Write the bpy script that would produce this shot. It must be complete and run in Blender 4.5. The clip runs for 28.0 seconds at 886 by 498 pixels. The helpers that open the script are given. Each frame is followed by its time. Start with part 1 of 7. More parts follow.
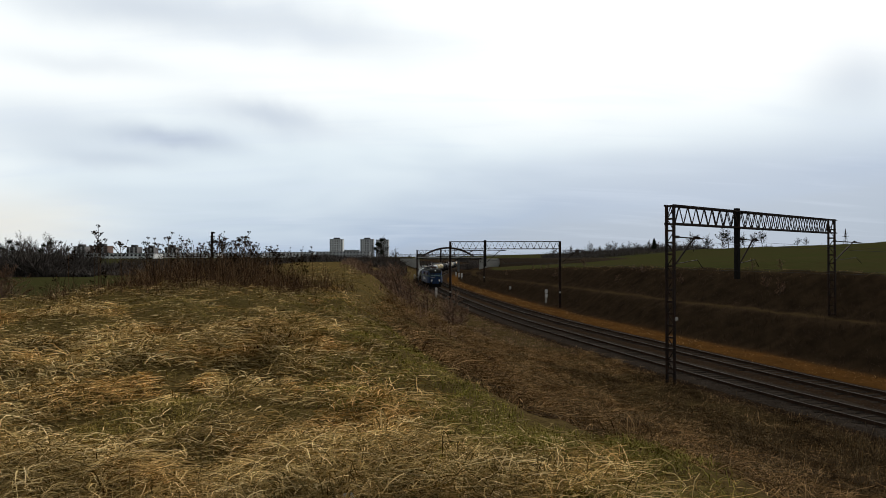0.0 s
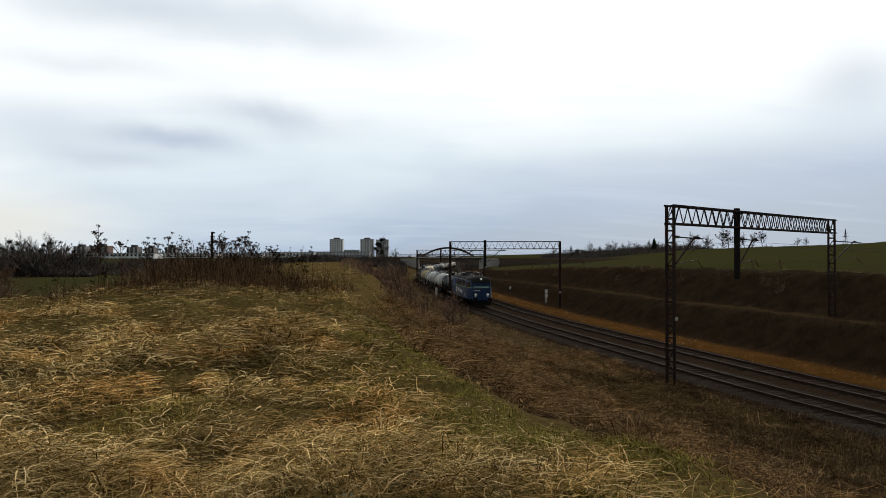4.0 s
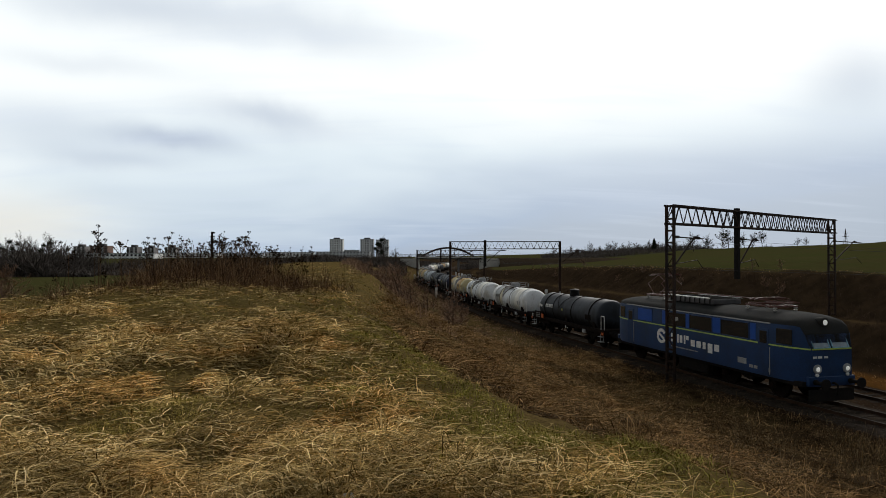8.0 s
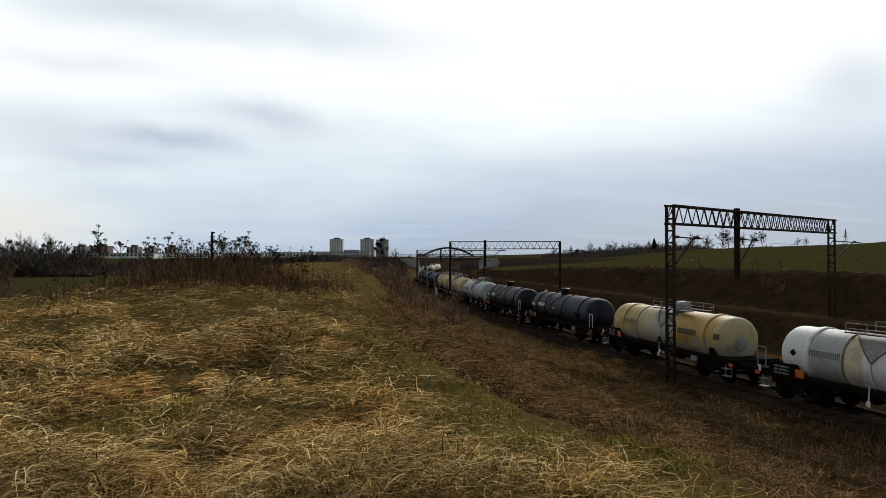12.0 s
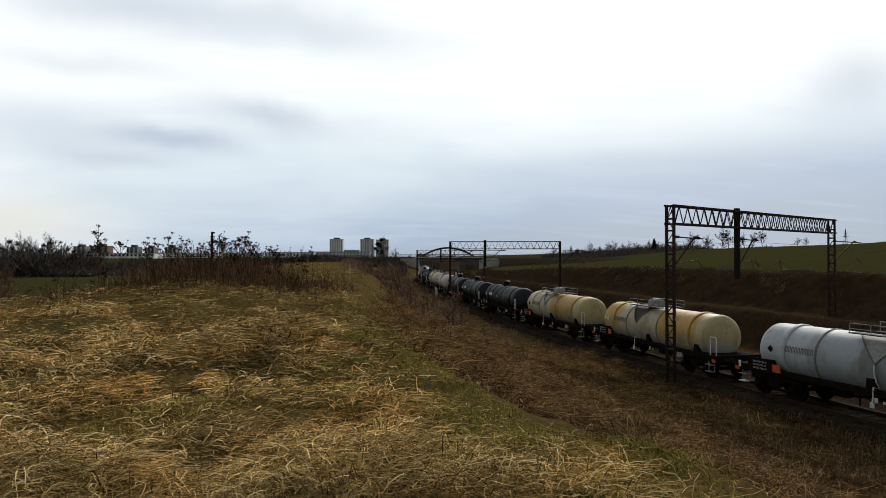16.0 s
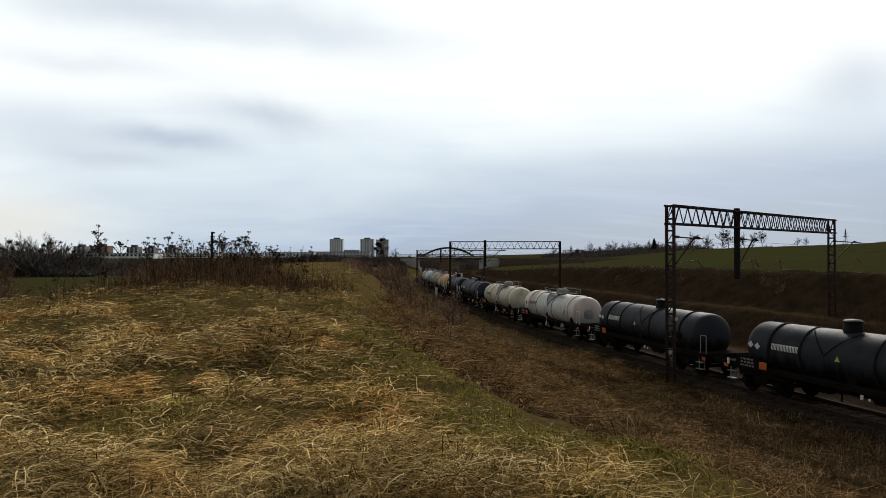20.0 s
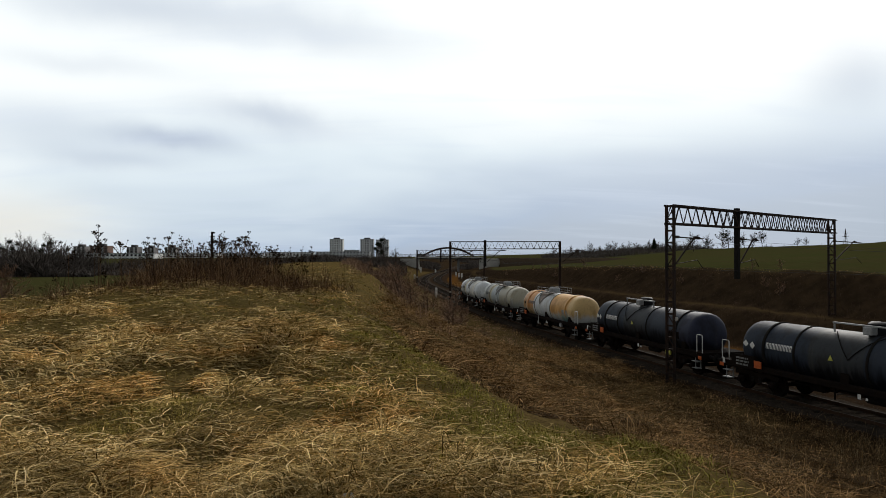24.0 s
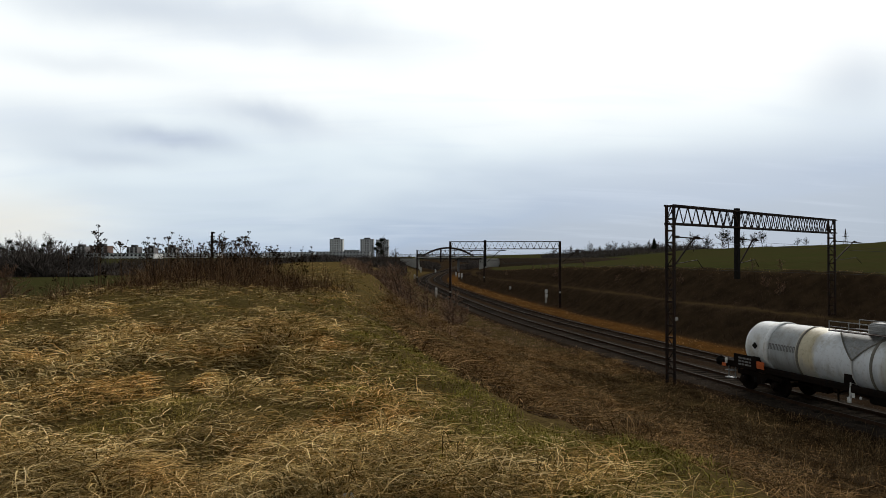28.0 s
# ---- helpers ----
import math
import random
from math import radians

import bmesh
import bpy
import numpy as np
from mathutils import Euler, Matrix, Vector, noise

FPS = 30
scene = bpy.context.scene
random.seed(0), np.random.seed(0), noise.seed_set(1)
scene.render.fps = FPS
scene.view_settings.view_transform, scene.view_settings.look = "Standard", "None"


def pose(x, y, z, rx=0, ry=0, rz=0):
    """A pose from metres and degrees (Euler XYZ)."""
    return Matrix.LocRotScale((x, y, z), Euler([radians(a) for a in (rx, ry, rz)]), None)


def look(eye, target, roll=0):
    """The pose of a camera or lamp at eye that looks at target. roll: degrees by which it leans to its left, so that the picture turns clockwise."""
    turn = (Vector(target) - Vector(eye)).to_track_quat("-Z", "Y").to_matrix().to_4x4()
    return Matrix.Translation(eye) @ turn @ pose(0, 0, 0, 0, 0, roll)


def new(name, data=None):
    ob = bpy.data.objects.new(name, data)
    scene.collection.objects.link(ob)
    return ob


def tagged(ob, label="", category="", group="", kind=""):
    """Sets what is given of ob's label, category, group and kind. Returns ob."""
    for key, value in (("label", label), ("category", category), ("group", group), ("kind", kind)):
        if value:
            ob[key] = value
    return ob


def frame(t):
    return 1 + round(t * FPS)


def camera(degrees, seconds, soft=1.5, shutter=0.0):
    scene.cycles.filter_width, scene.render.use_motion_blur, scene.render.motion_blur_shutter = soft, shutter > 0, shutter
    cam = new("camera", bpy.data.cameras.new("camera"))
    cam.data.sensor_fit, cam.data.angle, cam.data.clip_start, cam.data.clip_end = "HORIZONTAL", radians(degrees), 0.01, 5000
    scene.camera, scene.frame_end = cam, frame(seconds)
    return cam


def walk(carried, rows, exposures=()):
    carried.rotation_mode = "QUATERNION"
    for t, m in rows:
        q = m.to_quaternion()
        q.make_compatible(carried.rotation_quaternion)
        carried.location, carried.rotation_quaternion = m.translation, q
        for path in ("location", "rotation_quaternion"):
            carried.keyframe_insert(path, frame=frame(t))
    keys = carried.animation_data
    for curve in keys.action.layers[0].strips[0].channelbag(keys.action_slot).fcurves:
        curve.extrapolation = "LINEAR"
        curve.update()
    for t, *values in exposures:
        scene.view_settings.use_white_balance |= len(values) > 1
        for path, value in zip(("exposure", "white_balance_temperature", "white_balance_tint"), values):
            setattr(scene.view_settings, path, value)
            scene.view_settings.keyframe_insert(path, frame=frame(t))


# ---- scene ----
cam = camera(68.6, 28.0, soft=0.85)
EYE = (0.0, 0.0, 6.4)
walk(cam, [(0.0, look(EYE, (0.0, 100.0, 6.4 + 1.13))), (28.0, look(EYE, (0.0, 100.0, 6.4 + 1.13)))])

# ---- world, sun ----
SUN_AZ, SUN_EL = radians(24), radians(32)          # ahead of the camera, behind thin cloud


def build_world():
    w = bpy.data.worlds.new("overcast")
    w.use_nodes = True
    scene.world = w
    nt = w.node_tree
    nt.nodes.clear()
    N, L = nt.nodes.new, nt.links.new

    def math_node(op, a, b=None):
        n = N("ShaderNodeMath")
        n.operation = op
        for i, v in enumerate((a, b)):
            if v is None:
                continue
            if isinstance(v, (int, float)):
                n.inputs[i].default_value = v
            else:
                L(v, n.inputs[i])
        return n.outputs[0]

    tc = N("ShaderNodeTexCoord")
    sep = N("ShaderNodeSeparateXYZ")
    L(tc.outputs["Generated"], sep.inputs[0])
    x, y, z = sep.outputs
    up = math_node("ADD", math_node("MAXIMUM", z, 0.0), 0.16)
    comb = N("ShaderNodeCombineXYZ")
    L(math_node("DIVIDE", x, up), comb.inputs[0])
    L(math_node("DIVIDE", y, up), comb.inputs[1])

    def clouds(sx, sy, rot, scale, detail, rough, lo, hi, off=(0, 0, 0)):
        mp = N("ShaderNodeMapping")
        mp.inputs["Scale"].default_value = (sx, sy, 1)
        mp.inputs["Rotation"].default_value = (0, 0, rot)
        mp.inputs["Location"].default_value = off
        L(comb.outputs[0], mp.inputs[0])
        n = N("ShaderNodeTexNoise")
        n.inputs["Scale"].default_value = scale
        n.inputs["Detail"].default_value = detail
        n.inputs["Roughness"].default_value = rough
        n.inputs["Distortion"].default_value = 0.35
        L(mp.outputs[0], n.inputs["Vector"])
        r = N("ShaderNodeMapRange")
        r.interpolation_type = "SMOOTHERSTEP"
        r.inputs["From Min"].default_value = lo
        r.inputs["From Max"].default_value = hi
        L(n.outputs["Fac"], r.inputs["Value"])
        return r.outputs[0]

    def mix(fac, a, b):
        n = N("ShaderNodeMix")
        n.data_type = "RGBA"
        for sock, v in ((n.inputs["Factor"], fac), (n.inputs["A"], a), (n.inputs["B"], b)):
            if isinstance(v, tuple):
                sock.default_value = (*v, 1)
            elif isinstance(v, (int, float)):
                sock.default_value = v
            else:
                L(v, sock)
        return n.outputs["Result"]

    # deck of cloud by height over the horizon
    ramp = N("ShaderNodeValToRGB")
    e = ramp.color_ramp.elements
    e[0].position, e[0].color = 0.0, (0.375, 0.455, 0.565, 1)
    e[1].position, e[1].color = 0.8, (0.255, 0.265, 0.28, 1)
    for p, c in ((0.045, (0.385, 0.485, 0.635)), (0.10, (0.555, 0.65, 0.755)), (0.16, (0.76, 0.85, 0.905)), (0.235, (0.99, 1.03, 1.03)), (0.37, (1.0, 1.05, 1.05)), (0.50, (0.50, 0.52, 0.55))):
        k = e.new(p)
        k.color = (*c, 1)
    # the banks of cloud hang lower to the east
    low_down = math_node("MAXIMUM", math_node("SUBTRACT", 1.0, math_node("DIVIDE", z, 0.2)), 0.15)
    tilt = math_node("ADD", z, math_node("MULTIPLY", math_node("MULTIPLY", x, low_down), -0.24))
    L(math_node("ADD", tilt, math_node("MULTIPLY", math_node("SUBTRACT", clouds(1, 1, 0.3, 0.7, 3, 0.5, 0.2, 0.8), 0.5), 0.05)), ramp.inputs[0])
    base = ramp.outputs[0]
    # glow of the veiled sun
    sun = Vector((math.sin(SUN_AZ) * math.cos(SUN_EL), math.cos(SUN_AZ) * math.cos(SUN_EL), math.sin(SUN_EL)))
    dot = N("ShaderNodeVectorMath")
    dot.operation = "DOT_PRODUCT"
    L(tc.outputs["Generated"], dot.inputs[0])
    dot.inputs[1].default_value = sun
    glow = math_node("POWER", math_node("MAXIMUM", dot.outputs["Value"], 0.0), 15.0)
    base = mix(math_node("MULTIPLY", glow, 0.55), base, (1.10, 1.10, 1.09))
    # streaks of grey-violet cloud: bearing, height (as slopes), half length, half height, lean, depth
    front = math_node("MAXIMUM", y, 0.05)
    ripple = N("ShaderNodeTexNoise")
    ripple.inputs["Scale"].default_value, ripple.inputs["Detail"].default_value = 7.0, 5
    L(tc.outputs["Generated"], ripple.inputs["Vector"])
    wob = math_node("MULTIPLY", math_node("SUBTRACT", ripple.outputs["Fac"], 0.5), 0.09)
    bear = math_node("ADD", math_node("DIVIDE", x, front), wob)
    rise = math_node("ADD", math_node("DIVIDE", z, front), math_node("MULTIPLY", wob, 0.55))
    ahead = N("ShaderNodeMapRange")
    ahead.inputs["From Min"].default_value, ahead.inputs["From Max"].default_value = 0.2, 0.6
    L(y, ahead.inputs["Value"])
    for b0, r0, hl, hh, lean, depth in ((-0.42, 0.180, 0.105, 0.019, -0.12, 0.95), (-0.50, 0.150, 0.10, 0.016, -0.10, 0.5), (-0.27, 0.213, 0.11, 0.024, -0.16, 0.65), (-0.47, 0.39, 0.22, 0.040, -0.10, 0.6),
                                        (-0.20, 0.345, 0.17, 0.035, -0.15, 0.42), (-0.62, 0.19, 0.14, 0.05, -0.1, 0.4), (0.46, 0.115, 0.42, 0.055, 0.06, 0.6), (0.64, 0.27, 0.07, 0.06, 0.3, 0.5), (-0.55, 0.30, 0.16, 0.02, -0.12, 0.3)):
        du, dv = math_node("SUBTRACT", bear, b0), math_node("SUBTRACT", rise, r0)
        c, sn = math.cos(lean), math.sin(lean)
        a = math_node("DIVIDE", math_node("ADD", math_node("MULTIPLY", du, c), math_node("MULTIPLY", dv, sn)), hl)
        b = math_node("DIVIDE", math_node("SUBTRACT", math_node("MULTIPLY", dv, c), math_node("MULTIPLY", du, sn)), hh)
        fall = math_node("EXPONENT", math_node("MULTIPLY", math_node("ADD", math_node("MULTIPLY", a, a), math_node("MULTIPLY", b, b)), -1.0))
        base = mix(math_node("MULTIPLY", math_node("MULTIPLY", fall, depth), ahead.outputs[0]), base, (0.49, 0.56, 0.67))
    # pale gap low in the west
    du, dv = math_node("DIVIDE", math_node("SUBTRACT", bear, -0.68), 0.16), math_node("DIVIDE", math_node("SUBTRACT", rise, 0.05), 0.05)
    fall = math_node("EXPONENT", math_node("MULTIPLY", math_node("ADD", math_node("MULTIPLY", du, du), math_node("MULTIPLY", dv, dv)), -1.0))
    base = mix(math_node("MULTIPLY", math_node("MULTIPLY", fall, 0.85), ahead.outputs[0]), base, (0.80, 0.79, 0.74))
    wisps = clouds(0.4, 1.8, 0.15, 2.6, 6, 0.55, 0.45, 0.75, (0.4, 5.2, 0))
    base = mix(math_node("MULTIPLY", wisps, 0.22), base, (0.66, 0.74, 0.86))
    # away from the sun the deck is duller
    dull = N("ShaderNodeMapRange")
    dull.inputs["From Min"].default_value, dull.inputs["From Max"].default_value = -0.5, 0.45
    dull.inputs["To Min"].default_value = 0.42
    L(y, dull.inputs["Value"])
    base = mix(dull.outputs[0], (0.0, 0.0, 0.0), base)
    sky = N("ShaderNodeTexSky")
    sky.sky_type = "NISHITA"
    sky.sun_disc = False
    sky.sun_elevation, sky.sun_rotation = SUN_EL, SUN_AZ
    both = N("ShaderNodeMix")
    both.data_type = "RGBA"
    both.blend_type = "ADD"
    both.inputs["Factor"].default_value = 0.003
    L(base, both.inputs["A"])
    L(sky.outputs[0], both.inputs["B"])
    bg = N("ShaderNodeBackground")
    L(both.outputs["Result"], bg.inputs[0])
    bg.inputs[1].default_value = SKY_STRENGTH
    L(bg.outputs[0], N("ShaderNodeOutputWorld").inputs[0])


SKY_STRENGTH = 1.0
build_world()
sun_data = bpy.data.lights.new("sun", "SUN")
sun_data.energy, sun_data.angle, sun_data.color = 2.3, radians(25), (1.0, 0.96, 0.9)
sun_lamp = new("sun", sun_data)
sun_lamp.matrix_world = look((300 * math.sin(SUN_AZ) * math.cos(SUN_EL), 300 * math.cos(SUN_AZ) * math.cos(SUN_EL), 300 * math.sin(SUN_EL)), (0, 0, 0))
scene.view_settings.exposure = 0.0


# ---- materials ----
def material(name, color, color2=None, rough=0.8, metal=0.0, scale=3.0, fine=40.0, bump=0.15, bump_dist=0.02, random_amt=0.0, stretch=(1, 1, 1), amount=0.6, color3=None, spec=0.4, island=0.0):
    """Two-scale noise over two or three colours, with fine relief."""
    m = bpy.data.materials.new(name)
    m.use_nodes = True
    nt = m.node_tree
    N, L = nt.nodes.new, nt.links.new
    b = nt.nodes["Principled BSDF"]
    b.inputs["Roughness"].default_value = rough
    b.inputs["Metallic"].default_value = metal
    b.inputs["Specular IOR Level"].default_value = spec
    color2 = color2 or tuple(c * 0.6 for c in color)
    tc = N("ShaderNodeTexCoord")
    mp = N("ShaderNodeMapping")
    mp.inputs["Scale"].default_value = stretch
    L(tc.outputs["Object"], mp.inputs[0])
    n1 = N("ShaderNodeTexNoise")
    n1.inputs["Scale"].default_value, n1.inputs["Detail"].default_value, n1.inputs["Roughness"].default_value = scale, 6, 0.62
    n2 = N("ShaderNodeTexNoise")
    n2.inputs["Scale"].default_value, n2.inputs["Detail"].default_value = fine, 4
    L(mp.outputs[0], n1.inputs["Vector"])
    L(mp.outputs[0], n2.inputs["Vector"])
    r = N("ShaderNodeMapRange")
    r.inputs["From Min"].default_value, r.inputs["From Max"].default_value = 0.35, 0.68
    L(n1.outputs["Fac"], r.inputs["Value"])
    mx = N("ShaderNodeMix")
    mx.data_type = "RGBA"
    mx.inputs["A"].default_value, mx.inputs["B"].default_value = (*color, 1), (*color2, 1)
    mul = N("ShaderNodeMath")
    mul.operation = "MULTIPLY"
    mul.inputs[1].default_value = amount
    L(r.outputs[0], mul.inputs[0])
    L(mul.outputs[0], mx.inputs["Factor"])
    out = mx.outputs["Result"]
    if color3:
        r3 = N("ShaderNodeMapRange")
        r3.inputs["From Min"].default_value, r3.inputs["From Max"].default_value = 0.52, 0.72
        n3 = N("ShaderNodeTexNoise")
        n3.inputs["Scale"].default_value, n3.inputs["Detail"].default_value = scale * 2.3, 8
        L(mp.outputs[0], n3.inputs["Vector"])
        L(n3.outputs["Fac"], r3.inputs["Value"])
        m3 = N("ShaderNodeMix")
        m3.data_type = "RGBA"
        m3.inputs["B"].default_value = (*color3, 1)
        L(r3.outputs[0], m3.inputs["Factor"])
        L(out, m3.inputs["A"])
        out = m3.outputs["Result"]
    hs = N("ShaderNodeHueSaturation")
    L(out, hs.inputs["Color"])
    val = N("ShaderNodeMapRange")
    val.inputs["From Min"].default_value, val.inputs["From Max"].default_value = 0.3, 0.7
    val.inputs["To Min"].default_value, val.inputs["To Max"].default_value = 0.82, 1.18
    L(n2.outputs["Fac"], val.inputs["Value"])
    vout = val.outputs[0]
    for amt, node, sock in ((random_amt, "ShaderNodeObjectInfo", "Random"), (island, "ShaderNodeNewGeometry", "Random Per Island")):
        if amt:
            rnd = N(node)
            rr = N("ShaderNodeMapRange")
            rr.inputs["To Min"].default_value, rr.inputs["To Max"].default_value = 1 - amt, 1 + amt
            L(rnd.outputs[sock], rr.inputs["Value"])
            mm = N("ShaderNodeMath")
            mm.operation = "MULTIPLY"
            L(vout, mm.inputs[0])
            L(rr.outputs[0], mm.inputs[1])
            vout = mm.outputs[0]
    L(vout, hs.inputs["Value"])
    L(hs.outputs[0], b.inputs["Base Color"])
    if bump:
        bp = N("ShaderNodeBump")
        bp.inputs["Strength"].default_value, bp.inputs["Distance"].default_value = bump, bump_dist
        L(n2.outputs["Fac"], bp.inputs["Height"])
        L(bp.outputs[0], b.inputs["Normal"])
    return m


def leaf_material(name, dark, light, third=None, rough=0.85, fourth=None, swing=(0.6, 1.3), tint=None):
    """For joined blades and twigs: each island takes its own tone."""
    m = bpy.data.materials.new(name)
    m.use_nodes = True
    nt = m.node_tree
    N, L = nt.nodes.new, nt.links.new
    b = nt.nodes["Principled BSDF"]
    b.inputs["Roughness"].default_value = rough
    b.inputs["Specular IOR Level"].default_value = 0.0
    g = N("ShaderNodeNewGeometry")
    ramp = N("ShaderNodeValToRGB")
    e = ramp.color_ramp.elements
    e[0].color, e[1].color = (*dark, 1), (*light, 1)
    if third:
        k = e.new(0.5)
        k.color = (*third, 1)
    if fourth:
        k = e.new(0.8)
        k.color = (*fourth, 1)
    L(g.outputs["Random Per Island"], ramp.inputs[0])
    n = N("ShaderNodeTexNoise")
    n.inputs["Scale"].default_value, n.inputs["Detail"].default_value = 0.9, 4
    tc = N("ShaderNodeTexCoord")
    L(tc.outputs["Object"], n.inputs["Vector"])
    r = N("ShaderNodeMapRange")
    r.inputs["From Min"].default_value, r.inputs["From Max"].default_value = 0.3, 0.7
    r.inputs["To Min"].default_value, r.inputs["To Max"].default_value = swing
    L(n.outputs["Fac"], r.inputs["Value"])
    hs = N("ShaderNodeHueSaturation")
    tone = ramp.outputs[0]
    if tint:                                     # patches of another tone, some metres across
        n2 = N("ShaderNodeTexNoise")
        n2.inputs["Scale"].default_value, n2.inputs["Detail"].default_value = 0.55, 5
        L(tc.outputs["Object"], n2.inputs["Vector"])
        r2 = N("ShaderNodeMapRange")
        r2.inputs["From Min"].default_value, r2.inputs["From Max"].default_value = 0.5, 0.66
        L(n2.outputs["Fac"], r2.inputs["Value"])
        mt = N("ShaderNodeMix")
        mt.data_type, mt.blend_type = "RGBA", "MULTIPLY"
        L(r2.outputs[0], mt.inputs["Factor"])
        L(tone, mt.inputs["A"])
        mt.inputs["B"].default_value = (*tint, 1)
        tone = mt.outputs["Result"]
    L(tone, hs.inputs["Color"])
    L(r.outputs[0], hs.inputs["Value"])
    L(hs.outputs[0], b.inputs["Base Color"])
    return m


def ground_material():
    """Soil and turf: the land cover (dry, green, sand) is blended by three masks of the sheet."""
    m = bpy.data.materials.new("ground")
    m.use_nodes = True
    nt = m.node_tree
    N, L = nt.nodes.new, nt.links.new
    b = nt.nodes["Principled BSDF"]
    b.inputs["Roughness"].default_value = 0.95
    b.inputs["Specular IOR Level"].default_value = 0.0
    at = N("ShaderNodeAttribute")
    at.attribute_name = "cover"
    sep = N("ShaderNodeSeparateColor")
    L(at.outputs["Color"], sep.inputs[0])
    tc = N("ShaderNodeTexCoord")

    def noise_at(scale, detail=6, rough=0.6):
        n = N("ShaderNodeTexNoise")
        n.inputs["Scale"].default_value, n.inputs["Detail"].default_value, n.inputs["Roughness"].default_value = scale, detail, rough
        L(tc.outputs["Object"], n.inputs["Vector"])
        return n.outputs["Fac"]

    def ranged(v, lo, hi):
        r = N("ShaderNodeMapRange")
        r.inputs["From Min"].default_value, r.inputs["From Max"].default_value = lo, hi
        L(v, r.inputs["Value"])
        return r.outputs[0]

    def mix(fac, a, c):
        n = N("ShaderNodeMix")
        n.data_type = "RGBA"
        for sock, v in ((n.inputs["Factor"], fac), (n.inputs["A"], a), (n.inputs["B"], c)):
            if isinstance(v, tuple):
                sock.default_value = (*v, 1)
            else:
                L(v, sock)
        return n.outputs["Result"]

    mid, fine, big = noise_at(0.8), noise_at(14.0, 5, 0.7), noise_at(0.09)
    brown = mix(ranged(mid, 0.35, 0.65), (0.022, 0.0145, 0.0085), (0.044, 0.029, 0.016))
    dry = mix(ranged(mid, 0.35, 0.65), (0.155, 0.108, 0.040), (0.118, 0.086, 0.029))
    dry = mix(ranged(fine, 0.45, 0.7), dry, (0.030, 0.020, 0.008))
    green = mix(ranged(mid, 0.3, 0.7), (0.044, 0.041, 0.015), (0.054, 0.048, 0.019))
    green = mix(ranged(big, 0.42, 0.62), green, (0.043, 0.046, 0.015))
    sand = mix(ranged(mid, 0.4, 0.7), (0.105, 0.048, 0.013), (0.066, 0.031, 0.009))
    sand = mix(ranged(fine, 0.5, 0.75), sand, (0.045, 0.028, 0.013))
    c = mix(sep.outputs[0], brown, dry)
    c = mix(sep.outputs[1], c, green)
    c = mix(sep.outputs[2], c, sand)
    L(c, b.inputs["Base Color"])
    bp = N("ShaderNodeBump")
    bp.inputs["Strength"].default_value, bp.inputs["Distance"].default_value = 0.6, 0.05
    L(fine, bp.inputs["Height"])
    L(bp.outputs[0], b.inputs["Normal"])
    return m


def glow_material(name, color, strength):
    m = bpy.data.materials.new(name)
    m.use_nodes = True
    b = m.node_tree.nodes["Principled BSDF"]
    b.inputs["Base Color"].default_value = (*color, 1)
    b.inputs["Emission Color"].default_value = (*color, 1)
    b.inputs["Emission Strength"].default_value = strength
    return m


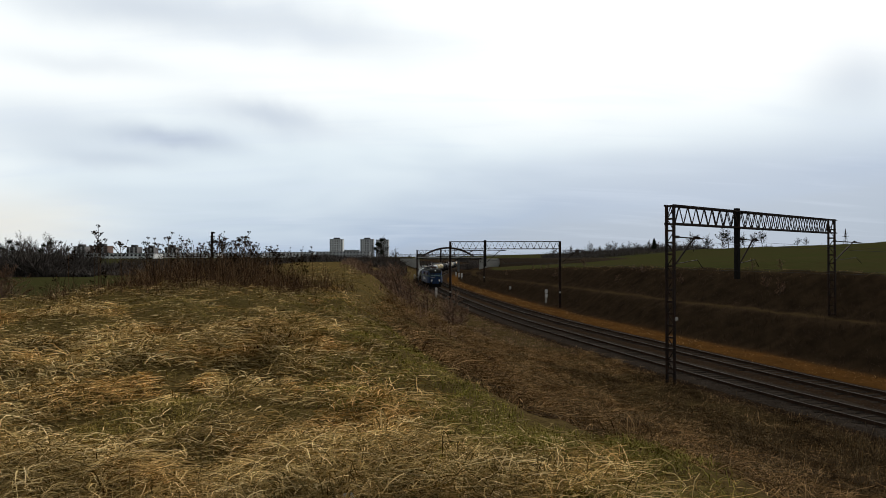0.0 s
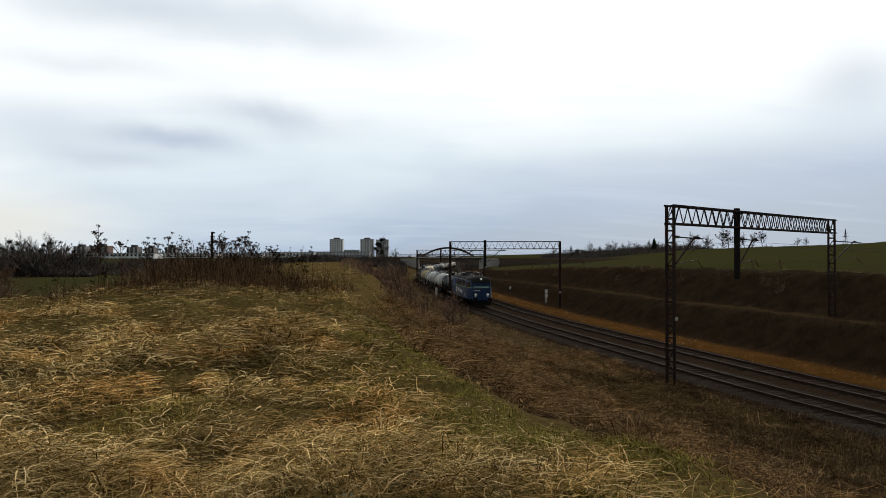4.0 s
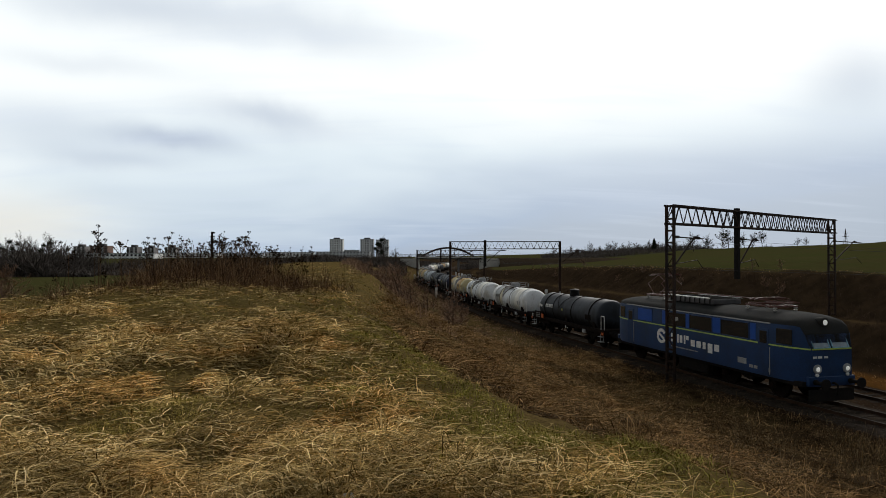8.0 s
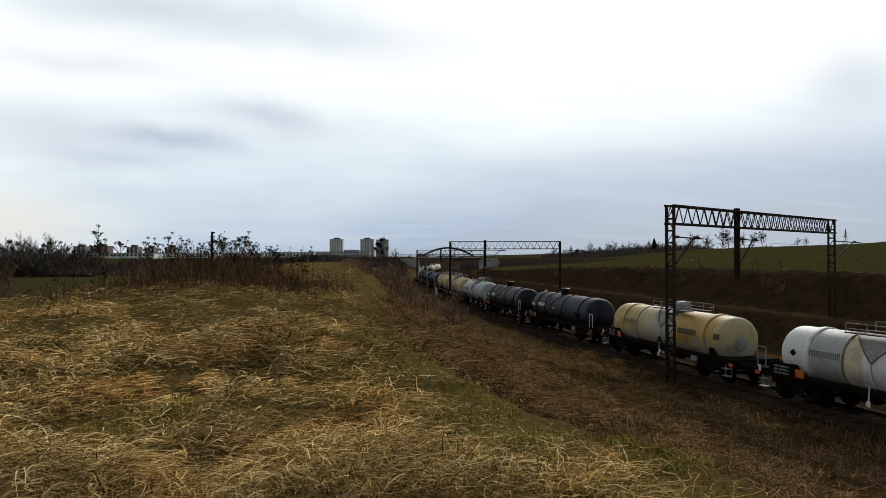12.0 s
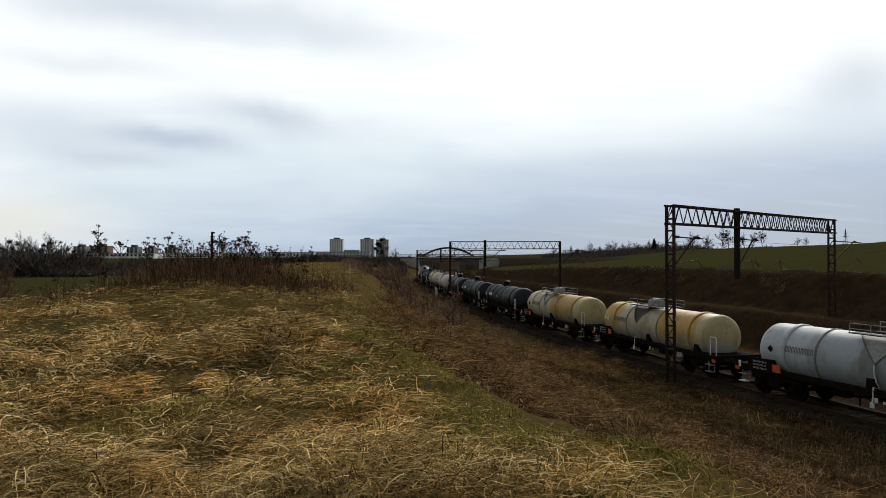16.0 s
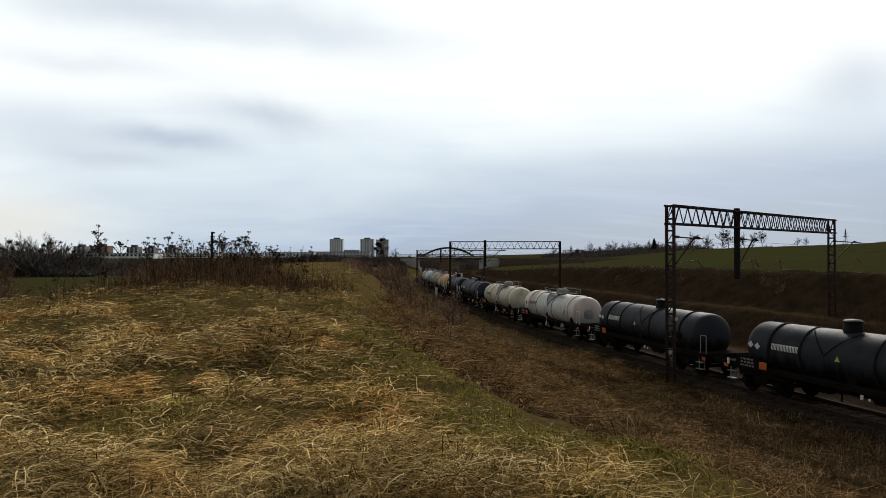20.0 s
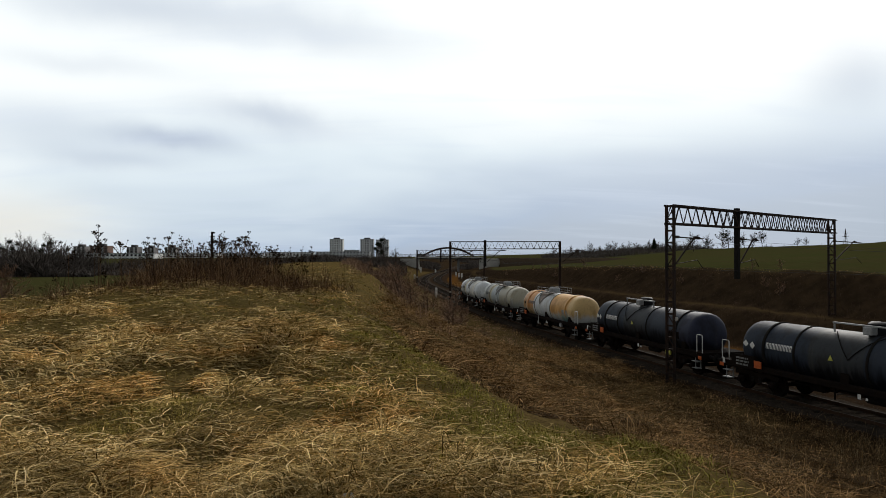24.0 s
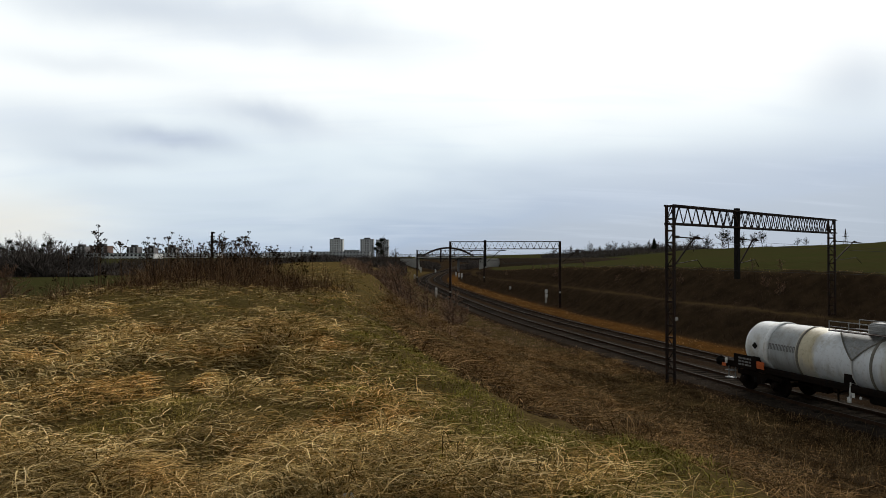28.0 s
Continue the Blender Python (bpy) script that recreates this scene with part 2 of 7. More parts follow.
def tank_material(name, zones, rust, rust_amt, gloss=0.4, half=5.9):
    """Painted steel barrel. Each zone from the rear end forwards: station, colour of the upper half, colour of the
    lower half. Upper and lower differ by stains, and by sheen and underside shade put into the colour.
    """
    m = bpy.data.materials.new(name)
    m.use_nodes = True
    nt = m.node_tree
    N, L = nt.nodes.new, nt.links.new
    b = nt.nodes["Principled BSDF"]
    b.inputs["Roughness"].default_value = 0.48
    b.inputs["Specular IOR Level"].default_value = gloss
    tc = N("ShaderNodeTexCoord")
    info = N("ShaderNodeObjectInfo")
    add = N("ShaderNodeVectorMath")
    add.operation = "ADD"

    def math_node(op, a, c):
        n = N("ShaderNodeMath")
        n.operation = op
        for k, v in enumerate((a, c)):
            if isinstance(v, (int, float)):
                n.inputs[k].default_value = v
            else:
                L(v, n.inputs[k])
        return n.outputs[0]
    L(tc.outputs["Object"], add.inputs[0])
    L(math_node("MULTIPLY", info.outputs["Random"], 37.0), add.inputs[1])

    def noise_at(stretch, scale, detail=6):
        mp = N("ShaderNodeMapping")
        mp.inputs["Scale"].default_value = stretch
        L(add.outputs[0], mp.inputs[0])
        n = N("ShaderNodeTexNoise")
        n.inputs["Scale"].default_value, n.inputs["Detail"].default_value, n.inputs["Roughness"].default_value = scale, detail, 0.6
        L(mp.outputs[0], n.inputs["Vector"])
        return n.outputs["Fac"]

    def ranged(v, lo, hi, top=1.0):
        r = N("ShaderNodeMapRange")
        r.interpolation_type = "SMOOTHSTEP"
        r.inputs["From Min"].default_value, r.inputs["From Max"].default_value, r.inputs["To Max"].default_value = lo, hi, top
        L(v, r.inputs["Value"])
        return r.outputs[0]

    def mix(fac, a, c):
        n = N("ShaderNodeMix")
        n.data_type = "RGBA"
        for sock, v in ((n.inputs["Factor"], fac), (n.inputs["A"], a), (n.inputs["B"], c)):
            if isinstance(v, tuple):
                sock.default_value = (*v, 1)
            else:
                L(v, sock)
        return n.outputs["Result"]

    runs = noise_at((3.2, 1.0, 0.16), 1.3)               # runs down the sides
    blots = noise_at((0.8, 0.8, 0.5), 1.6, 5)
    specks = noise_at((1, 1, 1), 9.0)
    sep = N("ShaderNodeSeparateXYZ")
    L(tc.outputs["Object"], sep.inputs[0])
    along = math_node("DIVIDE", math_node("ADD", math_node("ADD", sep.outputs[0], half), math_node("MULTIPLY", math_node("SUBTRACT", blots, 0.5), 0.5)), 2 * half)

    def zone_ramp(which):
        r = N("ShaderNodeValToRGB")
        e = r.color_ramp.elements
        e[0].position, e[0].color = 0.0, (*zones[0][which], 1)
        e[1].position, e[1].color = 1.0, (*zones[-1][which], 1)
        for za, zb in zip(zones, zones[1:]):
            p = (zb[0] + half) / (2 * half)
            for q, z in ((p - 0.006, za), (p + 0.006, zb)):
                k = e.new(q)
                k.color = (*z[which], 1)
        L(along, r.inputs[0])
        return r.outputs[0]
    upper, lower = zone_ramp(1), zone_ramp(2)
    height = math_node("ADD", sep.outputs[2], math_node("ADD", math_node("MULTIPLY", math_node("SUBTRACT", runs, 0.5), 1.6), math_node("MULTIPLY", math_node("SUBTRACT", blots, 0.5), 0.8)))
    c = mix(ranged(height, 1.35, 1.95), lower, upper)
    c = mix(ranged(runs, 0.56, 0.75, rust_amt), c, rust)
    dark = N("ShaderNodeMix")
    dark.data_type = "RGBA"
    dark.blend_type = "MULTIPLY"
    L(ranged(specks, 0.5, 0.8, 0.55), dark.inputs["Factor"])
    L(c, dark.inputs["A"])
    dark.inputs["B"].default_value = (0.5, 0.47, 0.42, 1)
    grime = N("ShaderNodeMix")
    grime.data_type = "RGBA"
    grime.blend_type = "MULTIPLY"
    L(ranged(blots, 0.48, 0.68, 0.7), grime.inputs["Factor"])
    L(dark.outputs["Result"], grime.inputs["A"])
    grime.inputs["B"].default_value = (0.62, 0.56, 0.46, 1)
    L(grime.outputs["Result"], b.inputs["Base Color"])
    bp = N("ShaderNodeBump")
    bp.inputs["Strength"].default_value, bp.inputs["Distance"].default_value = 0.08, 0.02
    L(specks, bp.inputs["Height"])
    L(bp.outputs[0], b.inputs["Normal"])
    rr = N("ShaderNodeMapRange")
    rr.inputs["To Min"].default_value, rr.inputs["To Max"].default_value = 0.42, 0.70
    L(blots, rr.inputs["Value"])
    L(rr.outputs[0], b.inputs["Roughness"])
    return m


MAT = {
    "ground": ground_material(),
    "ballast": material("ballast", (0.036, 0.023, 0.014), (0.019, 0.012, 0.008), 1.0, scale=1.2, fine=16, bump=0.9, bump_dist=0.04, color3=(0.044, 0.027, 0.015), spec=0.0),
    "stone": material("stone", (0.058, 0.045, 0.034), (0.020, 0.015, 0.011), 1.0, scale=6, fine=30, island=0.5, spec=0.0),
    "sleeper": material("sleeper", (0.046, 0.038, 0.031), (0.022, 0.018, 0.014), 1.0, scale=2, fine=30, random_amt=0.35, spec=0.0),
    "rail_rust": material("rail_rust", (0.058, 0.036, 0.024), (0.034, 0.021, 0.014), 1.0, scale=2, fine=40, spec=0.0),
    "rail_top": material("rail_top", (0.085, 0.075, 0.065), (0.05, 0.04, 0.032), 0.8, metal=0.15, scale=0.6, fine=20, bump=0.03, spec=0.03),
    "steel": material("steel", (0.016, 0.0135, 0.0125), (0.062, 0.029, 0.015), 0.75, scale=1.1, fine=25, amount=0.65, spec=0.12),
    "black": material("black", (0.014, 0.0135, 0.013), (0.026, 0.02, 0.016), 0.9, scale=2, fine=30, spec=0.04),
    "underframe": material("underframe", (0.010, 0.008, 0.007), (0.021, 0.013, 0.009), 0.95, scale=2, fine=25, spec=0.03),
    "ceramic": material("ceramic", (0.55, 0.52, 0.48), (0.3, 0.26, 0.22), 0.3, scale=4, fine=20),
    "white": material("white", (0.75, 0.75, 0.72), (0.5, 0.48, 0.44), 0.55, scale=3, fine=30, bump=0.03),
    "orange": material("orange", (0.60, 0.12, 0.02), (0.36, 0.08, 0.02), 0.5, scale=4, fine=30, bump=0.03),
    "red": material("red", (0.10, 0.030, 0.020), (0.06, 0.025, 0.018), 0.5, scale=4, fine=30, bump=0.03),
    "yellow": material("yellow", (0.65, 0.62, 0.10), (0.45, 0.42, 0.10), 0.5, scale=4, fine=30, bump=0.03),
    "concrete": material("concrete", (0.48, 0.46, 0.41), (0.30, 0.28, 0.25), 0.9, scale=0.5, fine=10, color3=(0.38, 0.36, 0.32), spec=0.1),
    "concrete_dark": material("concrete_dark", (0.20, 0.19, 0.18), (0.12, 0.115, 0.11), 0.9, scale=0.5, fine=10, spec=0.1),
    "loco_blue": material("loco_blue", (0.006, 0.034, 0.110), (0.008, 0.022, 0.050), 0.5, scale=1.2, fine=18, bump=0.04, amount=0.75, spec=0.3),
    "loco_light": material("loco_light", (0.16, 0.36, 0.48), (0.10, 0.25, 0.36), 0.4, scale=1.5, fine=18, bump=0.04),
    "loco_roof": material("loco_roof", (0.022, 0.024, 0.024), (0.034, 0.030, 0.025), 0.9, scale=1.2, fine=18, spec=0.05),
    "loco_green": material("loco_green", (0.42, 0.55, 0.10), (0.32, 0.42, 0.08), 0.45, scale=2, fine=20, bump=0.02),
    "grey_paint": material("grey_paint", (0.30, 0.305, 0.30), (0.17, 0.165, 0.155), 0.6, scale=2, fine=24),
    "lamp_glass": glow_material("lamp_glass", (0.8, 0.8, 0.74), 0.3),
    "glass": material("glass", (0.012, 0.014, 0.016), (0.02, 0.022, 0.025), 0.08, scale=1, fine=5, bump=0.0, spec=0.8),
    # pale base colour stands in for the sky's reflection
    "glass_light": material("glass_light", (0.15, 0.21, 0.24), (0.09, 0.14, 0.17), 0.08, scale=1, fine=5, bump=0.0, spec=0.8),
    "lettering": material("lettering", (0.10, 0.10, 0.095), (0.2, 0.19, 0.17), 0.6, scale=5, fine=30, bump=0.02),
    "loco_panel": material("loco_panel", (0.010, 0.07, 0.33), (0.008, 0.05, 0.22), 0.3, scale=1.5, fine=20, bump=0.03),
    "splash": material("splash", (0.26, 0.27, 0.265), (0.36, 0.36, 0.34), 0.6, scale=2.5, fine=14, color3=(0.20, 0.18, 0.15), bump=0.05),
    "splash_brown": material("splash_brown", (0.30, 0.27, 0.23), (0.14, 0.09, 0.055), 0.6, scale=2.5, fine=14, color3=(0.24, 0.08, 0.03), bump=0.05),
    "data_grey": material("data_grey", (0.22, 0.225, 0.22), (0.10, 0.10, 0.095), 0.7, scale=5, fine=30, bump=0.02),
    "band_grey": material("band_grey", (0.15, 0.14, 0.115), (0.24, 0.22, 0.17), 0.7, scale=1.2, fine=12, bump=0.05),
    "brown_patch": material("brown_patch", (0.075, 0.050, 0.022), (0.14, 0.095, 0.035), 0.7, scale=1.2, fine=10, bump=0.05),
    "stain_dark": material("stain_dark", (0.022, 0.015, 0.011), (0.055, 0.038, 0.024), 0.7, scale=1.3, fine=8, color3=(0.09, 0.075, 0.055), bump=0.05),
    "copper": material("copper", (0.03, 0.028, 0.025), (0.02, 0.02, 0.018), 0.7),
    "bark": material("bark", (0.085, 0.068, 0.055), (0.045, 0.036, 0.029), 0.95, scale=3, fine=30, bump=0.5, spec=0.03),
    "twig": leaf_material("twig", (0.0125, 0.0082, 0.0048), (0.031, 0.020, 0.011)),
    "brush": leaf_material("brush", (0.036, 0.021, 0.010), (0.60, 0.375, 0.165), (0.155, 0.094, 0.040), swing=(0.3, 1.7), tint=(1.0, 0.90, 0.80)),
    "lush": leaf_material("lush", (0.068, 0.066, 0.012), (0.40, 0.345, 0.080), (0.195, 0.174, 0.038), swing=(0.5, 1.4)),
    # darker version of the slope grass: shade low in the cutting is put into the colour
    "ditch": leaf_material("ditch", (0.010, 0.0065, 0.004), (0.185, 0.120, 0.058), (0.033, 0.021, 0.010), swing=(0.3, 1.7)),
    "weed": leaf_material("weed", (0.032, 0.021, 0.013), (0.34, 0.215, 0.115), (0.105, 0.062, 0.034)),
    "straw": leaf_material("straw", (0.040, 0.028, 0.011), (1.0, 0.78, 0.41), (0.37, 0.255, 0.090), fourth=(0.73, 0.525, 0.22), swing=(0.45, 1.5), tint=(1.05, 0.88, 0.72)),
    "turf": leaf_material("turf", (0.078, 0.068, 0.014), (0.50, 0.375, 0.112), (0.255, 0.197, 0.050), swing=(0.4, 1.5)),
    # lightened against the backlight, with distance haze put into the colour
    "far_twig": leaf_material("far_twig", (0.055, 0.047, 0.042), (0.135, 0.115, 0.10)),
    "evergreen": leaf_material("evergreen", (0.012, 0.022, 0.012), (0.035, 0.05, 0.025)),
    "panel_white": material("panel_white", (0.84, 0.84, 0.82), (0.70, 0.70, 0.68), 0.85, scale=0.2, fine=2),
    "panel_tan": material("panel_tan", (0.22, 0.135, 0.10), (0.17, 0.105, 0.08), 0.85, scale=0.2, fine=2),
    "panel_grey": material("panel_grey", (0.62, 0.62, 0.62), (0.50, 0.50, 0.50), 0.85, scale=0.2, fine=2),
    # paler than the slope grass: haze over the far slope is put into the colour
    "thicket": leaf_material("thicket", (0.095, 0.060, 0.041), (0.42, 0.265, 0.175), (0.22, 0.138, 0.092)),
    "ballast_grey": material("ballast_grey", (0.046, 0.037, 0.029), (0.025, 0.019, 0.014), 1.0, scale=1.4, fine=16, bump=0.9, bump_dist=0.04, color3=(0.062, 0.051, 0.040), spec=0.0),
    "panel_dark": material("panel_dark", (0.20, 0.185, 0.18), (0.15, 0.14, 0.135), 0.85, scale=0.2, fine=2),
    "roof_dark": material("roof_dark", (0.08, 0.075, 0.075), (0.05, 0.05, 0.05), 0.85, scale=0.3, fine=3),
}


# ---- building blocks ----
class Shape:
    """Gathers verts and faces of one mesh."""

    def __init__(self):
        self.v, self.f = [], []

    def add(self, verts, faces):
        o = len(self.v)
        self.v += [tuple(p) for p in verts]
        self.f += [tuple(i + o for i in q) for q in faces]
        return self

    def box(self, c, size, m=None, cut=0.0):
        """Box with its edges cut back by cut."""
        hx, hy, hz = (s / 2 for s in size)
        cut = min(cut, hx * 0.9, hy * 0.9, hz * 0.9)
        if cut <= 0:
            v = [Vector((sx * hx, sy * hy, sz * hz)) for sx in (-1, 1) for sy in (-1, 1) for sz in (-1, 1)]
            f = [(0, 1, 3, 2), (4, 6, 7, 5), (0, 4, 5, 1), (2, 3, 7, 6), (0, 2, 6, 4), (1, 5, 7, 3)]
        else:
            v, idx = [], {}
            for sx in (-1, 1):
                for sy in (-1, 1):
                    for sz in (-1, 1):
                        for a in range(3):
                            p = [sx * (hx - cut), sy * (hy - cut), sz * (hz - cut)]
                            p[a] = (sx * hx, sy * hy, sz * hz)[a]
                            idx[(sx, sy, sz, a)] = len(v)
                            v.append(Vector(p))
            f = []
            for a in range(3):
                b, c2 = (a + 1) % 3, (a + 2) % 3
                for s in (-1, 1):
                    def k(sb, sc, ax=a):
                        q = [0, 0, 0]
                        q[a], q[b], q[c2] = s, sb, sc
                        return idx[(*q, ax)]
                    q = [k(-1, -1), k(1, -1), k(1, 1), k(-1, 1)]
                    f.append(tuple(q if s > 0 else q[::-1]))
                for sb in (-1, 1):
                    for sc in (-1, 1):
                        def k2(s, ax):
                            q = [0, 0, 0]
                            q[a], q[b], q[c2] = s, sb, sc
                            return idx[(*q, ax)]
                        q = [k2(-1, b), k2(1, b), k2(1, c2), k2(-1, c2)]
                        f.append(tuple(q if sb * sc < 0 else q[::-1]))
            for sx in (-1, 1):
                for sy in (-1, 1):
                    for sz in (-1, 1):
                        q = [idx[(sx, sy, sz, a)] for a in range(3)]
                        f.append(tuple(q if sx * sy * sz > 0 else q[::-1]))
        t = Matrix.Translation(c) @ (m or Matrix())
        return self.add([t @ p for p in v], f)

    def tube(self, pts, r, seg=6, r2=None, caps=True):
        """Round bar along the points, from radius r to r2."""
        pts = [Vector(p) for p in pts]
        r2 = r if r2 is None else r2
        v, f, n = [], [], len(pts)
        up = None
        for i, p in enumerate(pts):
            d = (pts[min(i + 1, n - 1)] - pts[max(i - 1, 0)]).normalized()
            if up is None:
                up = Vector((0, 0, 1)) if abs(d.z) < 0.9 else Vector((1, 0, 0))
            a = d.cross(up).normalized()
            up = a.cross(d).normalized()
            rr = r + (r2 - r) * i / max(n - 1, 1)
            v += [p + (a * math.cos(k * math.tau / seg) + up * math.sin(k * math.tau / seg)) * rr for k in range(seg)]
        for i in range(n - 1):
            for k in range(seg):
                k2 = (k + 1) % seg
                f.append((i * seg + k, i * seg + k2, (i + 1) * seg + k2, (i + 1) * seg + k))
        if caps:
            f.append(tuple(range(seg))[::-1])
            f.append(tuple((n - 1) * seg + k for k in range(seg)))
        return self.add(v, f)

    def lathe(self, profile, origin, axis, seg=24, arc=(0.0, 1.0)):
        """Profile of (along, radius) turned round the axis from origin."""
        axis = Vector(axis).normalized()
        ref = Vector((0, 0, 1)) if abs(axis.z) < 0.9 else Vector((0, 1, 0))
        a = axis.cross(ref).normalized()
        b = axis.cross(a).normalized()
        o = Vector(origin)
        v, f, n = [], [], len(profile)
        closed = arc == (0.0, 1.0)
        m = seg if closed else seg + 1
        for t, r in profile:
            for k in range(m):
                w = (arc[0] + (arc[1] - arc[0]) * k / seg) * math.tau
                v.append(o + axis * t + (a * math.cos(w) + b * math.sin(w)) * r)
        for i in range(n - 1):
            for k in range(seg):
                k2 = (k + 1) % m
                f.append((i * m + k, (i + 1) * m + k, (i + 1) * m + k2, i * m + k2))
        if closed:
            if profile[0][1] > 1e-5:
                f.append(tuple(range(m)))
            if profile[-1][1] > 1e-5:
                f.append(tuple((n - 1) * m + k for k in range(m))[::-1])
        return self.add(v, f)

    def prism(self, outline, a, b, axis):
        """Outline of 2D points in the plane across axis, drawn out from a to b along it."""
        def p3(u, w, t):
            q = [0, 0, 0]
            q[axis], q[(axis + 1) % 3], q[(axis + 2) % 3] = t, u, w
            return Vector(q)
        n = len(outline)
        v = [p3(u, w, a) for u, w in outline] + [p3(u, w, b) for u, w in outline]
        f = [tuple(range(n))[::-1], tuple(range(n, 2 * n))]
        f += [(i, (i + 1) % n, n + (i + 1) % n, n + i) for i in range(n)]
        return self.add(v, f)

    def mesh(self, name, mats, smooth=35):
        me = bpy.data.meshes.new(name)
        me.from_pydata(self.v, [], self.f)
        for mt in (mats if isinstance(mats, (list, tuple)) else [mats]):
            me.materials.append(mt)
        if smooth:
            me.polygons.foreach_set("use_smooth", [True] * len(me.polygons))
            me.set_sharp_from_angle(angle=radians(smooth))
        me.update()
        return me


def part(name, shape, mat, parent, label="", at=None, smooth=35):
    """Links a Shape (or a finished mesh) as one mesh object under its thing."""
    data = shape if isinstance(shape, bpy.types.Mesh) else shape.mesh(name, MAT[mat] if isinstance(mat, str) else mat, smooth)
    ob = new(name, data)
    ob.parent = parent
    if at is not None:
        ob.matrix_basis = at
    if label:
        tagged(ob, label)
    return ob


def thing(name, label, category, at=None, group="", kind=""):
    ob = new(name)
    ob.empty_display_size = 0.3
    if at is not None:
        ob.matrix_basis = at
    return tagged(ob, label, category, group, kind)


def fast_mesh(name, verts, faces, mat):
    """One mesh from numpy arrays of equal polygons."""
    me = bpy.data.meshes.new(name)
    n, k = faces.shape
    me.vertices.add(len(verts))
    me.vertices.foreach_set("co", verts.astype(np.float32).ravel())
    me.loops.add(n * k)
    me.loops.foreach_set("vertex_index", faces.astype(np.int32).ravel())
    me.polygons.add(n)
    me.polygons.foreach_set("loop_start", np.arange(0, n * k, k, dtype=np.int32))
    me.update(calc_edges=True)
    me.materials.append(mat)
    return me


# ---- the line: centre of the near track, X by Y ----
LINE_Y = np.array([-420, -60, 0, 14, 24, 27, 34, 44, 54, 64, 76, 92, 110, 127, 145, 162, 180, 200, 245, 307, 700], float)
LINE_X = np.array([190, 52, 27.6, 21.95, 17.98, 16.95, 14.98, 12.55, 10.12, 7.9, 5.72, 3.4, 1.05, -1.0, -3.15, -4.75, -5.6, -5.5, -3.4, 1.3, 27.0], float)


def spline(xs, ys, q):
    """Smooth curve through the knots (monotone tangents), straight beyond them."""
    h = np.diff(xs)
    s = np.diff(ys) / h
    t = np.empty(len(xs))
    t[1:-1] = (s[:-1] * h[1:] + s[1:] * h[:-1]) / (h[1:] + h[:-1])
    t[0], t[-1] = s[0], s[-1]
    i = np.clip(np.searchsorted(xs, q) - 1, 0, len(h) - 1)
    u = (q - xs[i]) / h[i]
    a, b = ys[i], ys[i + 1]
    v = ((2 * u**3 - 3 * u**2 + 1) * a + (u**3 - 2 * u**2 + u) * h[i] * t[i] + (-2 * u**3 + 3 * u**2) * b + (u**3 - u**2) * h[i] * t[i + 1])
    v = np.where(q < xs[0], ys[0] + (q - xs[0]) * t[0], v)
    return np.where(q > xs[-1], ys[-1] + (q - xs[-1]) * t[-1], v)


TAB_Y = np.arange(900, -421, -1.0)                       # runs with the train, towards the camera
TAB_X = spline(LINE_Y, LINE_X, TAB_Y)
ker = np.ones(9) / 9
for _ in range(2):
    TAB_X[8:-8] = np.convolve(TAB_X, ker, "same")[8:-8]
TAB_S = np.concatenate([[0], np.cumsum(np.hypot(np.diff(TAB_X), np.diff(TAB_Y)))])


def on_line(s, side=0.0):
    """Place on the line at arc length s, side metres to the right of the camera's outward view."""
    x, y = np.interp(s, TAB_S, TAB_X), np.interp(s, TAB_S, TAB_Y)
    dx = np.interp(s + 1, TAB_S, TAB_X) - np.interp(s - 1, TAB_S, TAB_X)
    dy = np.interp(s + 1, TAB_S, TAB_Y) - np.interp(s - 1, TAB_S, TAB_Y)
    ln = np.hypot(dx, dy)
    return x - dy / ln * side, y + dx / ln * side


def line_x(y):
    return np.interp(-np.asarray(y, float), -TAB_Y, TAB_X)


def s_at(y):
    return float(np.interp(-y, -TAB_Y, TAB_S))


def line_offset(x, y):
    """Metres to the right of the near track's centre."""
    slope = (line_x(y + 2.0) - line_x(y - 2.0)) / 4.0
    return (x - line_x(y)) / np.sqrt(1 + slope**2)


# ---- ground ----
def waves(x, y, scale, seed):
    """Cheap smooth noise about zero, from turned sines."""
    rng = np.random.RandomState(seed)
    v = np.zeros_like(x)
    for k in range(7):
        a, ph = rng.uniform(0, math.tau), rng.uniform(0, math.tau)
        fr = rng.uniform(0.6, 1.7) / scale
        v += np.sin((x * math.cos(a) + y * math.sin(a)) * fr * math.tau + ph)
    return v / 7


def step(v, lo, hi):
    u = np.clip((v - lo) / (hi - lo), 0, 1)
    return u * u * (3 - 2 * u)


def crest(y):
    """Offset of the cutting's western edge."""
    return -22.75 + 0.55 * step(y, 8, 16) + 6.0 * step(y, 11, 55)


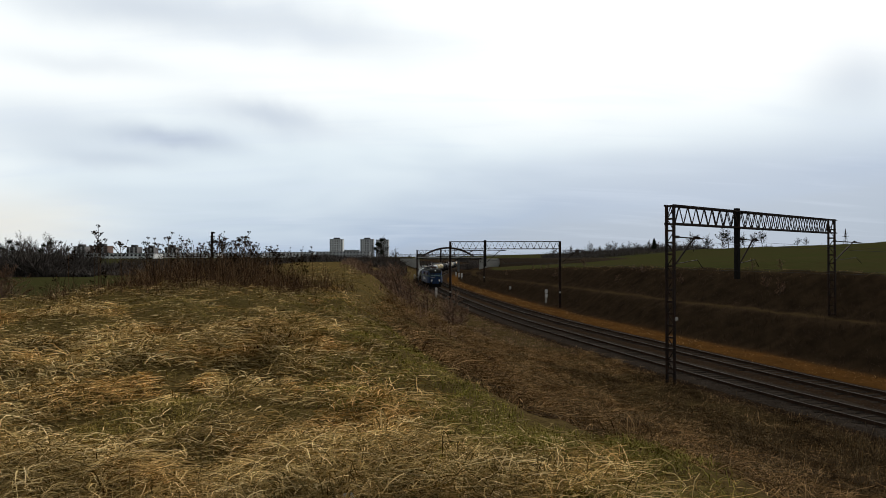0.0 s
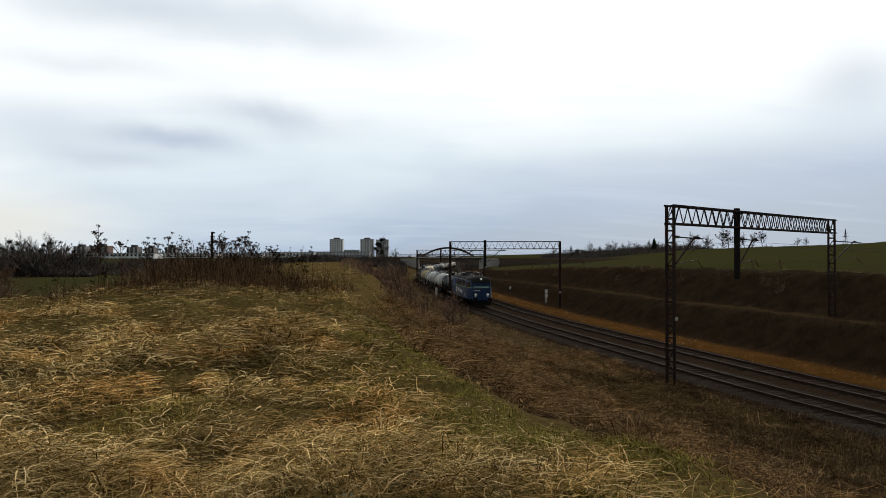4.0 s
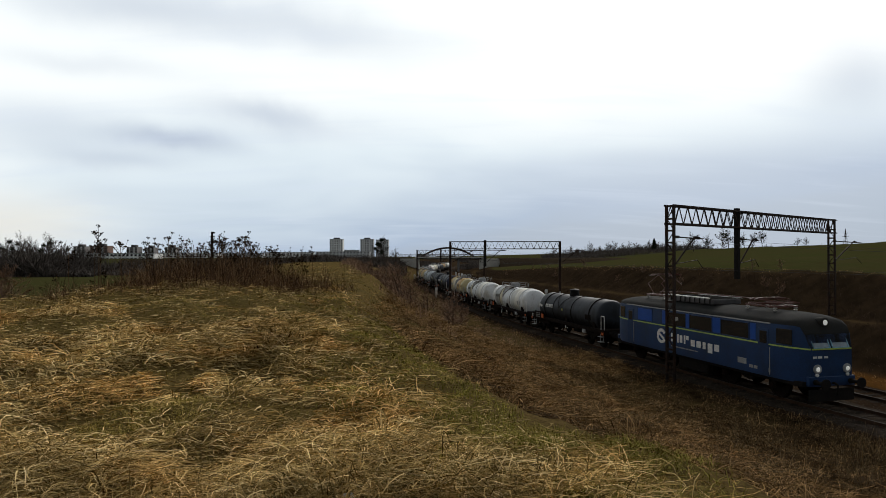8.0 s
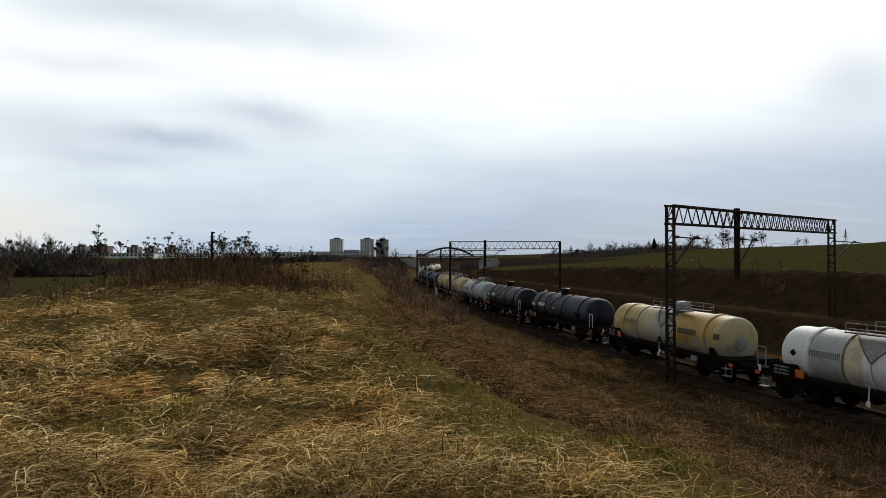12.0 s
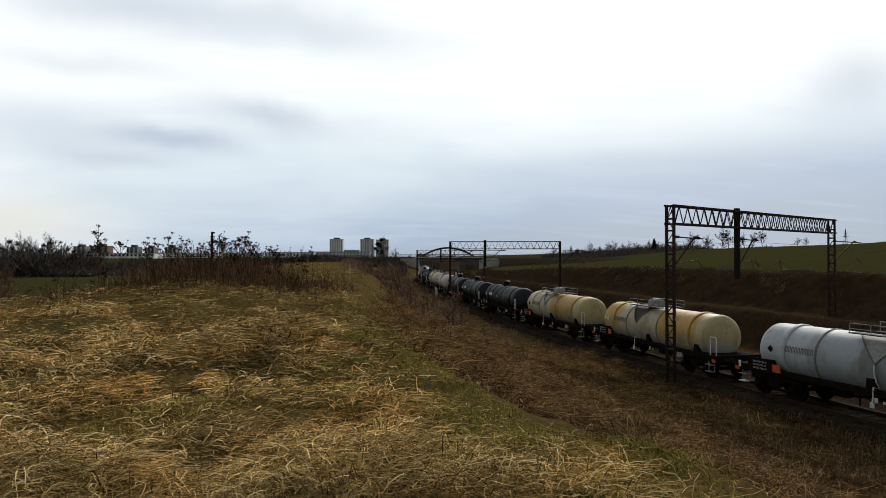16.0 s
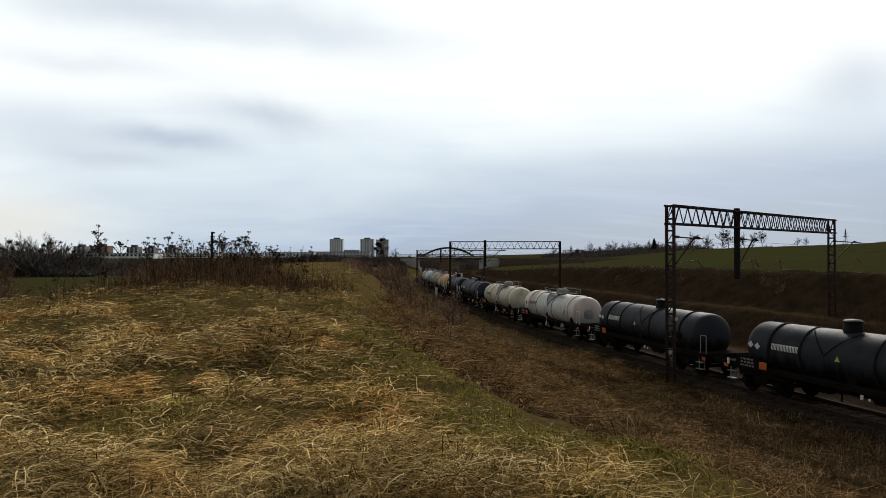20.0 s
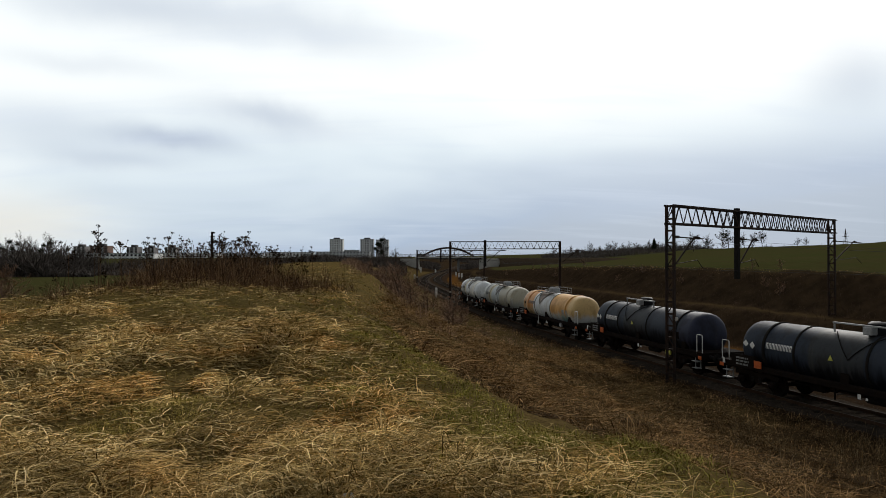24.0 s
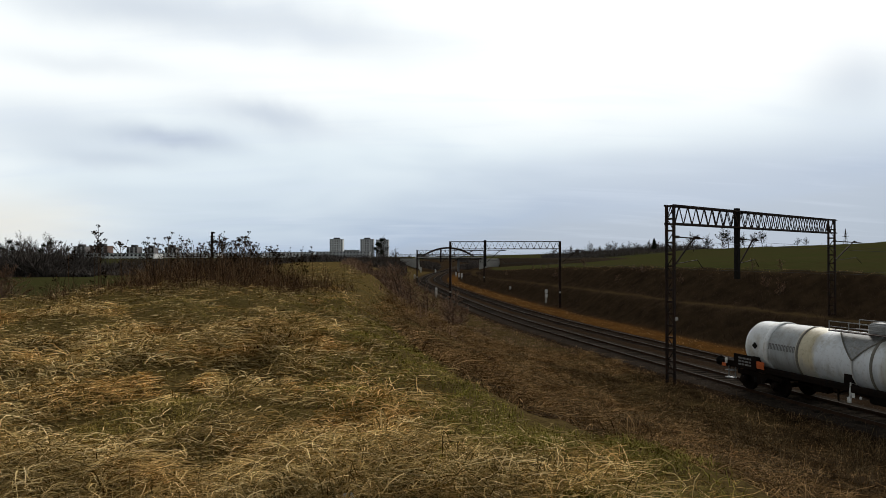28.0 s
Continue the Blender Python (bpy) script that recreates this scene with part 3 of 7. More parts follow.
def ground_z(x, y):
    x, y = np.asarray(x, float), np.asarray(y, float)
    d = line_offset(x, y) + 0.35 * waves(x, y, 9, 1)
    # the plateau west of the cutting, falling to lower fields beyond the weeds
    ridge = (4.88 + 0.45 * step(y, 20, 110)) * (1 - 0.55 * step(y, 140, 225))
    away = step(-d, 26, 33) * step(y, 21.5, 33)
    plat = ridge * (1 - away) + 1.9 * away
    plat = plat + 0.5 * step(-d, 21, 25) * step(-d, 30.5, 26.5) * step(y, 13, 22) * step(y, 42, 30) * (1 - away)
    plat = plat + 0.20 * waves(x, y, 7, 2) + 0.20 * waves(x, y, 2.2, 3) * step(y, 60, 20) * step(y, 0.5, 3) + 0.09 * waves(x, y, 0.9, 4) * step(y, 30, 10) * step(y, 0.5, 3)
    far = step(y, 300, 700)
    plat = plat * (1 - far) + 4.5 * far
    # slope down to the ditch, then the formation
    edge = crest(y)
    u = np.clip((d - edge) / (-4.8 - edge), 0, 1)
    low = -0.24 + 0.08 * waves(x, y, 3, 5)
    fall = 1 - (1 - u) ** 1.65
    fall = fall * step(u, -0.02, 0.10)
    z = plat * (1 - fall) + low * fall
    z = np.where(d > -5.0, low + (-0.62 - low) * step(d, -2.5, -1.8), z)
    z = np.where(d > -1.8, -0.62, z)
    sandy = -0.42 + 0.05 * waves(x, y, 4, 6)
    z = np.where(d > 6.2, -0.62 + (sandy + 0.62) * step(d, 6.2, 7.6), z)
    # bank on the far side, with a berm halfway up, then the rising field
    rise = (step(d, 10.2, 14.5) * 2.4 + step(d, 15.8, 21.5) * 3.1) * (1 - 0.62 * step(y, 70, 230))
    bank = sandy + rise + (0.22 * waves(x, y, 5, 7) + 0.12 * waves(x, y, 1.8, 8)) * step(d, 10, 12)
    field = np.clip(d - 21.5, 0, 130) * 0.044 * step(d, 20, 30)
    field = field + 0.05 * np.clip(x - 60, 0, 70) * step(d, 20, 30)
    over = np.clip(d - 151.5, 0, None)
    field = field - np.minimum(over * 0.02, 5.0)
    z = np.where(d > 9.8, bank + field, z)
    return z


def axis_steps(spans):
    out = [spans[0][0]]
    for a, b, st, grow in spans:
        p = a
        while p < b:
            p += st
            st *= grow
            out.append(min(p, b))
    return np.unique(np.round(out, 3))


def build_ground():
    right = axis_steps([(0, 44, 0.42, 1.0), (44, 4200, 0.6, 1.09)])
    left = -axis_steps([(0, 20, 0.42, 1.0), (20, 4200, 0.6, 1.09)])
    xs = np.unique(np.concatenate([left, right]))
    ys = np.unique(np.concatenate([-axis_steps([(0, 700, 0.8, 1.10)]), axis_steps([(0, 40, 0.3, 1.0), (40, 4600, 0.4, 1.022)])]))
    gx, gy = np.meshgrid(xs, ys)
    gz = ground_z(gx, gy)
    v = np.stack([gx.ravel(), gy.ravel(), gz.ravel()], 1)
    nx, ny = len(xs), len(ys)
    i = (np.arange(ny - 1)[:, None] * nx + np.arange(nx - 1)[None]).ravel()
    f = np.stack([i, i + 1, i + nx + 1, i + nx], 1)
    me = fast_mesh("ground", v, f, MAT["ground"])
    me.polygons.foreach_set("use_smooth", [True] * len(me.polygons))
    d = line_offset(gx, gy) + 0.35 * waves(gx, gy, 9, 1)
    cov = np.zeros((ny, nx, 4), np.float32)
    cov[..., 3] = 1
    n1, n2 = waves(gx, gy, 3.1, 11), waves(gx, gy, 14, 12)
    # slope paler with distance: near shade and far haze are put into the cover
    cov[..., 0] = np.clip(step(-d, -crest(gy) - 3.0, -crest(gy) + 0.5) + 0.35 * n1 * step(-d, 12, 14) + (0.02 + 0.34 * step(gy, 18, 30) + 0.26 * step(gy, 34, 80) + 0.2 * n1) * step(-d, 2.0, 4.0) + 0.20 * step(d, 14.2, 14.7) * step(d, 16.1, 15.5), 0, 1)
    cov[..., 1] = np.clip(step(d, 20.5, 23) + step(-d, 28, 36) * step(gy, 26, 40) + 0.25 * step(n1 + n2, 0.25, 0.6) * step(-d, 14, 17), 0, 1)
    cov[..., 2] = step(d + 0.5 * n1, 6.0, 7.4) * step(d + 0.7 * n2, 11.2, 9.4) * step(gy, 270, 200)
    bridge_dim = 1 - step(gy, 262, 292) * step(-d, 45, 30) * step(d, 34, 22)     # ground round the bridge darkened: its dim opening is put into the colour
    cov[..., 0] *= bridge_dim
    cov[..., 1] *= bridge_dim
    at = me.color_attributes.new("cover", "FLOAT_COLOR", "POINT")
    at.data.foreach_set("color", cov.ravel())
    tagged(new("ground", me), "dry winter grassland cut through by a railway", "ground", kind="structure")


build_ground()


# ---- railway: two tracks, ballast, sleepers, rails ----
def loft(sections):
    """Open strip of faces through rows of points of equal length."""
    sh = Shape()
    n = len(sections[0])
    for row in sections:
        sh.v += row
    for i in range(len(sections) - 1):
        for k in range(n - 1):
            a = i * n + k
            sh.f.append((a, a + 1, a + n + 1, a + n))
    return sh


GAUGE, SPACING = 1.52, 4.0
S_FROM, S_TO = s_at(640.0), s_at(-120.0)


def stations(lo, hi):
    out, s = [], lo
    while s < hi:
        out.append(s)
        y = float(np.interp(s, TAB_S, TAB_Y))
        s += 1.0 if y < 70 else 3.0 if y < 200 else 6.0
    return out + [hi]


def build_track_bed():
    prof = [(-3.35, -0.66), (-2.75, -0.42), (-1.95, -0.20), (-1.5, -0.16), (1.5, -0.16), (1.9, -0.17), (2.1, -0.17), (2.5, -0.16), (5.5, -0.16), (5.95, -0.20), (6.4, -0.42), (6.9, -0.64)]
    rows = []
    rng = random.Random(4)
    for s in stations(S_FROM, S_TO):
        row = []
        for d, z in prof:
            x, y = on_line(s, d + rng.uniform(-0.06, 0.06))
            row.append((x, y, z + rng.uniform(-0.02, 0.012)))
        rows.append(row)
    for lo, hi, mat, label in ((0, 2, "ballast", "dark overgrown shoulder of the ballast bed"), (2, 5, "ballast_grey", "grey crushed stone ballast under the near track"), (5, len(prof) - 1, "ballast", "dark brown oil-stained crushed stone ballast bed")):
        ob = new("ballast", loft([row[lo:hi + 1] for row in rows]).mesh("ballast", MAT[mat], 80))
        tagged(ob, label, "ballast", kind="structure")
    # loose stones on the shoulder and between the tracks near by
    v, f = [], []
    rng = np.random.RandomState(3)
    n = 26000
    s = rng.uniform(s_at(75), s_at(15), n)
    side = np.where(rng.rand(n) < 0.5, rng.uniform(-3.3, -0.8, n), rng.uniform(-0.6, 6.6, n))
    pts = np.array([on_line(a, b) for a, b in zip(s, side)])
    z = np.interp(side, [p[0] for p in prof], [p[1] for p in prof])
    r = rng.uniform(0.02, 0.05, n)
    octa = np.array([(1, 0, 0), (0, 1, 0), (-1, 0, 0), (0, -1, 0), (0, 0, 0.8), (0, 0, -0.8)])
    tri = np.array([(0, 1, 4), (1, 2, 4), (2, 3, 4), (3, 0, 4)])
    ang = rng.uniform(0, math.tau, n)
    c, sn = np.cos(ang), np.sin(ang)
    o = octa[None] * r[:, None, None] * rng.uniform(0.6, 1.3, (n, 6, 1))
    vx = o[..., 0] * c[:, None] - o[..., 1] * sn[:, None] + pts[:, 0:1]
    vy = o[..., 0] * sn[:, None] + o[..., 1] * c[:, None] + pts[:, 1:2]
    vz = o[..., 2] + z[:, None] + 0.012
    v = np.stack([vx, vy, vz], -1).reshape(-1, 3)
    f = (tri[None] + (np.arange(n) * 6)[:, None, None]).reshape(-1, 3)
    tagged(new("ballast_stones", fast_mesh("ballast_stones", v, f, MAT["stone"])), "loose brown crushed stones of the railway ballast", "gravel", kind="stuff")


build_track_bed()


def rail_line(d):
    """Rusty rail with a shining head: web and foot, and the polished running face."""
    body = [(-0.07, -0.175), (-0.07, -0.16), (-0.012, -0.14), (-0.012, -0.045), (-0.036, -0.035), (-0.036, -0.004), (0.036, -0.004), (0.036, -0.035), (0.012, -0.045), (0.012, -0.14), (0.07, -0.16), (0.07, -0.175)]
    ss = stations(S_FROM, S_TO)
    rows = [[(*on_line(s, d + a), b) for a, b in body] for s in ss]
    top = [[(*on_line(s, d + a), b) for a, b in ((-0.034, -0.006), (-0.028, 0.0), (0.028, 0.0), (0.034, -0.006))] for s in ss]
    return loft(rows), loft(top)


def build_track(name, side, label):
    tr = thing(name, label, "railway track", group="railway tracks", kind="")
    for k in (-1, 1):
        body, top = rail_line(side + k * (GAUGE + 0.07) / 2)
        rl = part("rail", body, "rail_rust", tr, "rusty steel rail with a shiny head")
        part("rail_head", top, "rail_top", rl)
    # sleepers: the near ones one by one
    me = Shape().box((0, 0, 0), (0.26, 2.5, 0.16), cut=0.03).mesh("sleeper", MAT["sleeper"], 0)
    clip = Shape().box((0, 0, 0), (0.16, 0.32, 0.04), cut=0.01).mesh("rail_plate", MAT["rail_rust"], 0)
    joined = Shape()
    s = s_at(330.0)
    n = 0
    while s < s_at(-40):
        x, y = on_line(s, side)
        x2, y2 = on_line(s + 0.5, side)
        m = pose(x, y, -0.22, 0, 0, math.degrees(math.atan2(y2 - y, x2 - x)))
        yy = float(y)
        if 14 < yy < 92 and n < 150:
            sl = part("sleeper", me, None, tr, at=m)
            n += 1
        else:
            joined.box(m.translation, (0.26, 2.5, 0.16), m.to_3x3().to_4x4())
        s += 0.62
    tagged(part("sleeper_rest", joined, "sleeper", tr, smooth=0), kind="stuff")
    return tr


build_track("track", 0.0, "near railway track with rusty rails on dark sleepers")
build_track("track", SPACING, "second railway track with rusty rails on dark sleepers")


# ---- overhead line ----
def lattice_leg(sh_legs, sh_lace, h, w=0.42, b=0.11):
    """Two channels laced by flats, w apart along x."""
    for sx in (-1, 1):
        sh_legs.box((sx * w / 2, 0, h / 2 - 0.5), (b, 0.16, h + 1.0), cut=0.01)
    z, k = 0.3, 1
    while z < h - 0.5:
        sh_lace.box((0, 0.05, z), (w - b, 0.03, 0.10))
        a = math.atan2(0.62, w)
        sh_lace.box((0, -0.05, z + 0.31), (math.hypot(w, 0.62) * 0.94, 0.025, 0.045), Matrix.Rotation(-k * a, 4, "Y"))
        z += 0.62
        k = -k


def insulator(sh, p, q, n=5, r=0.075):
    p, q = Vector(p), Vector(q)
    d = (q - p)
    prof = []
    for i in range(n):
        t0 = d.length * i / n
        w = d.length / n
        prof += [(t0, 0.03), (t0 + w * 0.35, r), (t0 + w * 0.55, r), (t0 + w * 0.75, 0.03)]
    sh.lathe(prof + [(d.length, 0.03)], p, d, 10)


def cantilever(parent, x0, z_top, reach, mirror=1):
    """Bracket with strut, insulators and registration arm for one track; x0 is the leg's face."""
    arm = part("bracket_arm", Shape().tube([(x0, 0, z_top - 1.5), (x0 + mirror * reach * 0.72, 0, z_top + 0.12)], 0.045, 8), "steel", parent)
    part("bracket_top_tube", Shape().tube([(x0 + mirror * 0.2, 0, z_top + 0.08), (x0 + mirror * reach, 0, z_top + 0.02)], 0.035, 8), "steel", parent)
    ins = Shape()
    insulator(ins, (x0 + mirror * 0.05, 0, z_top + 0.08), (x0 + mirror * 0.55, 0, z_top + 0.08))
    insulator(ins, (x0 + mirror * (reach * 0.72), 0, z_top + 0.10), (x0 + mirror * (reach * 0.72 + 0.5), 0, z_top + 0.05))
    part("insulator", ins, "steel", arm)
    part("registration_arm", Shape().tube([(x0 + mirror * 0.25, 0, z_top - 1.35), (x0 + mirror * reach * 0.8, 0, z_top - 1.15), (x0 + mirror * reach, 0, z_top - 1.6)], 0.022, 6), "steel", parent)


def build_gantry(at, length, mid, h, label, brackets, outer=True):
    """Portal of lattice legs and a trussed beam across the tracks, with a hanging post."""
    g = thing("overhead_line_gantry", label, "gantry", at, "overhead line gantries")
    top, bot = h, h - 0.95
    for x in (0, length):
        legs, lace = Shape(), Shape()
        if h > 9:
            lattice_leg(legs, lace, h)
        else:
            legs.box((0, 0, h / 2 - 0.5), (0.3, 0.24, h + 1.0), cut=0.02)
            lace.box((0, -0.13, h / 2), (0.12, 0.03, h * 0.9))
        leg = part("leg", legs, "steel", g, at=pose(x, 0, 0, 0, 0, 90 if h > 9 else 0))
        tagged(part("lacing", lace, "steel", leg), kind="stuff")
        part("footing", Shape().box((0, 0, -0.95), (0.8, 0.6, 0.7), cut=0.05), "concrete_dark", leg)
        sign = part("sign_plate", Shape().box((-0.32, 0.0 if x else -0.05, 1.7 if x else 3.15), (0.02, 0.24, 0.18), cut=0.004) if h > 9 else Shape().box((0.0, -0.16, 1.7), (0.24, 0.02, 0.18), cut=0.004), "white" if x else "ceramic", leg)
    for yy in (-0.25, 0.25):
        for z in (top, bot):
            part("chord", Shape().box((length / 2, yy, z), (length + 0.3, 0.07, 0.10), cut=0.01), "steel", g)
        n = max(6, round(length / 0.85))
        for i in range(n):
            xa, xb = length * i / n, length * (i + 1) / n
            sh = Shape().tube([(xa, yy, bot), ((xa + xb) / 2, yy, top), (xb, yy, bot)], 0.028, 5)
            part("web_bar", sh, "steel", g)
    ties = Shape()
    for i in range(round(length / 1.7) + 1):
        for z in (top, bot):
            ties.box((i * 1.7, 0, z), (0.05, 0.5, 0.05))
    part("cross_ties", ties, "steel", g)
    # hanging post between the tracks
    post = part("hanging_post", Shape().box((mid, 0, (top + 5.05) / 2 + 0.1), (0.34, 0.24, top - 5.05 + 0.2), cut=0.03), "black", g)
    zt = min(7.35, h - 1.2)
    if "near" in brackets:
        cantilever(g, 0.3, zt, brackets["near"])
    if "mid" in brackets:
        cantilever(g, mid + 0.2, zt, brackets["mid"])
    if outer:
        cantilever(g, length + 0.3, zt + 0.1 if h > 9 else zt, 5.8 if h > 9 else 2.9)
    return g


def gantry_pose(p, q):
    a = math.degrees(math.atan2(q[1] - p[1], q[0] - p[0]))
    return pose(p[0], p[1], 0, 0, 0, a), math.hypot(q[0] - p[0], q[1] - p[1])


m, ln = gantry_pose((11.9, 34.0), (28.6, 47.8))
build_gantry(m, ln, 7.25, 9.06, "rusty dark steel lattice gantry carrying overhead line", {"near": 3.0, "mid": 2.6})
m, ln = gantry_pose((0.97, 86.0), (15.3, 85.0))
build_gantry(m, ln, 4.6, 8.33, "dark steel lattice gantry over the curved tracks", {"near": 4.0, "mid": 2.6})
m, ln = gantry_pose((-5.9, 148.0), (9.3, 147.0))
build_gantry(m, ln, 5.4, 7.8, "distant dark steel gantry near the road bridge", {"near": 4.0, "mid": 2.6}, outer=False)


def wire_run(name, side, z, sag, label, r):
    """One overhead wire that follows a track from support to support."""
    marks = [s_at(y) for y in (420.0, 350.0, 285.0, 215.0, 148.0, 85.5, 38.0, -20.0, -75.0)]
    sh = Shape()
    pts = []
    for a, b in zip(marks, marks[1:]):
        for k in range(10):
            u = k / 10
            x, y = on_line(a + (b - a) * u, side)
            pts.append((x, y, z - sag * 4 * u * (1 - u)))
    sh.tube(pts, r, 4)
    tagged(new(name, sh.mesh(name, MAT["copper"])), label, "wire", "overhead wires")


for side in (0.0, SPACING):
    wire_run("messenger_wire", side, 7.3, 1.1, "thin dark messenger wire above a track", 0.007)
    wire_run("contact_wire", side, 5.65, 0.0, "thin dark contact wire above a track", 0.006)


# ---- rolling stock ----
CACHE = {}


def cached(key, mat, build, smooth=35):
    if key not in CACHE:
        CACHE[key] = build().mesh(key, MAT[mat] if isinstance(mat, str) else mat, smooth)
    return CACHE[key]


def both(fn, *sides):
    sh = Shape()
    for s in sides:
        fn(sh, s)
    return sh


def wheel_shape(r):
    def build():
        sh = Shape()
        for s in (-1, 1):
            prof = [(-0.065, r * 0.6), (-0.065, r * 0.9), (-0.065, r + 0.03), (-0.035, r + 0.03), (-0.03, r), (0.065, r - 0.01), (0.065, r * 0.86), (0.02, r * 0.8), (0.02, r * 0.32), (0.085, r * 0.26), (0.085, 0.0)]
            sh.lathe([(a * 1.0, b) for a, b in prof], (0, s * 0.75, 0), (0, s, 0), 24)
        sh.tube([(0, -0.8, 0), (0, 0.8, 0)], 0.085, 10)
        for s in (-1, 1):                       # bolt heads and a rim hole, so that the turning shows
            for k in range(4):
                a = k * math.tau / 4
                sh.box((math.cos(a) * r * 0.55, s * 0.785, math.sin(a) * r * 0.55), (0.09, 0.03, 0.09), Matrix.Rotation(-a, 4, "Y"))
        return sh
    return build


WHEELS = []                                      # (wheelset object, radius, rest height, x)


def add_bogie(owner, x, base, r, key):
    """Two-axle bogie: side frames with axle boxes and springs, a bolster, two wheelsets."""
    bg = part("bogie", cached(key + "_bolster", "underframe", lambda: Shape().box((0, 0, r + 0.12), (0.5, 2.1, 0.24), cut=0.04)), None, owner, at=pose(x, 0, 0))

    def frame_side(s):
        sh = Shape()
        zz = r + 0.05
        half = base / 2
        sh.prism([(zz + 0.16, -half - 0.35), (zz + 0.22, -half * 0.55), (zz + 0.02, -half * 0.3), (zz - 0.12, 0.0), (zz + 0.02, half * 0.3), (zz + 0.22, half * 0.55), (zz + 0.16, half + 0.35), (zz + 0.34, half + 0.35), (zz + 0.42, half * 0.5), (zz + 0.34, 0.0), (zz + 0.42, -half * 0.5), (zz + 0.34, -half - 0.35)][::-1], s * 1.0 - 0.07, s * 1.0 + 0.07, 1)
        return sh
    for s in (-1, 1):
        sf = part("side_frame", cached(f"{key}_side{s}", "underframe", lambda: frame_side(s), 0), None, bg)
        for e in (-1, 1):
            part("axle_box", cached(f"{key}_box", "underframe", lambda: Shape().box((0, 0, 0), (0.30, 0.22, 0.30), cut=0.05).lathe([(0, 0.11), (0.05, 0.10), (0.06, 0)], (0, -0.11, 0), (0, -1, 0), 12).lathe([(0, 0.11), (0.05, 0.10), (0.06, 0)], (0, 0.11, 0), (0, 1, 0), 12)), None, bg, at=pose(e * base / 2, s * 1.06, r))
            part("spring", cached(f"{key}_spring", "black", lambda: Shape().lathe([(i * 0.03, 0.085 if i % 2 else 0.065) for i in range(9)], (0, 0, -0.12), (0, 0, 1), 10)), None, bg, at=pose(e * 0.2, s * 1.05, r + 0.1))
    for e in (-1, 1):
        ws = part("wheelset", cached(f"wheelset_{r}", "underframe", wheel_shape(r)), None, bg, at=pose(e * base / 2, 0, r))
        WHEELS.append((ws, r, e * base / 2))
    return bg


def add_buffers(owner, half, mat="black"):
    def build():
        return Shape().lathe([(0, 0.11), (0.08, 0.11), (0.09, 0.085), (0.42, 0.08), (0.43, 0.10), (0.50, 0.10)], (-0.55, 0, 0), (1, 0, 0), 14).lathe([(0, 0.1), (0.01, 0.23), (0.045, 0.225), (0.06, 0.0)], (-0.06, 0, 0), (1, 0, 0), 18)
    for e in (-1, 1):
        for s in (-1, 1):
            part("buffer", cached("buffer_" + mat, mat, build), None, owner, at=pose(e * half, s * 0.875, 1.05, 0, 0, 0 if e > 0 else 180))
        part("coupling_hook", cached("hook", "black", lambda: Shape().tube([(-0.4, 0, 0), (0.05, 0, 0), (0.18, 0, -0.06), (0.2, 0, -0.3), (0.12, 0, -0.5)], 0.045, 6)), None, owner, at=pose(e * (half - 0.5), 0, 1.0, 0, 0, 0 if e > 0 else 180))


def bars_panel(rng_seed, w, h, rows, thick=0.006):
    """Unreadable lettering as rows of plain bars, in the xz plane."""
    rng = random.Random(rng_seed)
    sh = Shape()
    rh = h / rows
    for i in range(rows):
        x = -w / 2
        while x < w / 2 - 0.05:
            ww = min(rng.uniform(0.08, 0.3) * max(w, 0.6), w / 2 - x)
            sh.box((x + ww / 2, 0, h / 2 - rh * (i + 0.5)), (ww, thick, rh * 0.55))
            x += ww + 0.05
    return sh


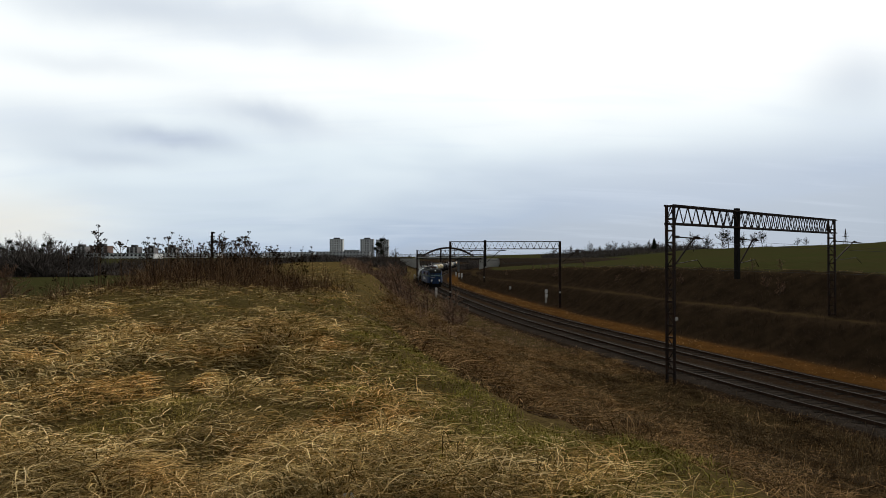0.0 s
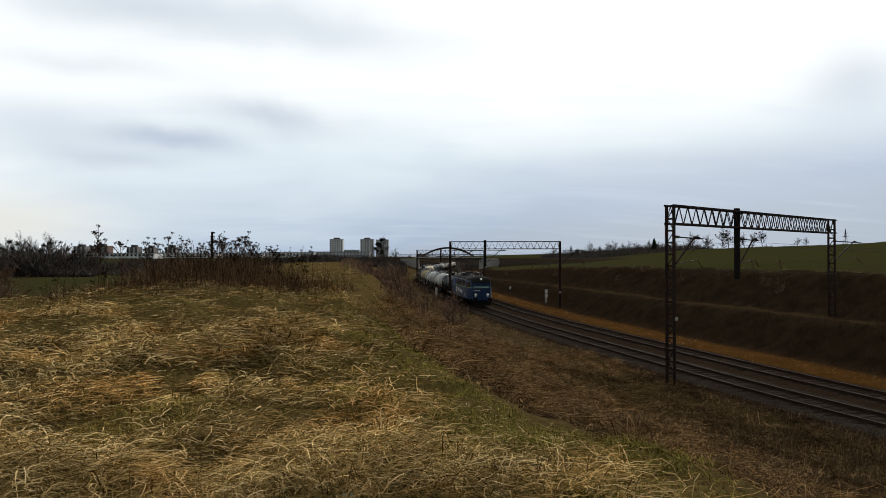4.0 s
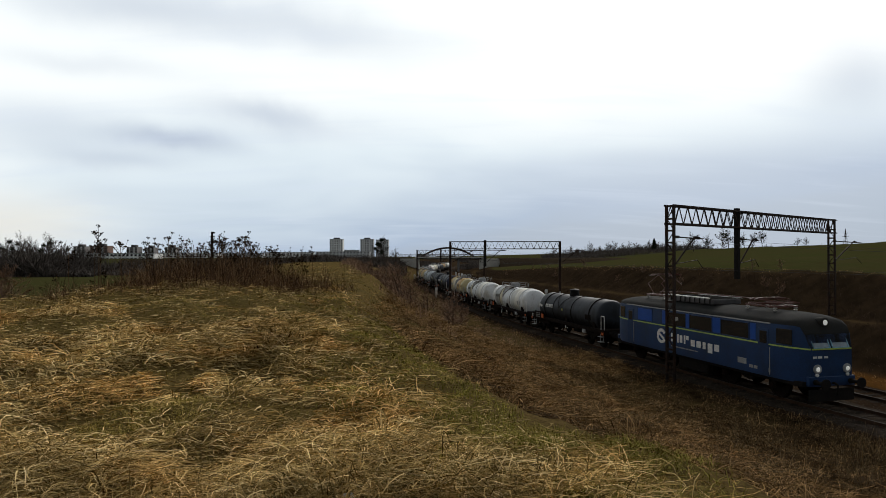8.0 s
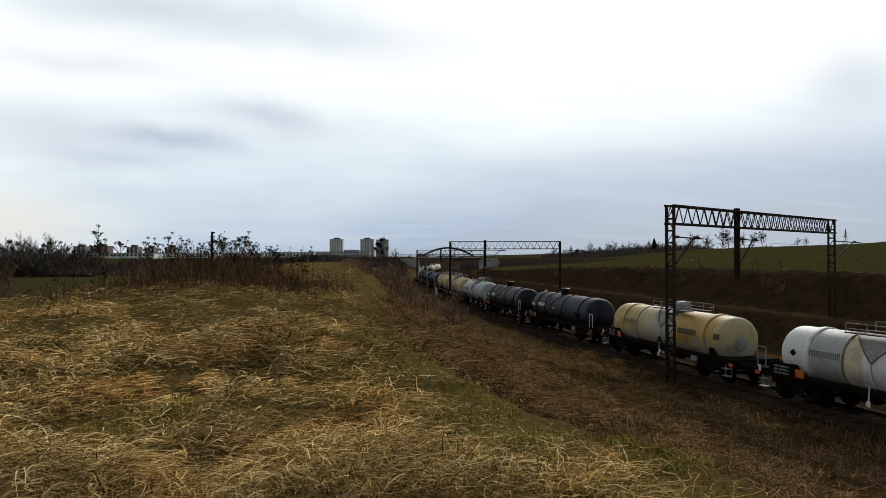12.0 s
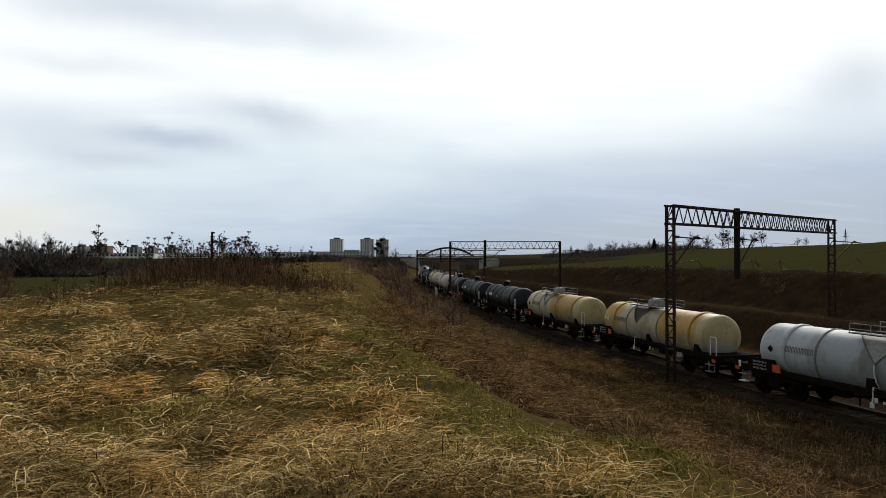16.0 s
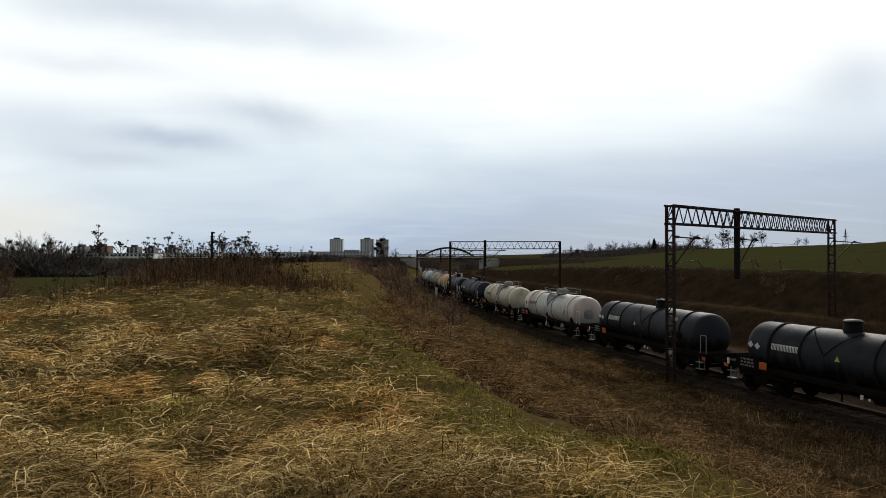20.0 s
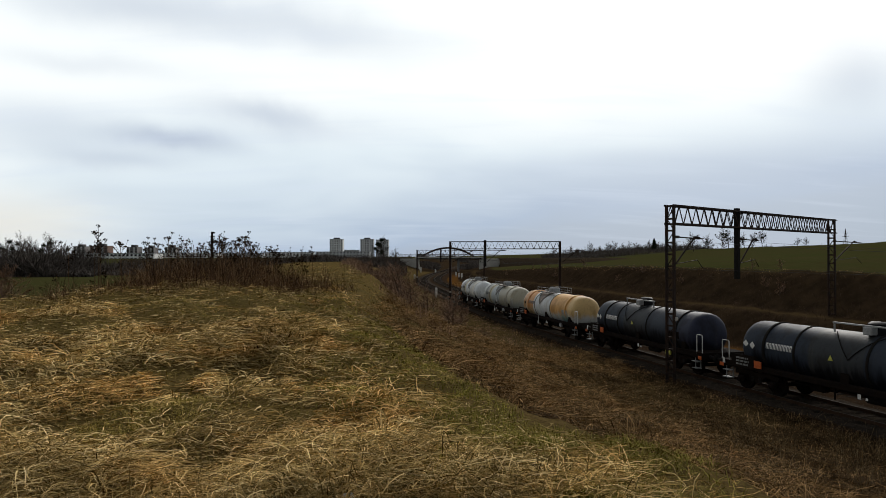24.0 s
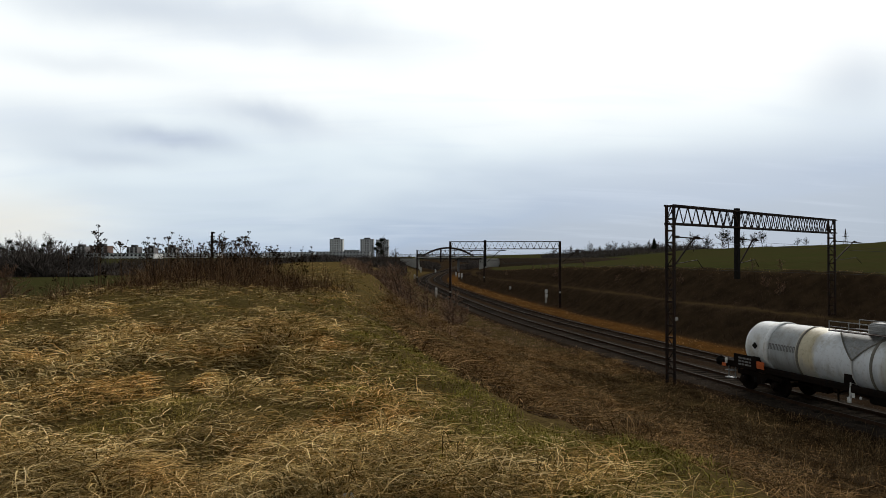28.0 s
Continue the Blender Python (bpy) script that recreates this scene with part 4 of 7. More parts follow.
PITCH, TANK_R, TANK_Z, TANK_HALF = 14.0, 1.13, 1.95, 5.45
TANKS = {
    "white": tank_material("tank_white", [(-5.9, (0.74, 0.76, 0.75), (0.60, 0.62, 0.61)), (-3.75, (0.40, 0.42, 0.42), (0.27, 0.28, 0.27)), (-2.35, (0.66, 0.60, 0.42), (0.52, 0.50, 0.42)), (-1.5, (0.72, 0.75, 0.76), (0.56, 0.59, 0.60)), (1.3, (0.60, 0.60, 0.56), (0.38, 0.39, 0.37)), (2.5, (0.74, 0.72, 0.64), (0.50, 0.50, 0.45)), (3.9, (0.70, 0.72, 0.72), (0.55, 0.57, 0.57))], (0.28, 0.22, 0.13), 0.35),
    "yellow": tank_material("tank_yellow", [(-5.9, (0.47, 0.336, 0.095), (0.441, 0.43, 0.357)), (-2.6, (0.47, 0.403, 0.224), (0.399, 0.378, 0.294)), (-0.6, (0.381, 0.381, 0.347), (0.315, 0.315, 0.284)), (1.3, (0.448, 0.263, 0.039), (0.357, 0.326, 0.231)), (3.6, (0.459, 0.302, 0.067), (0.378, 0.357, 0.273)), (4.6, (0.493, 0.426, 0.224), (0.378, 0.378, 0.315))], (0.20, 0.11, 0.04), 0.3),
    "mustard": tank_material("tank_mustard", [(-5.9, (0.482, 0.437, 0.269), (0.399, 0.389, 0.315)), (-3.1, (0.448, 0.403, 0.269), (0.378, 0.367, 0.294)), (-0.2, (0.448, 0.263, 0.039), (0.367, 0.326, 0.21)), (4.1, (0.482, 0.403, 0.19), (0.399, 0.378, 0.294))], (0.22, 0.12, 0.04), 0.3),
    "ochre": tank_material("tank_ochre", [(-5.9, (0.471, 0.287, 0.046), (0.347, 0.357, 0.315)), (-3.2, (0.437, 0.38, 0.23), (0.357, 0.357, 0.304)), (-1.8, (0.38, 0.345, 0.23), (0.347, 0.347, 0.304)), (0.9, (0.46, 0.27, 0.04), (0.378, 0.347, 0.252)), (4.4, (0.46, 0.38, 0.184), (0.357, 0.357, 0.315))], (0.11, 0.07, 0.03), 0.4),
    # dark barrels: sky sheen painted into the upper colours, shade into the lower
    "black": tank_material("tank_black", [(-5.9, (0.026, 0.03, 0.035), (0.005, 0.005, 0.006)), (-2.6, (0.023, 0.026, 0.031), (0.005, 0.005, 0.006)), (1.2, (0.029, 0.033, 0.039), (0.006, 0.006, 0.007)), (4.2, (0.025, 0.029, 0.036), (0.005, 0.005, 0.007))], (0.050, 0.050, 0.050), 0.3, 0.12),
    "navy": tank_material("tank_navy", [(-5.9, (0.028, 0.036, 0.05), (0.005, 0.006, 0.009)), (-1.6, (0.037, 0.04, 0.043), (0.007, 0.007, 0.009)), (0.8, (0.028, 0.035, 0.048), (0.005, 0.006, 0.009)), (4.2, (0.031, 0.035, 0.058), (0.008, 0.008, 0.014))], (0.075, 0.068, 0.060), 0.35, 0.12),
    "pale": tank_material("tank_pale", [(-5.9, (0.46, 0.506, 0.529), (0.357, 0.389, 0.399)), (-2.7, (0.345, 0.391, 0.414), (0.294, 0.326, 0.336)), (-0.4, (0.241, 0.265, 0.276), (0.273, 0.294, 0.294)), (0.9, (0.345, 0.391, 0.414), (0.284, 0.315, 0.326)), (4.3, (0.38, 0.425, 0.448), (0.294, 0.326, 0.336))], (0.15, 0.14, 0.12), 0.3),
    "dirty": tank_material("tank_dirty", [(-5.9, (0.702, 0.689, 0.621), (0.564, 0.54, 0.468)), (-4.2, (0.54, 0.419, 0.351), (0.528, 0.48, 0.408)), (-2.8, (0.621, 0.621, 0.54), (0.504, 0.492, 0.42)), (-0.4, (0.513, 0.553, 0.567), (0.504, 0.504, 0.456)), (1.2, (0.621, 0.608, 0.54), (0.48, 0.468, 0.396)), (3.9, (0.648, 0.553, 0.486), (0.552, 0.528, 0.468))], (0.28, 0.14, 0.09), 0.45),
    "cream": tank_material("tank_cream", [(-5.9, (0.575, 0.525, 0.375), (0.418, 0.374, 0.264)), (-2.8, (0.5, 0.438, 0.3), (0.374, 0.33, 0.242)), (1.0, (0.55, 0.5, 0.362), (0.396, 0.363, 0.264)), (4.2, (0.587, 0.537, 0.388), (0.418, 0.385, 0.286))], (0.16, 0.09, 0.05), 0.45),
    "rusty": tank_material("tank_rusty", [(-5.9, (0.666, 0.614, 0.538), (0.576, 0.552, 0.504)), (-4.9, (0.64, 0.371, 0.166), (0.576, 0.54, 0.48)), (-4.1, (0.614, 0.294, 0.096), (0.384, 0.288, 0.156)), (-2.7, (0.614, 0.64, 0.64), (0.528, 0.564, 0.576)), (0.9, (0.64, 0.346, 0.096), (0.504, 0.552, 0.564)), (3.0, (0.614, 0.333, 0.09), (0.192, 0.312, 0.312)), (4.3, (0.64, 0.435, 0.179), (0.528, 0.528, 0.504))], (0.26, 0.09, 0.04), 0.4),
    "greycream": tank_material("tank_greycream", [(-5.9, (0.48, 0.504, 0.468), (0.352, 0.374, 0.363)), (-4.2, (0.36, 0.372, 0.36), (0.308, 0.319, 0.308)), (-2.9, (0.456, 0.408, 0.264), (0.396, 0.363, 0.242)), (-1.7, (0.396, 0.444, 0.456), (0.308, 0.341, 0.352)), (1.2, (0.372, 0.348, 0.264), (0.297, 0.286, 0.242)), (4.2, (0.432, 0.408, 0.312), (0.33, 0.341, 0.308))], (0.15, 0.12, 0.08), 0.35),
}
CONSIST = [("black", "dome", "matt black tank wagon with a round filling dome"),
           ("white", "box", "white chemical tank wagon with dirty bands"),
           ("white", "box", "white and beige-streaked chemical tank wagon"),
           ("yellow", "box", "yellowed cream tank wagon with grey middle and brown marks"),
           ("navy", "dome", "blue-black tank wagon with white end handrails"),
           ("black", "dome", "dull black tank wagon with white lettering"),
           ("pale", "box", "pale blue-grey weathered tank wagon"),
           ("ochre", "box", "grey tank wagon stained ochre and brown under its dome"),
           ("mustard", "box", "mustard yellow and grey tank wagon"),
           ("black", "dome", "black tank wagon with white hazard diamonds"),
           ("black", "dome", "black tank wagon with a green graffiti scrawl"),
           ("black", "dome", "clean black tank wagon with a low dome"),
           ("dirty", "box", "dirty white tank wagon with pinkish brown streaks"),
           ("cream", "box", "cream tank wagon with brown stains"),
           ("navy", "bridge", "dark navy tank wagon with a bar across its dome"),
           ("navy", "bridge", "dark navy tank wagon with orange plates"),
           ("rusty", "box", "white tank wagon with orange rust bands and runs"),
           ("greycream", "box", "grey and cream patchy tank wagon"),
           ("white", "box", "last pale grey and cream tank wagon of the train")]


def tank_surface(ang, out=0.0):
    """Point on the barrel's round, ang degrees above the camera-side middle."""
    a = radians(ang)
    return -math.cos(a) * (TANK_R + out), TANK_Z + math.sin(a) * (TANK_R + out)


def hugging(x0, x1, a0, a1, thick=0.012, nx=6, na=5):
    """Thin plate that lies on the barrel between two stations and two angles, on the camera's side."""
    sh = Shape()
    n = na + 1
    for out in (0.002, thick):
        for i in range(nx + 1):
            for k in range(n):
                y, z = tank_surface(a0 + (a1 - a0) * k / na, out)
                sh.v.append((x0 + (x1 - x0) * i / nx, y, z))
    o = (nx + 1) * n
    for i in range(nx):
        for k in range(na):
            a = i * n + k
            sh.f.append((o + a, o + a + n, o + a + n + 1, o + a + 1))
    for i in range(nx):
        for k, flip in ((0, 1), (na, 0)):
            a = i * n + k
            q = (a, a + n, o + a + n, o + a)
            sh.f.append(q if flip else q[::-1])
    for k in range(na):
        for i, flip in ((0, 0), (nx, 1)):
            a = i * n + k
            q = (a, a + 1, o + a + 1, o + a)
            sh.f.append(q if flip else q[::-1])
    return sh


def letters_on_tank(x0, x1, a0, a1, n):
    sh = Shape()
    w = (x1 - x0) / n
    for i in range(n):
        for u0, u1, b0, b1 in ((0.12, 0.34, 0.0, 1.0), (0.34, 0.62, 0.78, 1.0), (0.62, 0.84, 0.0, 1.0)):
            q = hugging(x0 + (i + u0) * w, x0 + (i + u1) * w, a0 + (a1 - a0) * b0, a0 + (a1 - a0) * b1, 0.008, 1, 4)
            sh.add(q.v, q.f)
    return sh


def build_wagon(k, paint, top, label):
    wg = thing("tank_wagon", label, "tank wagon", group="tank wagons of the train")
    dark = paint in ("black", "navy")
    R, H = TANK_R, TANK_HALF
    ends = [(0.0, 0.0), (0.02, R * 0.30), (0.07, R * 0.55), (0.15, R * 0.76), (0.26, R * 0.90), (0.40, R * 0.98), (0.55, R)]
    prof = ends + [(2 * H * i / 12, R) for i in range(1, 12)] + [(2 * H - a, b) for a, b in ends[::-1]]
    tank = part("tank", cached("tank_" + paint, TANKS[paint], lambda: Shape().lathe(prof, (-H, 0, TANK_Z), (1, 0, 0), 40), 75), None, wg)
    fore = k in (3, 6, 11, 12, 13, 14, 17, 18)            # coupled the other way round: dome ahead of the middle
    D = 0.55 if fore else -0.8
    ring = lambda w, out, cx=0.0: lambda: Shape().lathe([(-w, R - 0.01), (-w, R + out - 0.02), (-w + 0.03, R + out), (w - 0.03, R + out), (w, R + out - 0.02), (w, R - 0.01)], (cx, 0, TANK_Z), (1, 0, 0), 40)
    for x in (-H + 1.55, H - 1.6):
        part("end_ring", cached(f"ring_{'dark' if dark else paint}_{x:.1f}", "black" if dark else TANKS[paint], ring(0.07 if dark else 0.13, 0.05 if dark else 0.06, x)), None, tank, "thick raised ring round the barrel")
    for x in (-H + 3.15, 0.95):
        part("band", cached("band_" + ("dark" if dark else "light"), "black" if dark else "band_grey", ring(0.055, 0.035)), None, tank, "thin dark band", pose(x, 0, 0))
    # filling dome, walkway and rails
    zt = TANK_Z + R
    if top == "box":
        part("dome", cached("dome_box", "grey_paint", lambda: Shape().box((0, 0, 0.20), (0.70, 0.74, 0.44), cut=0.08).box((0, 0, 0.44), (0.54, 0.56, 0.05), cut=0.02)), None, tank, "grey painted dome box", pose(D, 0, zt - 0.03))
        part("walkway", cached("walkway", "steel", lambda: Shape().box((0, 0.62, 0.05), (3.3, 0.4, 0.04), cut=0.01).box((0, -0.62, 0.05), (3.3, 0.4, 0.04), cut=0.01)), None, wg, at=pose(D, 0, zt - 0.02))
        for s in (-1, 1):
            def rail(s=s):
                sh = Shape()
                for x in (-1.6, -0.75, 0.75, 1.6):
                    sh.tube([(x, s * 0.8, 0.02), (x, s * 0.8, 0.42)], 0.017, 6)
                sh.tube([(-1.6, s * 0.8, 0.42), (1.6, s * 0.8, 0.42)], 0.017, 6)
                sh.tube([(-1.6, s * 0.8, 0.22), (1.6, s * 0.8, 0.22)], 0.013, 6)
                return sh
            part("guard_rail", cached(f"guard_{s}", "grey_paint", rail), None, wg, at=pose(D, 0, zt - 0.02))
    else:
        part("dome", cached("dome_round_" + paint, TANKS[paint], lambda: Shape().lathe([(0, 0.36), (0.10, 0.36), (0.30, 0.33), (0.40, 0.33), (0.42, 0.36), (0.46, 0.36), (0.52, 0.28), (0.55, 0.0)], (0, 0, 0), (0, 0, 1), 20)), None, tank, "dark round filling dome", pose(D, 0, zt - 0.06))
        if top == "bridge":
            part("cross_bar", cached("cross_bar", "grey_paint", lambda: Shape().box((0, -0.45, 0.42), (3.1, 0.1, 0.06), cut=0.01).box((-1.5, -0.45, 0.24), (0.05, 0.05, 0.4)).box((1.5, -0.45, 0.24), (0.05, 0.05, 0.4)).box((0, -0.45, 0.24), (0.4, 0.3, 0.3), cut=0.03)), None, wg, "grey walkway bar", pose(D, 0, zt - 0.1))
    # drip guides in a vee below the dome, drain pipe, ladder
    def vee():
        sh = Shape()
        for x0, x1 in ((-1.45, -0.35), (0.75, -0.35)):
            sh.tube([(x0 + (x1 - x0) * u / 8, *tank_surface(72 - u / 8 * 64, 0.03)) for u in range(9)], 0.019 if dark else 0.026, 6)
        return sh

    def splash():
        sh = Shape()
        for i in range(9):
            u = i / 8
            y, z = tank_surface(72 - u * 62, 0.004)
            sh.v += [(-1.42 + 1.05 * u, y, z), (0.72 - 1.05 * u, y, z)]
        sh.f = [(2 * i, 2 * i + 2, 2 * i + 3, 2 * i + 1) for i in range(8)]
        return sh

    def drain():
        sh = Shape().tube([(-0.35, *tank_surface(8 - 16 * u, 0.035)) for u in range(4)] + [(-0.35, -1.2, 1.3), (-0.35, -1.26, 0.72)], 0.028, 6)
        return sh.box((-0.35, -1.27, 0.66), (0.17, 0.05, 0.2), cut=0.01)
    if not dark:
        kind = {"rusty": "splash_brown", "ochre": "stain_dark"}.get(paint, "splash")
        part("splash_plate", cached("splash_mesh_" + kind, kind, splash), None, tank, "acid-washed patch below the dome", pose(D, 0, 0))
        part("drain_pipe", cached("drain_pipe", "white", drain), None, tank, "white drain pipe with a foot plate", pose(D, 0, 0))
    part("drip_guide", cached("vee_dark" if dark else "vee_light", "black" if dark else "band_grey", vee), None, tank, at=pose(D, 0, 0))

    # frame
    sill = cached("side_sill", "underframe", lambda: Shape().box((0, 0, 0), (12.4, 0.10, 0.24), cut=0.02).box((0, 0.05, 0.11), (12.4, 0.16, 0.03)).box((0, 0.05, -0.11), (12.4, 0.16, 0.03)))
    for s in (-1, 1):
        part("side_sill", sill, None, wg, at=pose(0, s * 1.18, 1.08, 0, 0, 0 if s < 0 else 180))
    part("centre_sill", cached("centre_sill", "underframe", lambda: Shape().box((0, 0, 1.0), (12.4, 0.6, 0.34), cut=0.03)), None, wg)
    part("deck", cached("wagon_deck", "underframe", lambda: Shape().box((-5.35, 0, 1.21), (1.7, 2.5, 0.05), cut=0.01).box((5.35, 0, 1.21), (1.7, 2.5, 0.05), cut=0.01)), None, wg)
    for x in (-4.5, 0.0, 4.5):
        part("saddle", cached("saddle", "underframe", lambda: Shape().prism([(-1.1, 1.2), (1.1, 1.2), (1.05, 1.75), (0.7, 1.22), (0.0, 1.0), (-0.7, 1.22), (-1.05, 1.75)], -0.18, 0.18, 0), 0), None, wg, at=pose(x, 0, 0))
    for e in (-1, 1):
        part("headstock", cached("headstock", "underframe", lambda: Shape().box((0, 0, 1.06), (0.14, 2.6, 0.36), cut=0.02)), None, wg, at=pose(e * 6.25, 0, 0))
    add_buffers(wg, PITCH / 2 - 0.02)
    for x in (-4.35, 4.35):
        add_bogie(wg, x, 1.8, 0.46, "tank_bogie")
    # brake gear, air tank, rods
    part("air_reservoir", cached("air_reservoir", "black", lambda: Shape().lathe([(0, 0.0), (0.02, 0.12), (0.08, 0.19), (0.9, 0.19), (0.98, 0.12), (1.0, 0.0)], (0.5, -0.55, 0.72), (1, 0, 0), 16)), None, wg)
    part("brake_rigging", cached("brake_rigging", "underframe", lambda: Shape().tube([(-3.2, -0.3, 0.62), (-1.0, -0.3, 0.62), (-0.8, -0.3, 0.75), (3.2, -0.3, 0.62)], 0.035, 6).box((-1.6, -0.5, 0.7), (0.7, 0.35, 0.3), cut=0.05).box((-0.4, -1.1, 0.75), (0.05, 0.05, 0.5))), None, wg)
    part("brake_handle", cached("brake_handle", "white", lambda: Shape().box((0, -1.26, 0.86), (0.13, 0.02, 0.18), cut=0.005).box((0.3, -1.26, 0.82), (0.09, 0.02, 0.09), cut=0.004)), None, wg, "white brake change-over plate", pose(0.35 + 0.2 * (k % 3), 0, 0))
    part("jacking_bracket", cached("jack_" + ("y" if k in (14, 15) else "b"), "yellow" if k in (14, 15) else "grey_paint", lambda: Shape().prism([(-1.29, 0.78), (-1.17, 0.78), (-1.17, 1.02), (-1.27, 1.02)], -0.22, 0.22, 0), 0), None, wg, at=pose(3.35, 0, 0))
    # end steps and white handrails
    def steps(sx):
        def build():
            sh = Shape()
            for z in (0.45, 0.78):
                sh.box((0, -1.24, z), (0.46, 0.28, 0.035), cut=0.008)
            for dx in (-0.21, 0.21):
                sh.box((dx, -1.16, 0.75), (0.025, 0.05, 0.66))
            return sh
        return build
    light_rail = k in (0, 1, 4, 5, 9, 10, 12, 14, 15, 16, 18, 7, 8)
    for e in (-1, 1):
        part("end_step", cached("end_step", "grey_paint", steps(e)), None, wg, "worn grey step irons", at=pose(e * 5.85, 0, 0))
        def loop():
            sh = Shape().tube([(-0.22, -1.22, 1.18), (-0.22, -1.22, 2.05), (-0.19, -1.22, 2.12), (0.19, -1.22, 2.12), (0.22, -1.22, 2.05), (0.22, -1.22, 1.18)], 0.022, 7)
            return sh
        if (e > 0 and not (fore and not dark and k not in (12, 13))) or k in (2, 5, 14, 17):
            part("handrail", cached("handrail_w" if light_rail else "handrail_g", "white" if light_rail else "grey_paint", loop), None, wg, "white hoop handrail", pose(e * 6.05, 0, 0))
        part("corner_plate", cached("corner_plate", "orange", lambda: Shape().box((0, 0, 0), (0.26, 0.02, 0.16), cut=0.004)), None, wg, "small orange plate at the headstock", pose(e * 6.2, -1.32, 1.0))
    # plates and lettering at the rear end
    board = part("data_board", cached("data_board", "underframe", lambda: Shape().box((0, 0, 0), (1.35, 0.03, 0.60), cut=0.005)), None, wg, "dark board with faded lettering", pose(-4.95, -1.27, 1.30))
    part("lettering", cached(f"data_bars{k % 3}", "data_grey", lambda: bars_panel(k % 3, 0.75, 0.42, 3), 0), None, board, at=pose(0, -0.02, 0))
    part("placard", cached("placard", "white", lambda: Shape().box((0, 0, 0), (0.14, 0.02, 0.26), cut=0.004)), None, wg, "small white placard", pose(-6.08, -1.3, 1.2))
    part("hazard_plate", cached("hazard_plate", "orange", lambda: Shape().box((0, 0, 0), (0.42, 0.025, 0.32), cut=0.006).box((0, -0.012, 0.0), (0.38, 0.012, 0.014))), None, wg, "orange hazard plate", pose(-4.05, -1.29, 1.27))
    part("maker_lettering", cached("maker_" + ("w" if dark else "d"), "white" if dark else "lettering", lambda: letters_on_tank(-H + 1.68, -H + 3.06, 4, 17, 9), 0), None, tank, "row of painted letters")
    def diamond():
        sh = Shape()
        y, z = tank_surface(0, 0.012)
        q = hugging(-0.16, 0.16, -8, 8, 0.008, 2, 2)
        c = Vector((0, *tank_surface(0)))
        sh.add([(x if abs(zz - TANK_Z) < 0.01 else 0.0, yy, zz) if abs(x) > 0.1 else (x, yy, zz) for x, yy, zz in q.v], q.f)
        return sh
    part("hazard_diamond", cached("diamond_" + ("w" if dark or k % 2 else "b"), "white" if dark or k % 2 else "black", diamond, 0), None, tank, "hazard diamond", pose(-H + 0.95, -0.02, 0.12))
    if dark or k in (7, 8):
        part("hazard_diamond", cached("diamond_w", "white", diamond, 0), None, tank, "white hazard diamond", pose(-H + 0.55, 0.0, 0.16))
    if k in (3, 6, 12):
        part("manhole_cover", cached("manhole", "grey_paint", lambda: Shape().lathe([(-0.10, 0.34), (0.05, 0.34), (0.07, 0.30), (0.09, 0.0)], (0, 0, 0), (1, 0, 0), 24)), None, tank, "round manhole cover on the end", pose(H + 0.01, -0.15, TANK_Z - 0.1))
    if k == 3:
        for x0, x1 in ((1.75, 3.3), (4.65, 5.1)):
            part("faded_panel", hugging(x0, x1, 2, 17, 0.006), "brown_patch", tank, "faded brown painted panel")
    part("side_panel", cached("side_panel_" + ("d" if dark else "l"), "underframe" if dark else "grey_paint", lambda: hugging(-0.45, 0.45, -14, 4, 0.006), 0), None, tank, "grey painted marking panel", pose(H - 1.75, 0, 0))
    if dark:
        part("triangle_mark", cached("triangle", "yellow", lambda: Shape().prism([(-0.09, -0.11), (-0.09, 0.11), (0.12, 0.0)], -0.012, 0.004, 1), 0), None, tank, at=pose(-0.55, *tank_surface(6, 0.02)))
    if k == 10:
        part("graffiti", Shape().tube([(3.2 + 0.55 * math.cos(u * 0.55) * (1 - 0.02 * u), *tank_surface(-2 + 9 * math.sin(u * 0.9), 0.01)) for u in range(24)], 0.022, 5), material("graffiti", (0.02, 0.20, 0.08), rough=0.6), tank, "green sprayed scrawl")
    return wg


